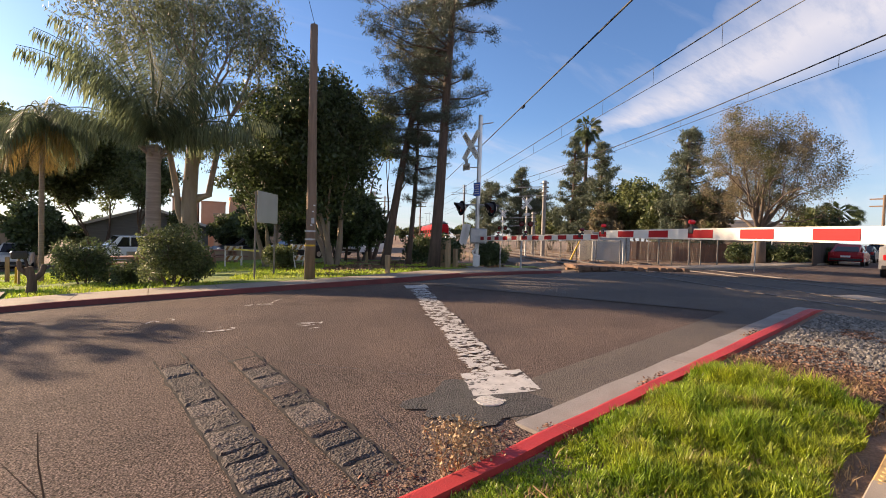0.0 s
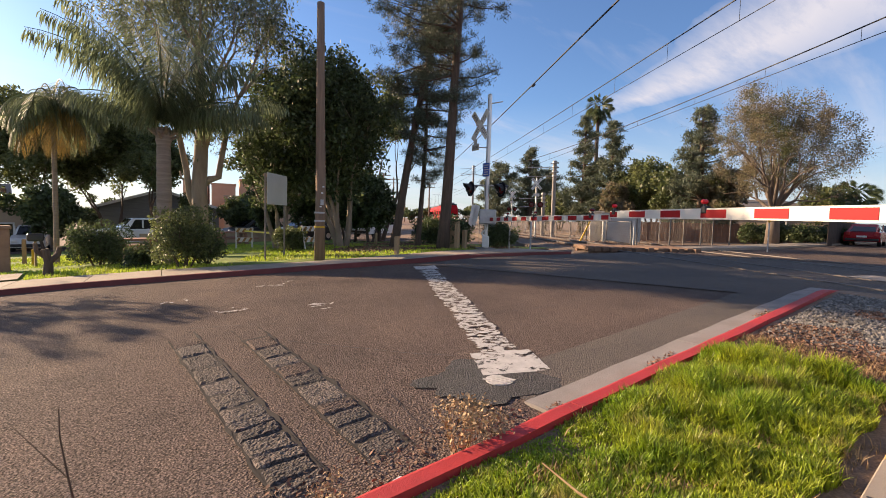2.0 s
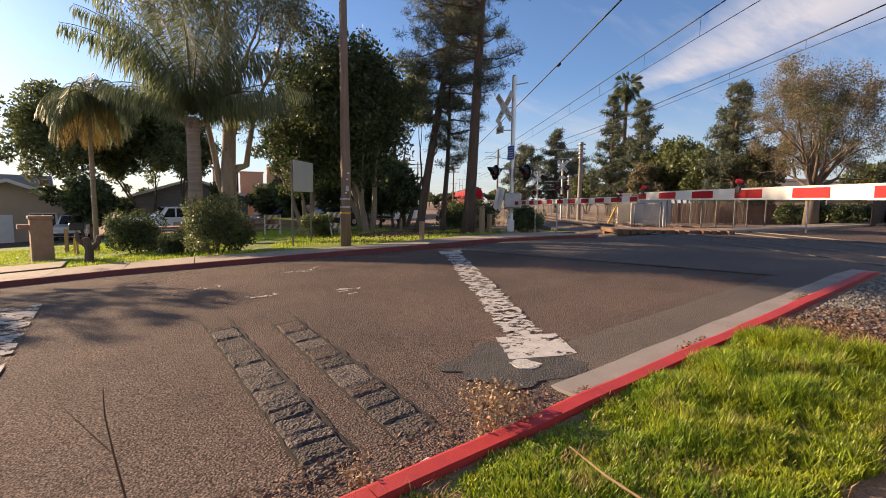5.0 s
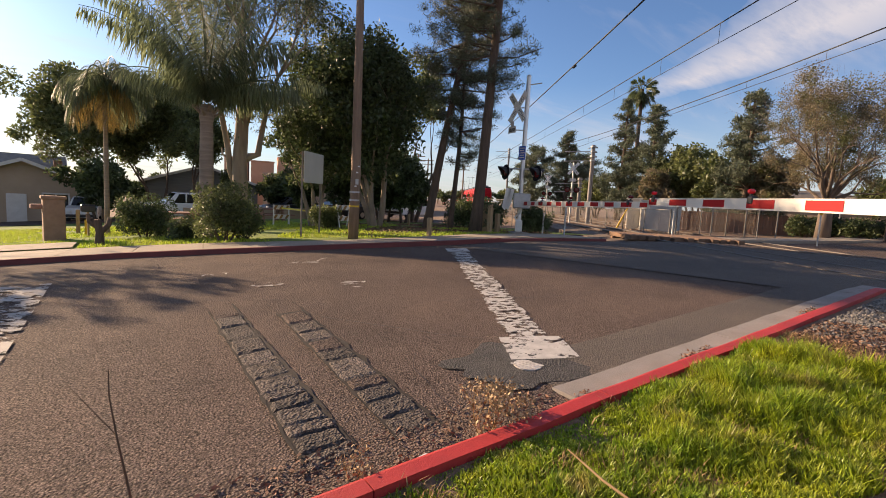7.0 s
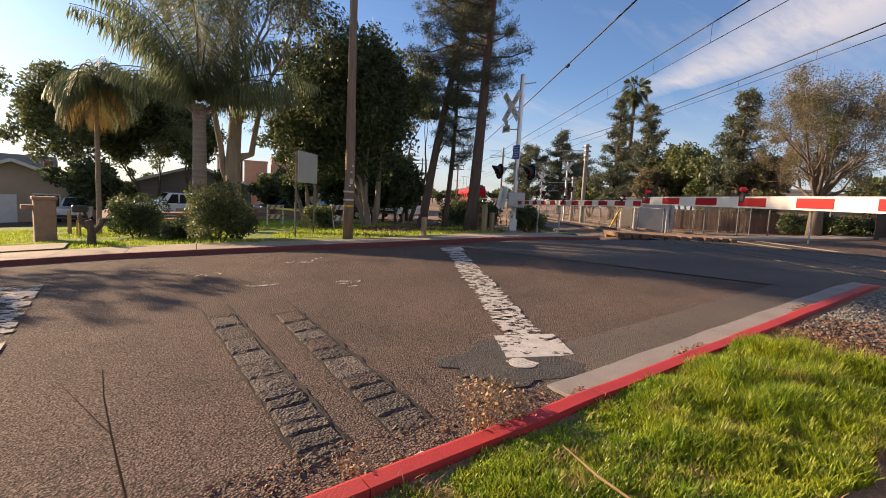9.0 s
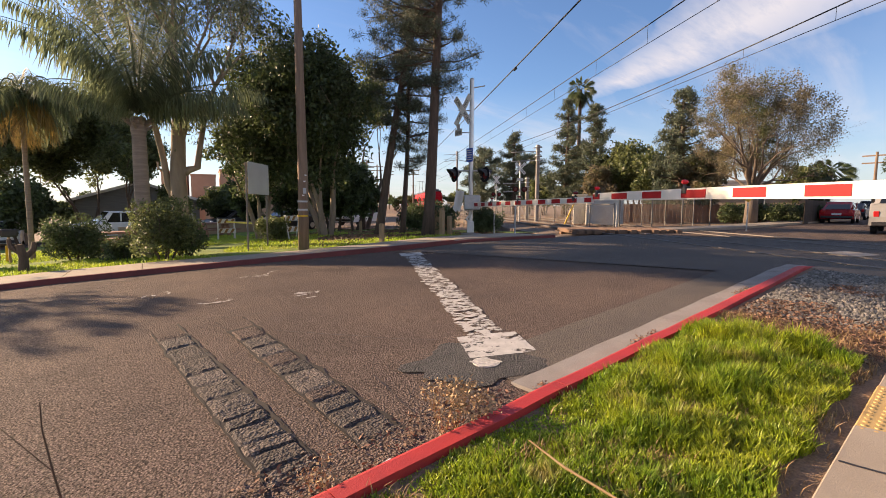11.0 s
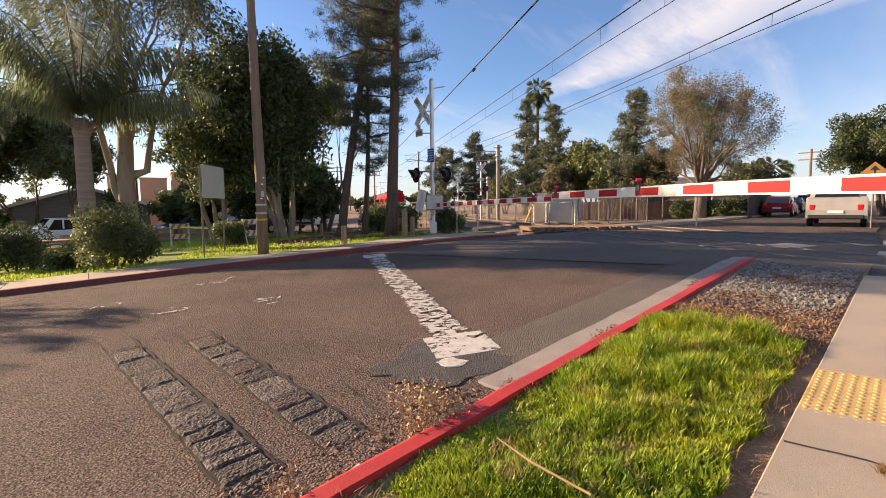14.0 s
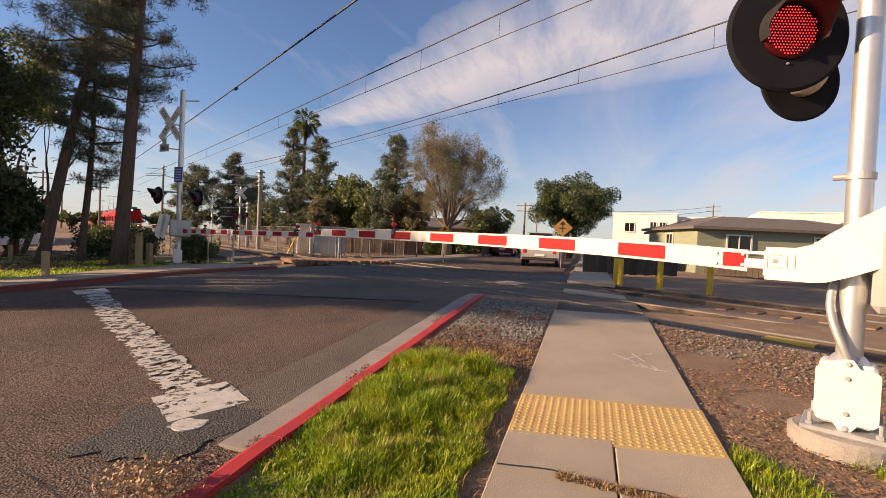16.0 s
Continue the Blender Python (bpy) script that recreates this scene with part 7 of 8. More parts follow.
def pantograph(train, x):
    p = Geo()
    for s in (-0.45, 0.45):
        p.tube([(x + 0.9, s, 3.6), (x - 0.35, s * 0.8, 5.1)], 0.035, 6)
        p.tube([(x - 0.35, s * 0.8, 5.1), (x + 0.25, s * 0.9, 6.62)], 0.03, 6)
    for dx in (0.1, 0.4):
        p.tube([(x + dx, -0.95, 6.52), (x + dx, -0.7, 6.65), (x + dx, 0.7, 6.65), (x + dx, 0.95, 6.52)], 0.025, 6)
    p.tube([(x - 0.35, -0.36, 5.1), (x - 0.35, 0.36, 5.1)], 0.025, 6)
    p.to("pantograph", BLACK, train, "folding black current collector")


def build_train(a_nose):
    x, y = track(a_nose, 9.2)
    train = thing("tram_train", "red articulated light rail train with dark windows and black roof", "train", (x, y, RAIL_Z), TRACK_AZ)
    off = 0.0
    for car_i in range(3):
        train_section(train, off + 0.6, off + 10.2, nose=True)
        bellows(train, off + 10.5)
        train_section(train, off + 10.85, off + 14.2)
        bellows(train, off + 14.5)
        train_section(train, off + 14.85, off + 24.4)
        for bx in (3.2, 12.5, 22.0):
            bogie(train, off + bx)
        pantograph(train, off + 6.6)
        for k in range(3):
            Geo().box(off + 3.0 + 7.2 * k, 0, 3.72, 2.4, 1.6, 0.3, 0, 0.05).to("roof_unit", TRAIN_GREY, train)
        off += 25.3
    # the leading face
    g = Geo()
    front = [(-0.06, -0.95, 1.45), (-0.06, 0.95, 1.45), (0.10, 1.02, 2.45), (0.42, 0.9, 3.12), (0.42, -0.9, 3.12), (0.10, -1.02, 2.45)]
    front = [(x_ - 0.02, y_, z_) for x_, y_, z_ in front]
    g.add(front + [(x_ + 0.06, y_, z_) for x_, y_, z_ in front], [tuple(range(6)), tuple(range(11, 5, -1))] + [(i, i + 6, (i + 1) % 6 + 6, (i + 1) % 6) for i in range(6)])
    g.to("windscreen", GLASS_DARK, train)
    for s in (-0.72, 0.72):
        Geo().tube([(-0.10, s, 1.02), (0.02, s, 1.02)], [0.09, 0.1], 12).to("headlight", HEADLIGHT, train, "lit white headlight")
    Geo().tube([(0.32, 0, 3.33), (0.5, 0, 3.33)], [0.08, 0.09], 12).to("headlight", HEADLIGHT, train, "lit white headlight")
    Geo().box(0.35, 0, 0.5, 0.7, 2.2, 0.5, 0, 0.08).to("apron", TRAIN_BLACK, train)


build_train(82.0)

# ---- buildings ----


def window(holder, m, w, h, name="window"):
    win = Geo().box(0, 0.0, 0, w, 0.05, h, 0, 0, m).to(name, GLASS_DARK, holder)
    for dx, dz, sx, sz in ((-w / 2, 0, 0.09, h + 0.1), (w / 2, 0, 0.09, h + 0.1), (0, h / 2, w + 0.1, 0.09), (0, -h / 2, w + 0.18, 0.11), (0, 0, 0.06, h)):
        Geo().box(dx, 0.035, dz, sx, 0.07, sz, 0, 0, m).to("window_frame", TRIM, win)
    return win


def house(label, az, dist, heading, w, d, h, rise, wall, roof, windows=(), porch=False, lift=0.0, door=None, chimney=False, hip=False):
    """A house: walls, pitched roof with eaves, gable ends, trim, openings."""
    x, y = polar(az, dist)
    hs = thing("house", label, "house", (x, y, ground_z(x, y) + lift), heading)
    Geo().box(0, 0, h / 2 - 0.3, w, d, h + 0.6).to("wall", wall, hs)
    e, t = 0.45, 0.16
    if hip:
        k = min(w, d) * 0.45
        base = [(-w / 2 - e, -d / 2 - e, h), (w / 2 + e, -d / 2 - e, h), (w / 2 + e, d / 2 + e, h), (-w / 2 - e, d / 2 + e, h)]
        ridge = [(-w / 2 + k, 0, h + rise), (w / 2 - k, 0, h + rise)]
        g = Geo().add(base + ridge + [(a, b, c - t) for a, b, c in base], [(0, 1, 5, 4), (1, 2, 5), (2, 3, 4, 5), (3, 0, 4), (0, 6, 7, 1), (1, 7, 8, 2), (2, 8, 9, 3), (3, 9, 6, 0), (9, 8, 7, 6)])
        g.to("roof", roof, hs)
    else:
        # ridge runs along y: gables face front and back
        g = Geo()
        for s in (-1, 1):
            q = [(0, -d / 2 - e, h + rise), (s * (w / 2 + e), -d / 2 - e, h - rise * e / (w / 2)), (s * (w / 2 + e), d / 2 + e, h - rise * e / (w / 2)), (0, d / 2 + e, h + rise)]
            g.add(q + [(a, b, c - t) for a, b, c in q], [(0, 1, 2, 3), (7, 6, 5, 4), (0, 4, 5, 1), (1, 5, 6, 2), (2, 6, 7, 3), (3, 7, 4, 0)])
        g.to("roof", roof, hs)
        for s in (-1, 1):
            Geo().prism([(-w / 2, h - 0.02), (w / 2, h - 0.02), (0, h + rise - 0.1)], 0.1, pose(0, s * (d / 2 - 0.05), 0)).to("gable", wall, hs)
            for k in (-1, 1):
                l = math.hypot(w / 2 + e, rise * (1 + e / (w / 2)))
                ang = math.degrees(math.atan2(rise, w / 2))
                mm = pose(k * (w / 2 + e) / 2, s * (d / 2 + e + 0.02), h + rise / 2 - rise * e / w - 0.06, 0, k * ang, 0)
                Geo().box(0, 0, 0, l, 0.05, 0.2, 0, 0, mm).to("barge_board", TRIM, hs)
    for face, px_, pz, ww, hh in windows:
        rot = {"f": 0, "b": 180, "l": 90, "r": -90}[face]
        half = d / 2 if face in "fb" else w / 2
        window(hs, pose(0, 0, 0, 0, 0, 180 + rot) @ pose(px_, half + 0.02, pz), ww, hh)
    if door:
        m = pose(0, 0, 0, 0, 0, 180) @ pose(door, d / 2 + 0.02, 1.0)
        dd = Geo().box(0, 0, 0, 0.95, 0.06, 2.05, 0, 0, m).to("door", TRIM, hs)
        Geo().box(0.36, 0.05, 0, 0.05, 0.06, 0.05, 0, 0, m).to("handle", GALV, dd)
    if porch:
        Geo().box(w * 0.2, -d / 2 - 0.9, h - 0.35, w * 0.5, 2.0, 0.16, 0, 0.02).to("porch_roof", roof, hs)
        for k in (-1, 1):
            Geo().box(w * 0.2 + k * w * 0.22, -d / 2 - 1.7, (h - 0.4) / 2, 0.16, 0.16, h - 0.4).to("porch_post", TRIM, hs)
    if chimney:
        Geo().box(w * 0.22, 0.5, h + rise * 0.8, 0.5, 0.5, 1.0, 0, 0.02).to("chimney", BRICK_TAN, hs)
    return hs


house("tan stucco bungalow with pale shingle gable roof", 97.0, 44, 6, 8.5, 9, 2.5, 1.7, STUCCO_TAN, SHINGLE_PALE, (("f", -1.6, 1.5, 1.3, 1.2), ("f", 2.2, 1.5, 1.0, 1.1)), door=0.3, chimney=True)
house("tan bungalow with long pale roof", 102.5, 47, 96, 9, 13, 2.9, 2.2, STUCCO_TAN, SHINGLE_PALE, (("r", 0, 1.5, 1.2, 1.1),))
house("dark grey cottage with white-edged porch roof", 82.2, 47, -9, 8.2, 6, 2.9, 1.35, STUCCO_GREY, SHINGLE, (("f", -2.2, 1.6, 1.1, 1.2),), porch=True, door=-0.2)
house("sage green house with low hipped roof", -17.0, 38, -76, 12, 7.5, 2.7, 0.9, STUCCO_GREEN, SHINGLE, (("f", -1.8, 1.7, 2.2, 1.2), ("f", 3.6, 1.75, 1.4, 1.0), ("r", 0, 1.7, 1.0, 1.2), ("b", 0, 1.7, 1.6, 1.2)), hip=True)
house("dark-roofed house with deep gable", -25.0, 44, 260, 8, 9, 2.6, 1.5, STUCCO_TAN, SHINGLE, (("f", 0, 1.6, 1.5, 1.1),))
house("small tan house with dark shingle roof", -11.5, 50, 280, 7, 7, 3.0, 1.3, STUCCO_TAN, SHINGLE, (("f", 1.0, 1.6, 1.2, 1.1),))
house("low house behind the far shrubs", 18.5, 58, 290, 12, 8, 2.6, 1.2, STUCCO_TAN, SHINGLE, (("f", -2, 1.5, 1.4, 1.1), ("f", 2.4, 1.5, 1.4, 1.1)), hip=True)


def flat_block(label, az, dist, heading, blocks, wall, windows):
    x, y = polar(az, dist)
    b = thing("apartment_building", label, "building", (x, y, ground_z(x, y)), heading)
    for cx, cy, w, d, h in blocks:
        wl = Geo().box(cx, cy, h / 2 - 0.2, w, d, h + 0.4).to("wall", wall, b)
        Geo().box(cx, cy, h + 0.06, w + 0.16, d + 0.16, 0.14, 0, 0.02).to("parapet", wall, wl)
    for wx, yy, wz, ww, hh in windows:
        window(b, pose(0, 0, 0, 0, 0, 180) @ pose(-wx, -yy + 0.02, wz), ww, hh)


flat_block("white two-storey flat-roofed apartment building", -14.0, 66, 260, ((-9, 0, 7, 10, 5.3), (-1.5, 1, 8, 10, 5.0), (8, 0.5, 11, 10, 5.7), (20, 1.5, 13, 10, 5.3)), STUCCO_WHITE, [(-10.6, -5, 3.7, 1.1, 1.1), (-8.0, -5, 3.9, 0.7, 1.0), (-7.0, -5, 3.9, 0.7, 1.0), (-9.6, -5, 1.4, 1.4, 1.2), (-1.5, -4, 3.0, 0.9, 1.0), (5.6, -4.5, 3.6, 1.0, 1.1), (9.6, -4.5, 3.6, 1.0, 1.1), (18, -3.5, 3.6, 1.2, 1.1)])
flat_block("orange stucco apartment block behind the trees", 75.4, 66, -14, ((-4.2, 0, 2.6, 6, 6.6), (-1.2, -0.6, 2.6, 6, 6.3), (3.6, 0, 6.0, 6, 7.0)), STUCCO_ORANGE, [(3.0, -3, 5.2, 1.2, 1.3), (5.2, -3, 5.2, 1.2, 1.3), (3.0, -3, 2.6, 1.2, 1.3), (-4.2, -3, 4.6, 0.7, 1.2)])
flat_block("long tan building glimpsed under the trees", 67.5, 60, -20, ((0, 0, 18, 6, 4.2),), STUCCO_TAN, [(-4, -3, 2.6, 1.2, 1.2), (0, -3, 2.6, 1.2, 1.2), (4, -3, 2.6, 1.2, 1.2)])

# ---- fences and trackside things ----


def chain_fence(label, a0, a1, p, h, gap=2.6, lift=0.0):
    """Galvanised posts, top rail, woven wire."""
    x, y = track(a0, p)
    L = a1 - a0
    f = thing("chain_link_fence", label, "fence", (x, y, ground_z(x, y) + lift), TRACK_AZ)
    for s in steps(0, L, gap):
        xx, yy = track(a0 + s, p)
        dz = ground_z(xx, yy) - ground_z(x, y)
        Geo().tube([(s, 0, dz - 0.1), (s, 0, dz + h + 0.05)], 0.03, 8).to("post", FENCE_STEEL, f)
    dz = ground_z(*track(a1, p)) - ground_z(x, y)
    Geo().tube([(0, 0, h), (L, 0, h + dz)], 0.02, 6).to("top_rail", FENCE_STEEL, f)
    Geo().add([(0, -0.004, 0.03), (L, -0.004, 0.03 + dz), (L, -0.004, h + dz), (0, -0.004, h), (0, 0.004, 0.03), (L, 0.004, 0.03 + dz), (L, 0.004, h + dz), (0, 0.004, h)], [(0, 1, 2, 3), (7, 6, 5, 4)]).to("wire_mesh", CHAINLINK, f)
    return f


chain_fence("grey chain-link fence between the tracks", 21.5, 72, 11.05, 1.25)
chain_fence("grey chain-link fence along the far side of the railway", 23.5, 90, 16.6, 1.7)
chain_fence("grey chain-link fence on the park side of the railway", 27.0, 90, 5.6, 1.6)


def cross_fence(label, az0, d0, az1, d1, h, material, plank=0.0):
    x0, y0 = polar(az0, d0)
    x1, y1 = polar(az1, d1)
    L = math.hypot(x1 - x0, y1 - y0)
    f = thing("fence", label, "fence", (x0, y0, ground_z(x0, y0)), math.degrees(math.atan2(y1 - y0, x1 - x0)))
    if plank:
        shared = None
        for s in steps(plank / 2, L - plank / 2, plank):
            if shared is None:
                ob = Geo().box(0, 0, h / 2, plank * 0.94, 0.03, h, 0, 0.004).to("plank", material, f)
                shared = ob.data
            else:
                ob = new("plank", shared)
                ob.parent = f
            ob.matrix_local = pose(s, 0, 0.02 * math.sin(s * 9))
        for z in (0.35, h - 0.3):
            Geo().box(L / 2, 0.04, z, L, 0.04, 0.09).to("rail", material, f)
    else:
        for s in steps(0, L, 2.4):
            Geo().tube([(s, 0, -0.1), (s, 0, h)], 0.04, 8).to("post", FENCE_STEEL, f)
        for z in (0.08, h):
            Geo().tube([(0, 0, z), (L, 0, z)], 0.022, 6).to("rail", FENCE_STEEL, f)
        Geo().add([(0, -0.004, 0.03), (L, -0.004, 0.03), (L, -0.004, h), (0, -0.004, h), (0, 0.004, 0.03), (L, 0.004, 0.03), (L, 0.004, h), (0, 0.004, h)], [(0, 1, 2, 3), (7, 6, 5, 4)]).to("wire_mesh", CHAINLINK, f)


cross_fence("chain-link fence with gate posts beside the far pavement", 29.2, 25.5, 20.2, 30.5, 1.6, GALV)
cross_fence("reddish wooden fence behind the tracks", 30.0, 36, 12.5, 44, 1.35, BRICK_WALL, 0.32)
cross_fence("dark wooden yard fence beside the far pavement", 0.4, 21.5, -9.5, 24.5, 1.05, DARK_FENCE, 0.2)
cross_fence("dark wooden yard fence along the far street", 12.3, 37, 8.8, 60, 1.5, DARK_FENCE, 0.45)
cross_fence("dark wooden fence in front of the green house", -12, 30, -30, 27, 1.0, DARK_FENCE, 0.28)


def cabinet(label, az, dist, w, d, h, material, rz):
    x, y = polar(az, dist)
    c = thing("signal_cabinet", label, "cabinet", (x, y, ground_z(x, y)), rz)
    Geo().box(0, 0, h / 2 - 0.1, w, d, h + 0.2, 0, 0.02).to("body", material, c)
    Geo().box(0, 0, h + 0.03, w + 0.14, d + 0.14, 0.07, 0, 0.015).to("roof", material, c)
    for s in (-1, 1):
        dd = Geo().box(s * w / 4, -d / 2 - 0.012, h / 2, w / 2 - 0.08, 0.02, h - 0.25, 0, 0.006).to("door", material, c)
        Geo().box(s * 0.08, -d / 2 - 0.04, h / 2, 0.03, 0.04, 0.16).to("handle", GALV, dd)


cabinet("tall cream equipment cabinet by the fence", 33.6, 30.5, 0.75, 0.7, 1.9, CABINET_CREAM, -55)
cabinet("grey steel signal cabinet with double doors", 30.9, 30.0, 2.1, 1.1, 1.75, CABINET_GREY, -55)
x, y = polar(35.4, 29)
tagged(Geo().tube([(x, y, ground_z(x, y)), (x + 0.4, y - 0.6, ground_z(x, y) + 1.7)], 0.05, 8).to("yellow_brace", YELLOW), "leaning yellow steel brace", "brace")


def bollard(az, dist, h):
    x, y = polar(az, dist)
    b = Geo().tube([(0, 0, -0.1), (0, 0, h - 0.05), (0, 0, h - 0.01), (0, 0, h)], [0.085, 0.085, 0.07, 0.03], 16).to("bollard", YELLOW, smooth=False)
    b.matrix_world = pose(x, y, ground_z(x, y))
    tagged(b, "yellow steel bollard beside the rails", "bollard", "yellow bollards")


for az, d in ((-3.3, 17.2), (-3.8, 16.2), (-7.9, 15.8), (-12.7, 16.2)):
    bollard(az, d, 0.85)


def diamond_sign(az, dist, z, size, material, label):
    x, y = polar(az, dist)
    s = thing("warning_sign", label, "road sign", (x, y, ground_z(x, y)), az - 90)
    Geo().tube([(0, 0.04, -0.1), (0, 0.04, z + size * 0.5)], 0.03, 8).to("post", FENCE_STEEL if material is SIGN_SHADED else GALV, s)
    m = pose(0, 0, z, 0, 45, 0)
    pl = Geo().box(0, 0, 0, size, 0.008, size, 0, 0, m).to("plate", material, s)
    g = Geo()
    c = size * 0.22
    g.box(0, -0.007, z, size * 0.09, 0.003, size * 0.7).prism([(-c, 0), (c, 0), (0, c * 1.3)], 0.003, pose(0, -0.007, z + size * 0.22))
    g.box(0, -0.0075, z - size * 0.05, size * 0.5, 0.003, size * 0.09)
    g.to("symbol", BLACK, pl)


diamond_sign(16.9, 24.5, 1.60, 0.50, SIGN_YELLOW, "yellow diamond warning sign on a slim post")
diamond_sign(2.9, 24.8, 2.08, 0.68, SIGN_SHADED, "yellow diamond warning sign on a post, coloured as in tree shade")

# ---- grass, stones, litter ----


def blades(name, label, n, area, h_range, material, keep=None, wide=0.006, tufts=0, lift=0.0, bend=0.5, height=None):
    """Grass as loose bent blades, thicker in tufts."""
    x0, x1, y0, y1 = area
    if tufts:
        c = np.stack([RNG.uniform(x0, x1, tufts), RNG.uniform(y0, y1, tufts)], 1)
        k = RNG.integers(0, tufts, n)
        xy = c[k] + RNG.normal(size=(n, 2)) * 0.055
    else:
        xy = np.stack([RNG.uniform(x0, x1, n), RNG.uniform(y0, y1, n)], 1)
    inside = (xy[:, 0] > x0) & (xy[:, 0] < x1) & (xy[:, 1] > y0) & (xy[:, 1] < y1)
    if keep is not None:
        inside &= np.array([keep(a, b) for a, b in xy])
    xy = xy[inside]
    n = len(xy)
    z = np.array([ground_z(a, b) for a, b in xy]) + lift
    h = RNG.uniform(*h_range, n)
    if height is not None:
        h *= np.array([height(a, b) for a, b in xy])
    a = RNG.uniform(0, 2 * np.pi, n)
    d = np.stack([np.cos(a), np.sin(a), np.zeros(n)], 1)
    s = np.stack([-np.sin(a), np.cos(a), np.zeros(n)], 1) * (wide * RNG.uniform(0.6, 1.3, n))[:, None]
    p = np.concatenate([xy, z[:, None]], 1)
    b = RNG.uniform(0.1, bend, n)[:, None] * h[:, None]
    up = np.array([0, 0, 1.0])
    mid = p + up * h[:, None] * 0.6 + d * b * 0.35
    tip = p + up * h[:, None] * 0.95 + d * b
    low = np.stack([p - s, p + s, mid + s * 0.8, mid - s * 0.8], 1).reshape(-1, 3)
    top = np.stack([mid - s * 0.8, mid + s * 0.8, tip + s * 0.06, tip - s * 0.06], 1).reshape(-1, 3)
    return tagged(soup(name, np.concatenate([low, top]), 4, material), label, "grass", kind="stuff")


def grass_here(x, y):
    """The grass ends raggedly where stones and bare soil begin."""
    e = 5.05 + 0.35 * noise.noise((y * 2.2, 0, 1)) + 0.2 * (y - 1.1)
    bare = noise.noise((x * 1.9, y * 1.9, 8)) > 0.6 and y < 1.5
    return x < e and not (y < 0.62 + 0.08 * noise.noise((x * 3, 0, 6))) and not bare


def lush(x, y):
    k = 0.55 + 0.75 * max(0.0, min(1.0, (x - 2.3) / 1.6)) * max(0.0, min(1.0, (y - 0.5) / 0.7))
    k *= 1.0 - 0.5 * max(0.0, min(1.0, (y - 1.5) / 0.4))
    return k * max(0.25, 0.95 + 0.8 * noise.noise((x * 2.6, y * 2.6, 2)) + 0.5 * noise.noise((x * 8, y * 8, 4)))


blades("verge_grass", "bright green tufty grass on the kerbside verge", 175000, (-3.0, 5.7, 0.50, 1.95), (0.06, 0.16), GRASS, grass_here, 0.0055, 4200, TOP - 0.06, 0.75, lush)
blades("verge_thatch", "dry straw-coloured blades in the verge grass", 16000, (-3.0, 5.9, 0.50, 1.95), (0.03, 0.10), STRAW, lambda x, y: noise.noise((x * 1.6, y * 1.6, 11)) > -0.05, 0.004, 500, TOP - 0.06, 1.2)
blades("pavement_grass", "rough grass at the foot of the signal mast", 16000, (1.4, 4.0, -2.6, -1.08), (0.04, 0.12), GRASS, lambda x, y: noise.noise((x * 1.4, y * 1.4, 21)) > -0.1, 0.0045, 500, TOP - 0.06, 0.8)
blades("joint_weeds", "dry weeds growing out of the pavement crack", 9000, (2.78, 3.16, -1.06, 0.06), (0.015, 0.05), STRAW, lambda x, y: abs(x - (3.05 - 0.10 * abs(y - 0.1))) < 0.04 + 0.05 * noise.noise((y * 5, 0, 3)) + 0.03 * max(0.0, -0.5 - y), 0.004, 0, TOP - 0.01, 1.4)
blades("lawn_grass", "short bright lawn grass in the park", 70000, (-6.0, 13.0, 12.3, 27.0), (0.04, 0.12), GRASS_FAR, lambda x, y: y > interp(x, FAR_BACK) + 0.1 and noise.noise((x * 0.35, y * 0.35, 5)) > (-0.25 if x < 7.5 else 0.12) and not (x < -0.9 and y < 17.4), 0.012, 0, TOP - 0.04, 0.8)


def scatter_stones(name, label, n, inside, area, size, lift, material):
    """Broken stones, each an uneven eight-sided lump."""
    x0, x1, y0, y1 = area
    base = np.array([(1, 0, 0), (0, 1, 0), (-1, 0, 0), (0, -1, 0), (0, 0, 1), (0, 0, -1)], float)
    tri = [(0, 1, 4), (1, 2, 4), (2, 3, 4), (3, 0, 4), (1, 0, 5), (2, 1, 5), (3, 2, 5), (0, 3, 5)]
    verts, faces = [], []
    k = 0
    while k < n:
        x, y = RNG.uniform(x0, x1), RNG.uniform(y0, y1)
        if not inside(x, y):
            n -= 0.25
            continue
        s = RNG.uniform(*size)
        q = base * RNG.uniform(0.6, 1.25, (6, 3)) * s * np.array([1, 1, 0.7])
        a = RNG.uniform(0, 6.28)
        c, sn = math.cos(a), math.sin(a)
        z = ground_z(x, y) + lift + RNG.uniform(0, 0.5) * s
        i = len(verts)
        verts += [(x + v[0] * c - v[1] * sn, y + v[0] * sn + v[1] * c, z + v[2]) for v in q]
        faces += [tuple(i + t for t in f) for f in tri]
        k += 1
    return tagged(Geo().add(verts, faces).to(name, material), label, "stones", kind="stuff")


def stone_zone(x, y):
    return x > 6.0 + 0.5 * noise.noise((y * 1.5, 0, 3)) and x < 9.0 + 0.2 * y


scatter_stones("gravel", "grey crushed stone between kerb and pavement", 8200, stone_zone, (5.2, 9.9, 0.52, 1.86), (0.014, 0.034), TOP - 0.05, STONE)
scatter_stones("gravel", "scattered grey stones beside the rails", 4200, lambda x, y: x * TS - y * TC > 6.2 + 0.5 * noise.noise((y, x, 2)) and x * TS - y * TC < 7.75, (3.0, 9.2, -7.0, -1.12), (0.012, 0.032), TOP - 0.05, STONE)


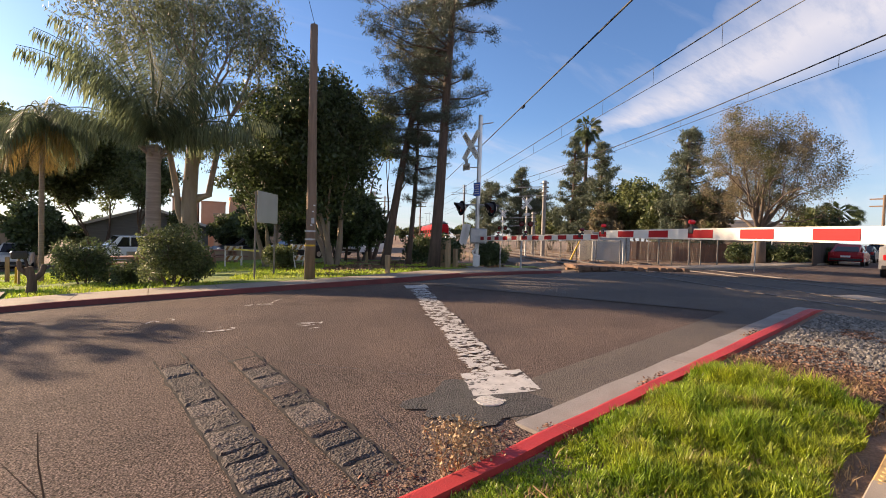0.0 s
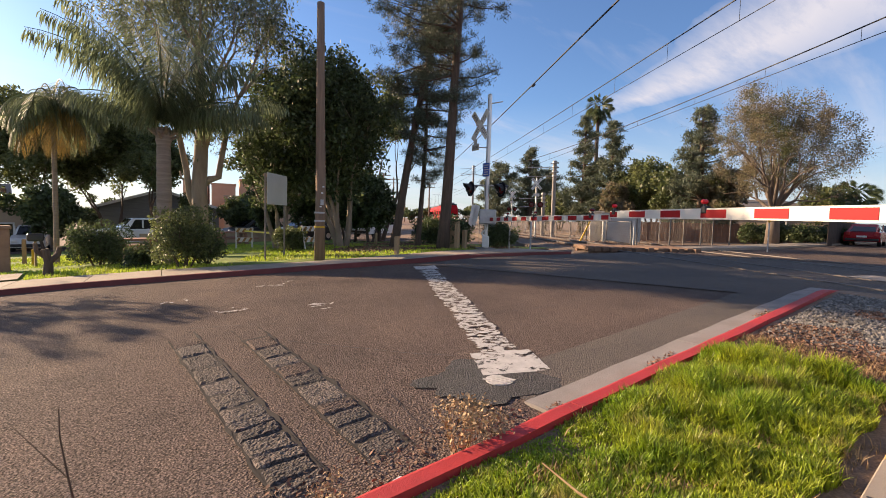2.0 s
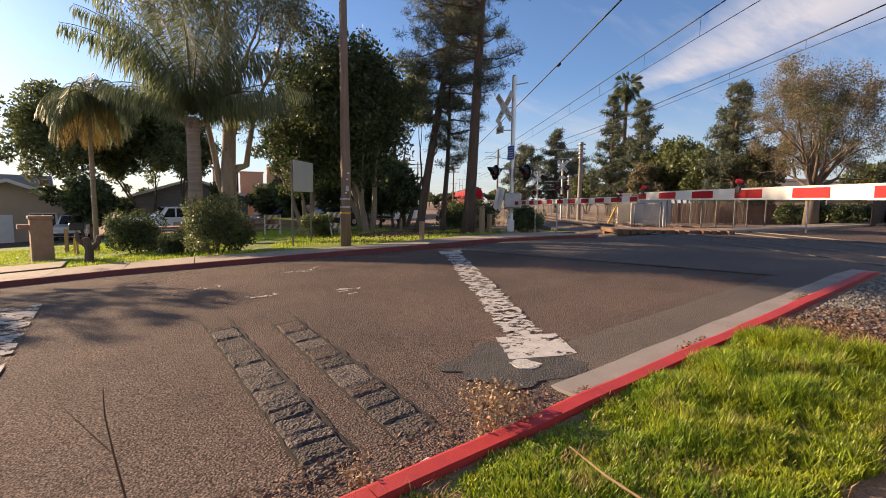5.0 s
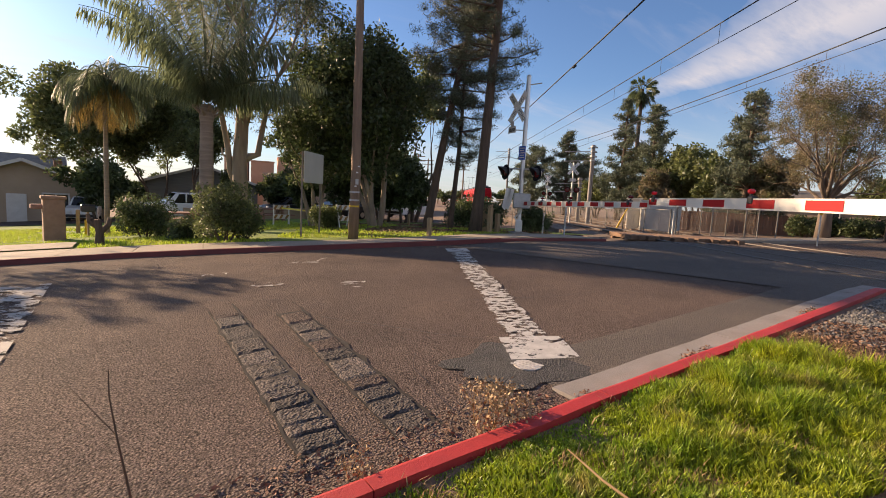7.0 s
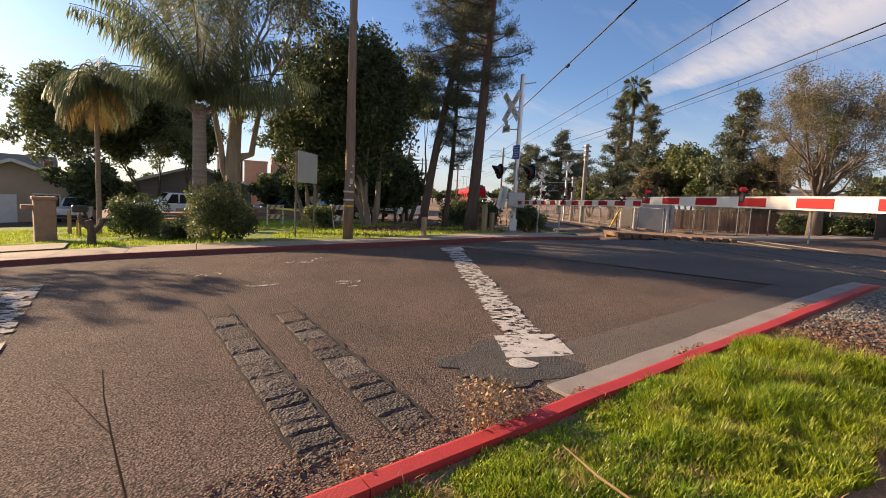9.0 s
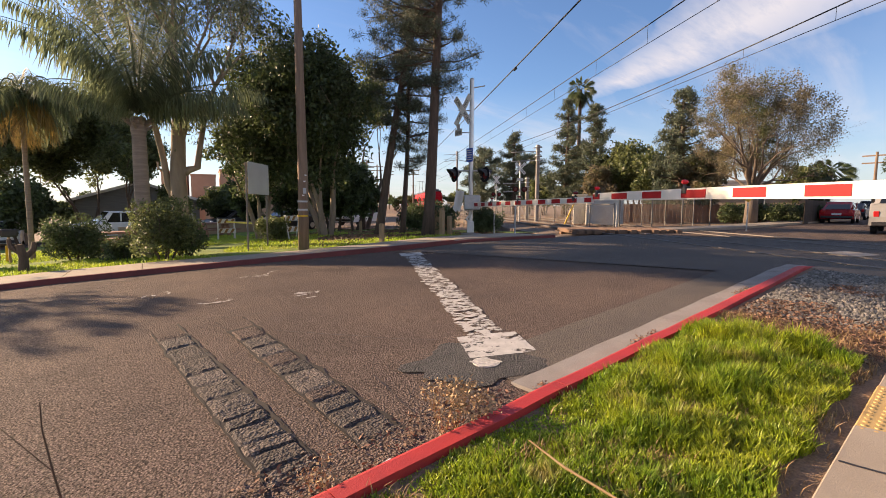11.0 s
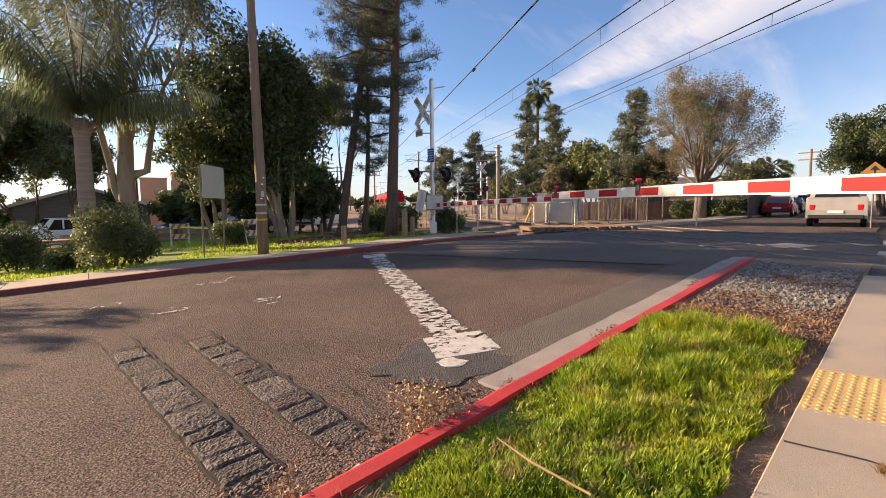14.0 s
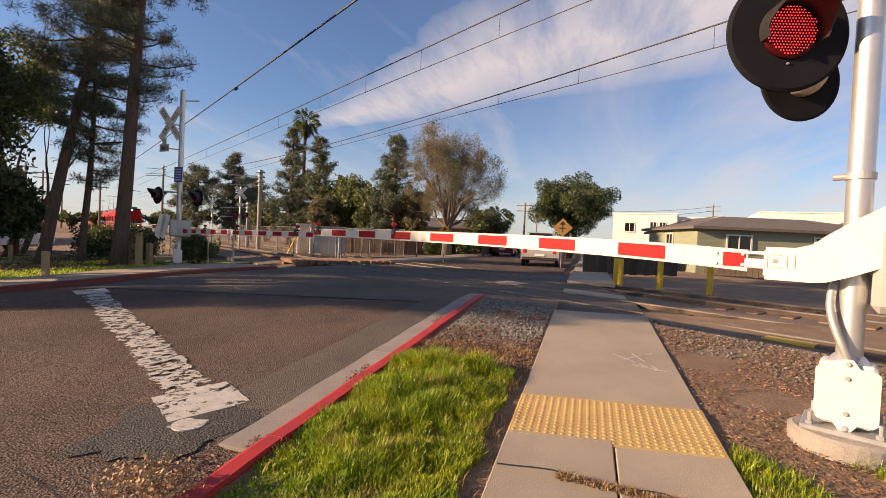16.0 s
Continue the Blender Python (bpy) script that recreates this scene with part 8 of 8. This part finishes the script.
def litter(name, label, n, area, inside, size, lift, material):
    x0, x1, y0, y1 = area
    xy = np.stack([RNG.uniform(x0, x1, n), RNG.uniform(y0, y1, n)], 1)
    xy = xy[np.array([inside(a, b) for a, b in xy])]
    z = np.array([ground_z(a, b) for a, b in xy]) + lift + RNG.uniform(0, 0.012, len(xy))
    return tagged(soup(name, leaf_quads(np.concatenate([xy, z[:, None]], 1), size, flat=0.75, long=2.2), 4, material), label, "litter", kind="stuff")


litter("leaf_litter", "brown dry leaves and chips on the verge", 17000, (4.9, 8.2, 0.5, 1.88), lambda x, y: 5.0 < x < 6.6 + 0.6 * noise.noise((y * 2, x, 5)) or noise.noise((x * 2, y * 2, 7)) > 0.25, 0.032, TOP - 0.035, LITTER)
litter("leaf_litter", "brown chips and leaves beside the pavement", 42000, (2.6, 8.6, -6.0, -1.09), lambda x, y: noise.noise((x * 0.9, y * 0.9, 3)) > -0.25 and x * TS - y * TC < 7.4, 0.027, TOP - 0.035, LITTER)
litter("leaf_litter", "dry leaves gathered in the gutter", 1500, (2.8, 9.2, 2.12, 2.27), lambda x, y: noise.noise((x * 1.7, y * 6, 9)) > 0.02 + 2.0 * (y - 2.14), 0.035, 0.03, LITTER)
litter("leaf_litter", "dry stalks and leaves in the broken gutter", 600, (0.2, 2.8, 2.12, 2.60), lambda x, y: noise.noise((x * 2.0, y * 2, 4)) > -0.2, 0.04, 0.015, LITTER)
litter("leaf_litter", "fallen leaves under the park trees", 11000, (6.5, 14.5, 13.0, 22.0), lambda x, y: y > interp(x, FAR_BACK) + 0.1, 0.09, TOP - 0.02, LITTER)


def dry_weed(x, y, h, n, seed):
    """A dried seed-headed weed standing in the gutter."""
    w = thing("dry_weed", "dried brown weed with seed heads growing in the gutter", "weed", (x, y, ground_z(x, y)))
    rng = random.Random(seed)
    g, tips = Geo(), []
    for k in range(n):
        a = rng.uniform(0, 6.28)
        grow(g, (0.04 * math.cos(a), 0.04 * math.sin(a), 0), (math.cos(a) * 0.5, math.sin(a) * 0.5, 1), h * 0.42, 0.0035, 2, tips, rng, 0.6, 0.2, 0.2, 0.7, 2, 4)
    tagged(g.to("stalks", STRAW, w), kind="stuff")
    pts = np.repeat(np.array([tuple(p) for p, d in tips]), 7, 0)
    tagged(soup("seed_head", leaf_quads(pts + RNG.normal(size=pts.shape) * 0.024, 0.026, long=1.5), 4, CARDBOARD, w), kind="stuff")


dry_weed(1.93, 2.22, 0.36, 13, 1)
dry_weed(2.12, 2.17, 0.22, 5, 2)
dry_weed(1.05, 2.25, 0.16, 4, 3)
tw = Geo()
tw.tube([(0.065, 2.25, 0.0), (0.026, 2.25, 0.29), (0.008, 2.25, 0.40), (-0.02, 2.25, 0.58), (-0.042, 2.25, 0.75), (-0.043, 2.25, 0.86)], [0.006, 0.005, 0.005, 0.004, 0.003, 0.002], 5)
tw.tube([(-0.02, 2.25, 0.58), (-0.18, 2.32, 0.80)], [0.0025, 0.001], 4)
tagged(tw.to("bare_twig", BARK), "single bare twig rising from the gutter", "twig")
tw = Geo()
tw.tube([(1.94, 1.56, 0.330), (1.88, 1.29, 0.320), (1.84, 0.95, 0.320)], [0.004, 0.007, 0.006], 6)
tagged(tw.to("dry_stick", STRAW), "pale dry stick lying in the grass", "stick")
scrap = Geo().box(1.42, 2.16, ground_z(1.42, 2.16) + 0.03, 0.12, 0.06, 0.03, 15, 0.008)
tagged(scrap.to("paper_scrap", PLATE), "crumpled white paper scrap against the kerb", "litter")
chalk = Geo()
for q in (((6.2, -0.62), (5.6, -0.86)), ((6.1, -0.40), (5.55, -0.88)), ((6.3, -0.86), (5.9, -0.5)), ((5.75, -0.55), (5.6, -0.95))):
    (x0, y0), (x1, y1) = q
    l = math.hypot(x1 - x0, y1 - y0)
    nx, ny = -(y1 - y0) / l * 0.012, (x1 - x0) / l * 0.012
    chalk.add([(a, b, ground_z(a, b) + TOP - 0.016) for a, b in ((x0 + nx, y0 + ny), (x0 - nx, y0 - ny), (x1 - nx, y1 - ny), (x1 + nx, y1 + ny))], [(0, 1, 2, 3)])
tagged(chalk.to("chalk_mark", PAINT_SPRAY), "faint white scratched lines on the pavement", "marking", kind="structure")
g = Geo()
pts = [(x + 0.03 * noise.noise((y * 4, 0, 2)), y) for x, y in along(crack_line, 0.06)]
tagged(strip("pavement_crack", pts, [(x + 0.018, y) for x, y in pts], TOP + 0.003, BLACK), "dark crack across the pavement slabs", "crack", kind="structure")
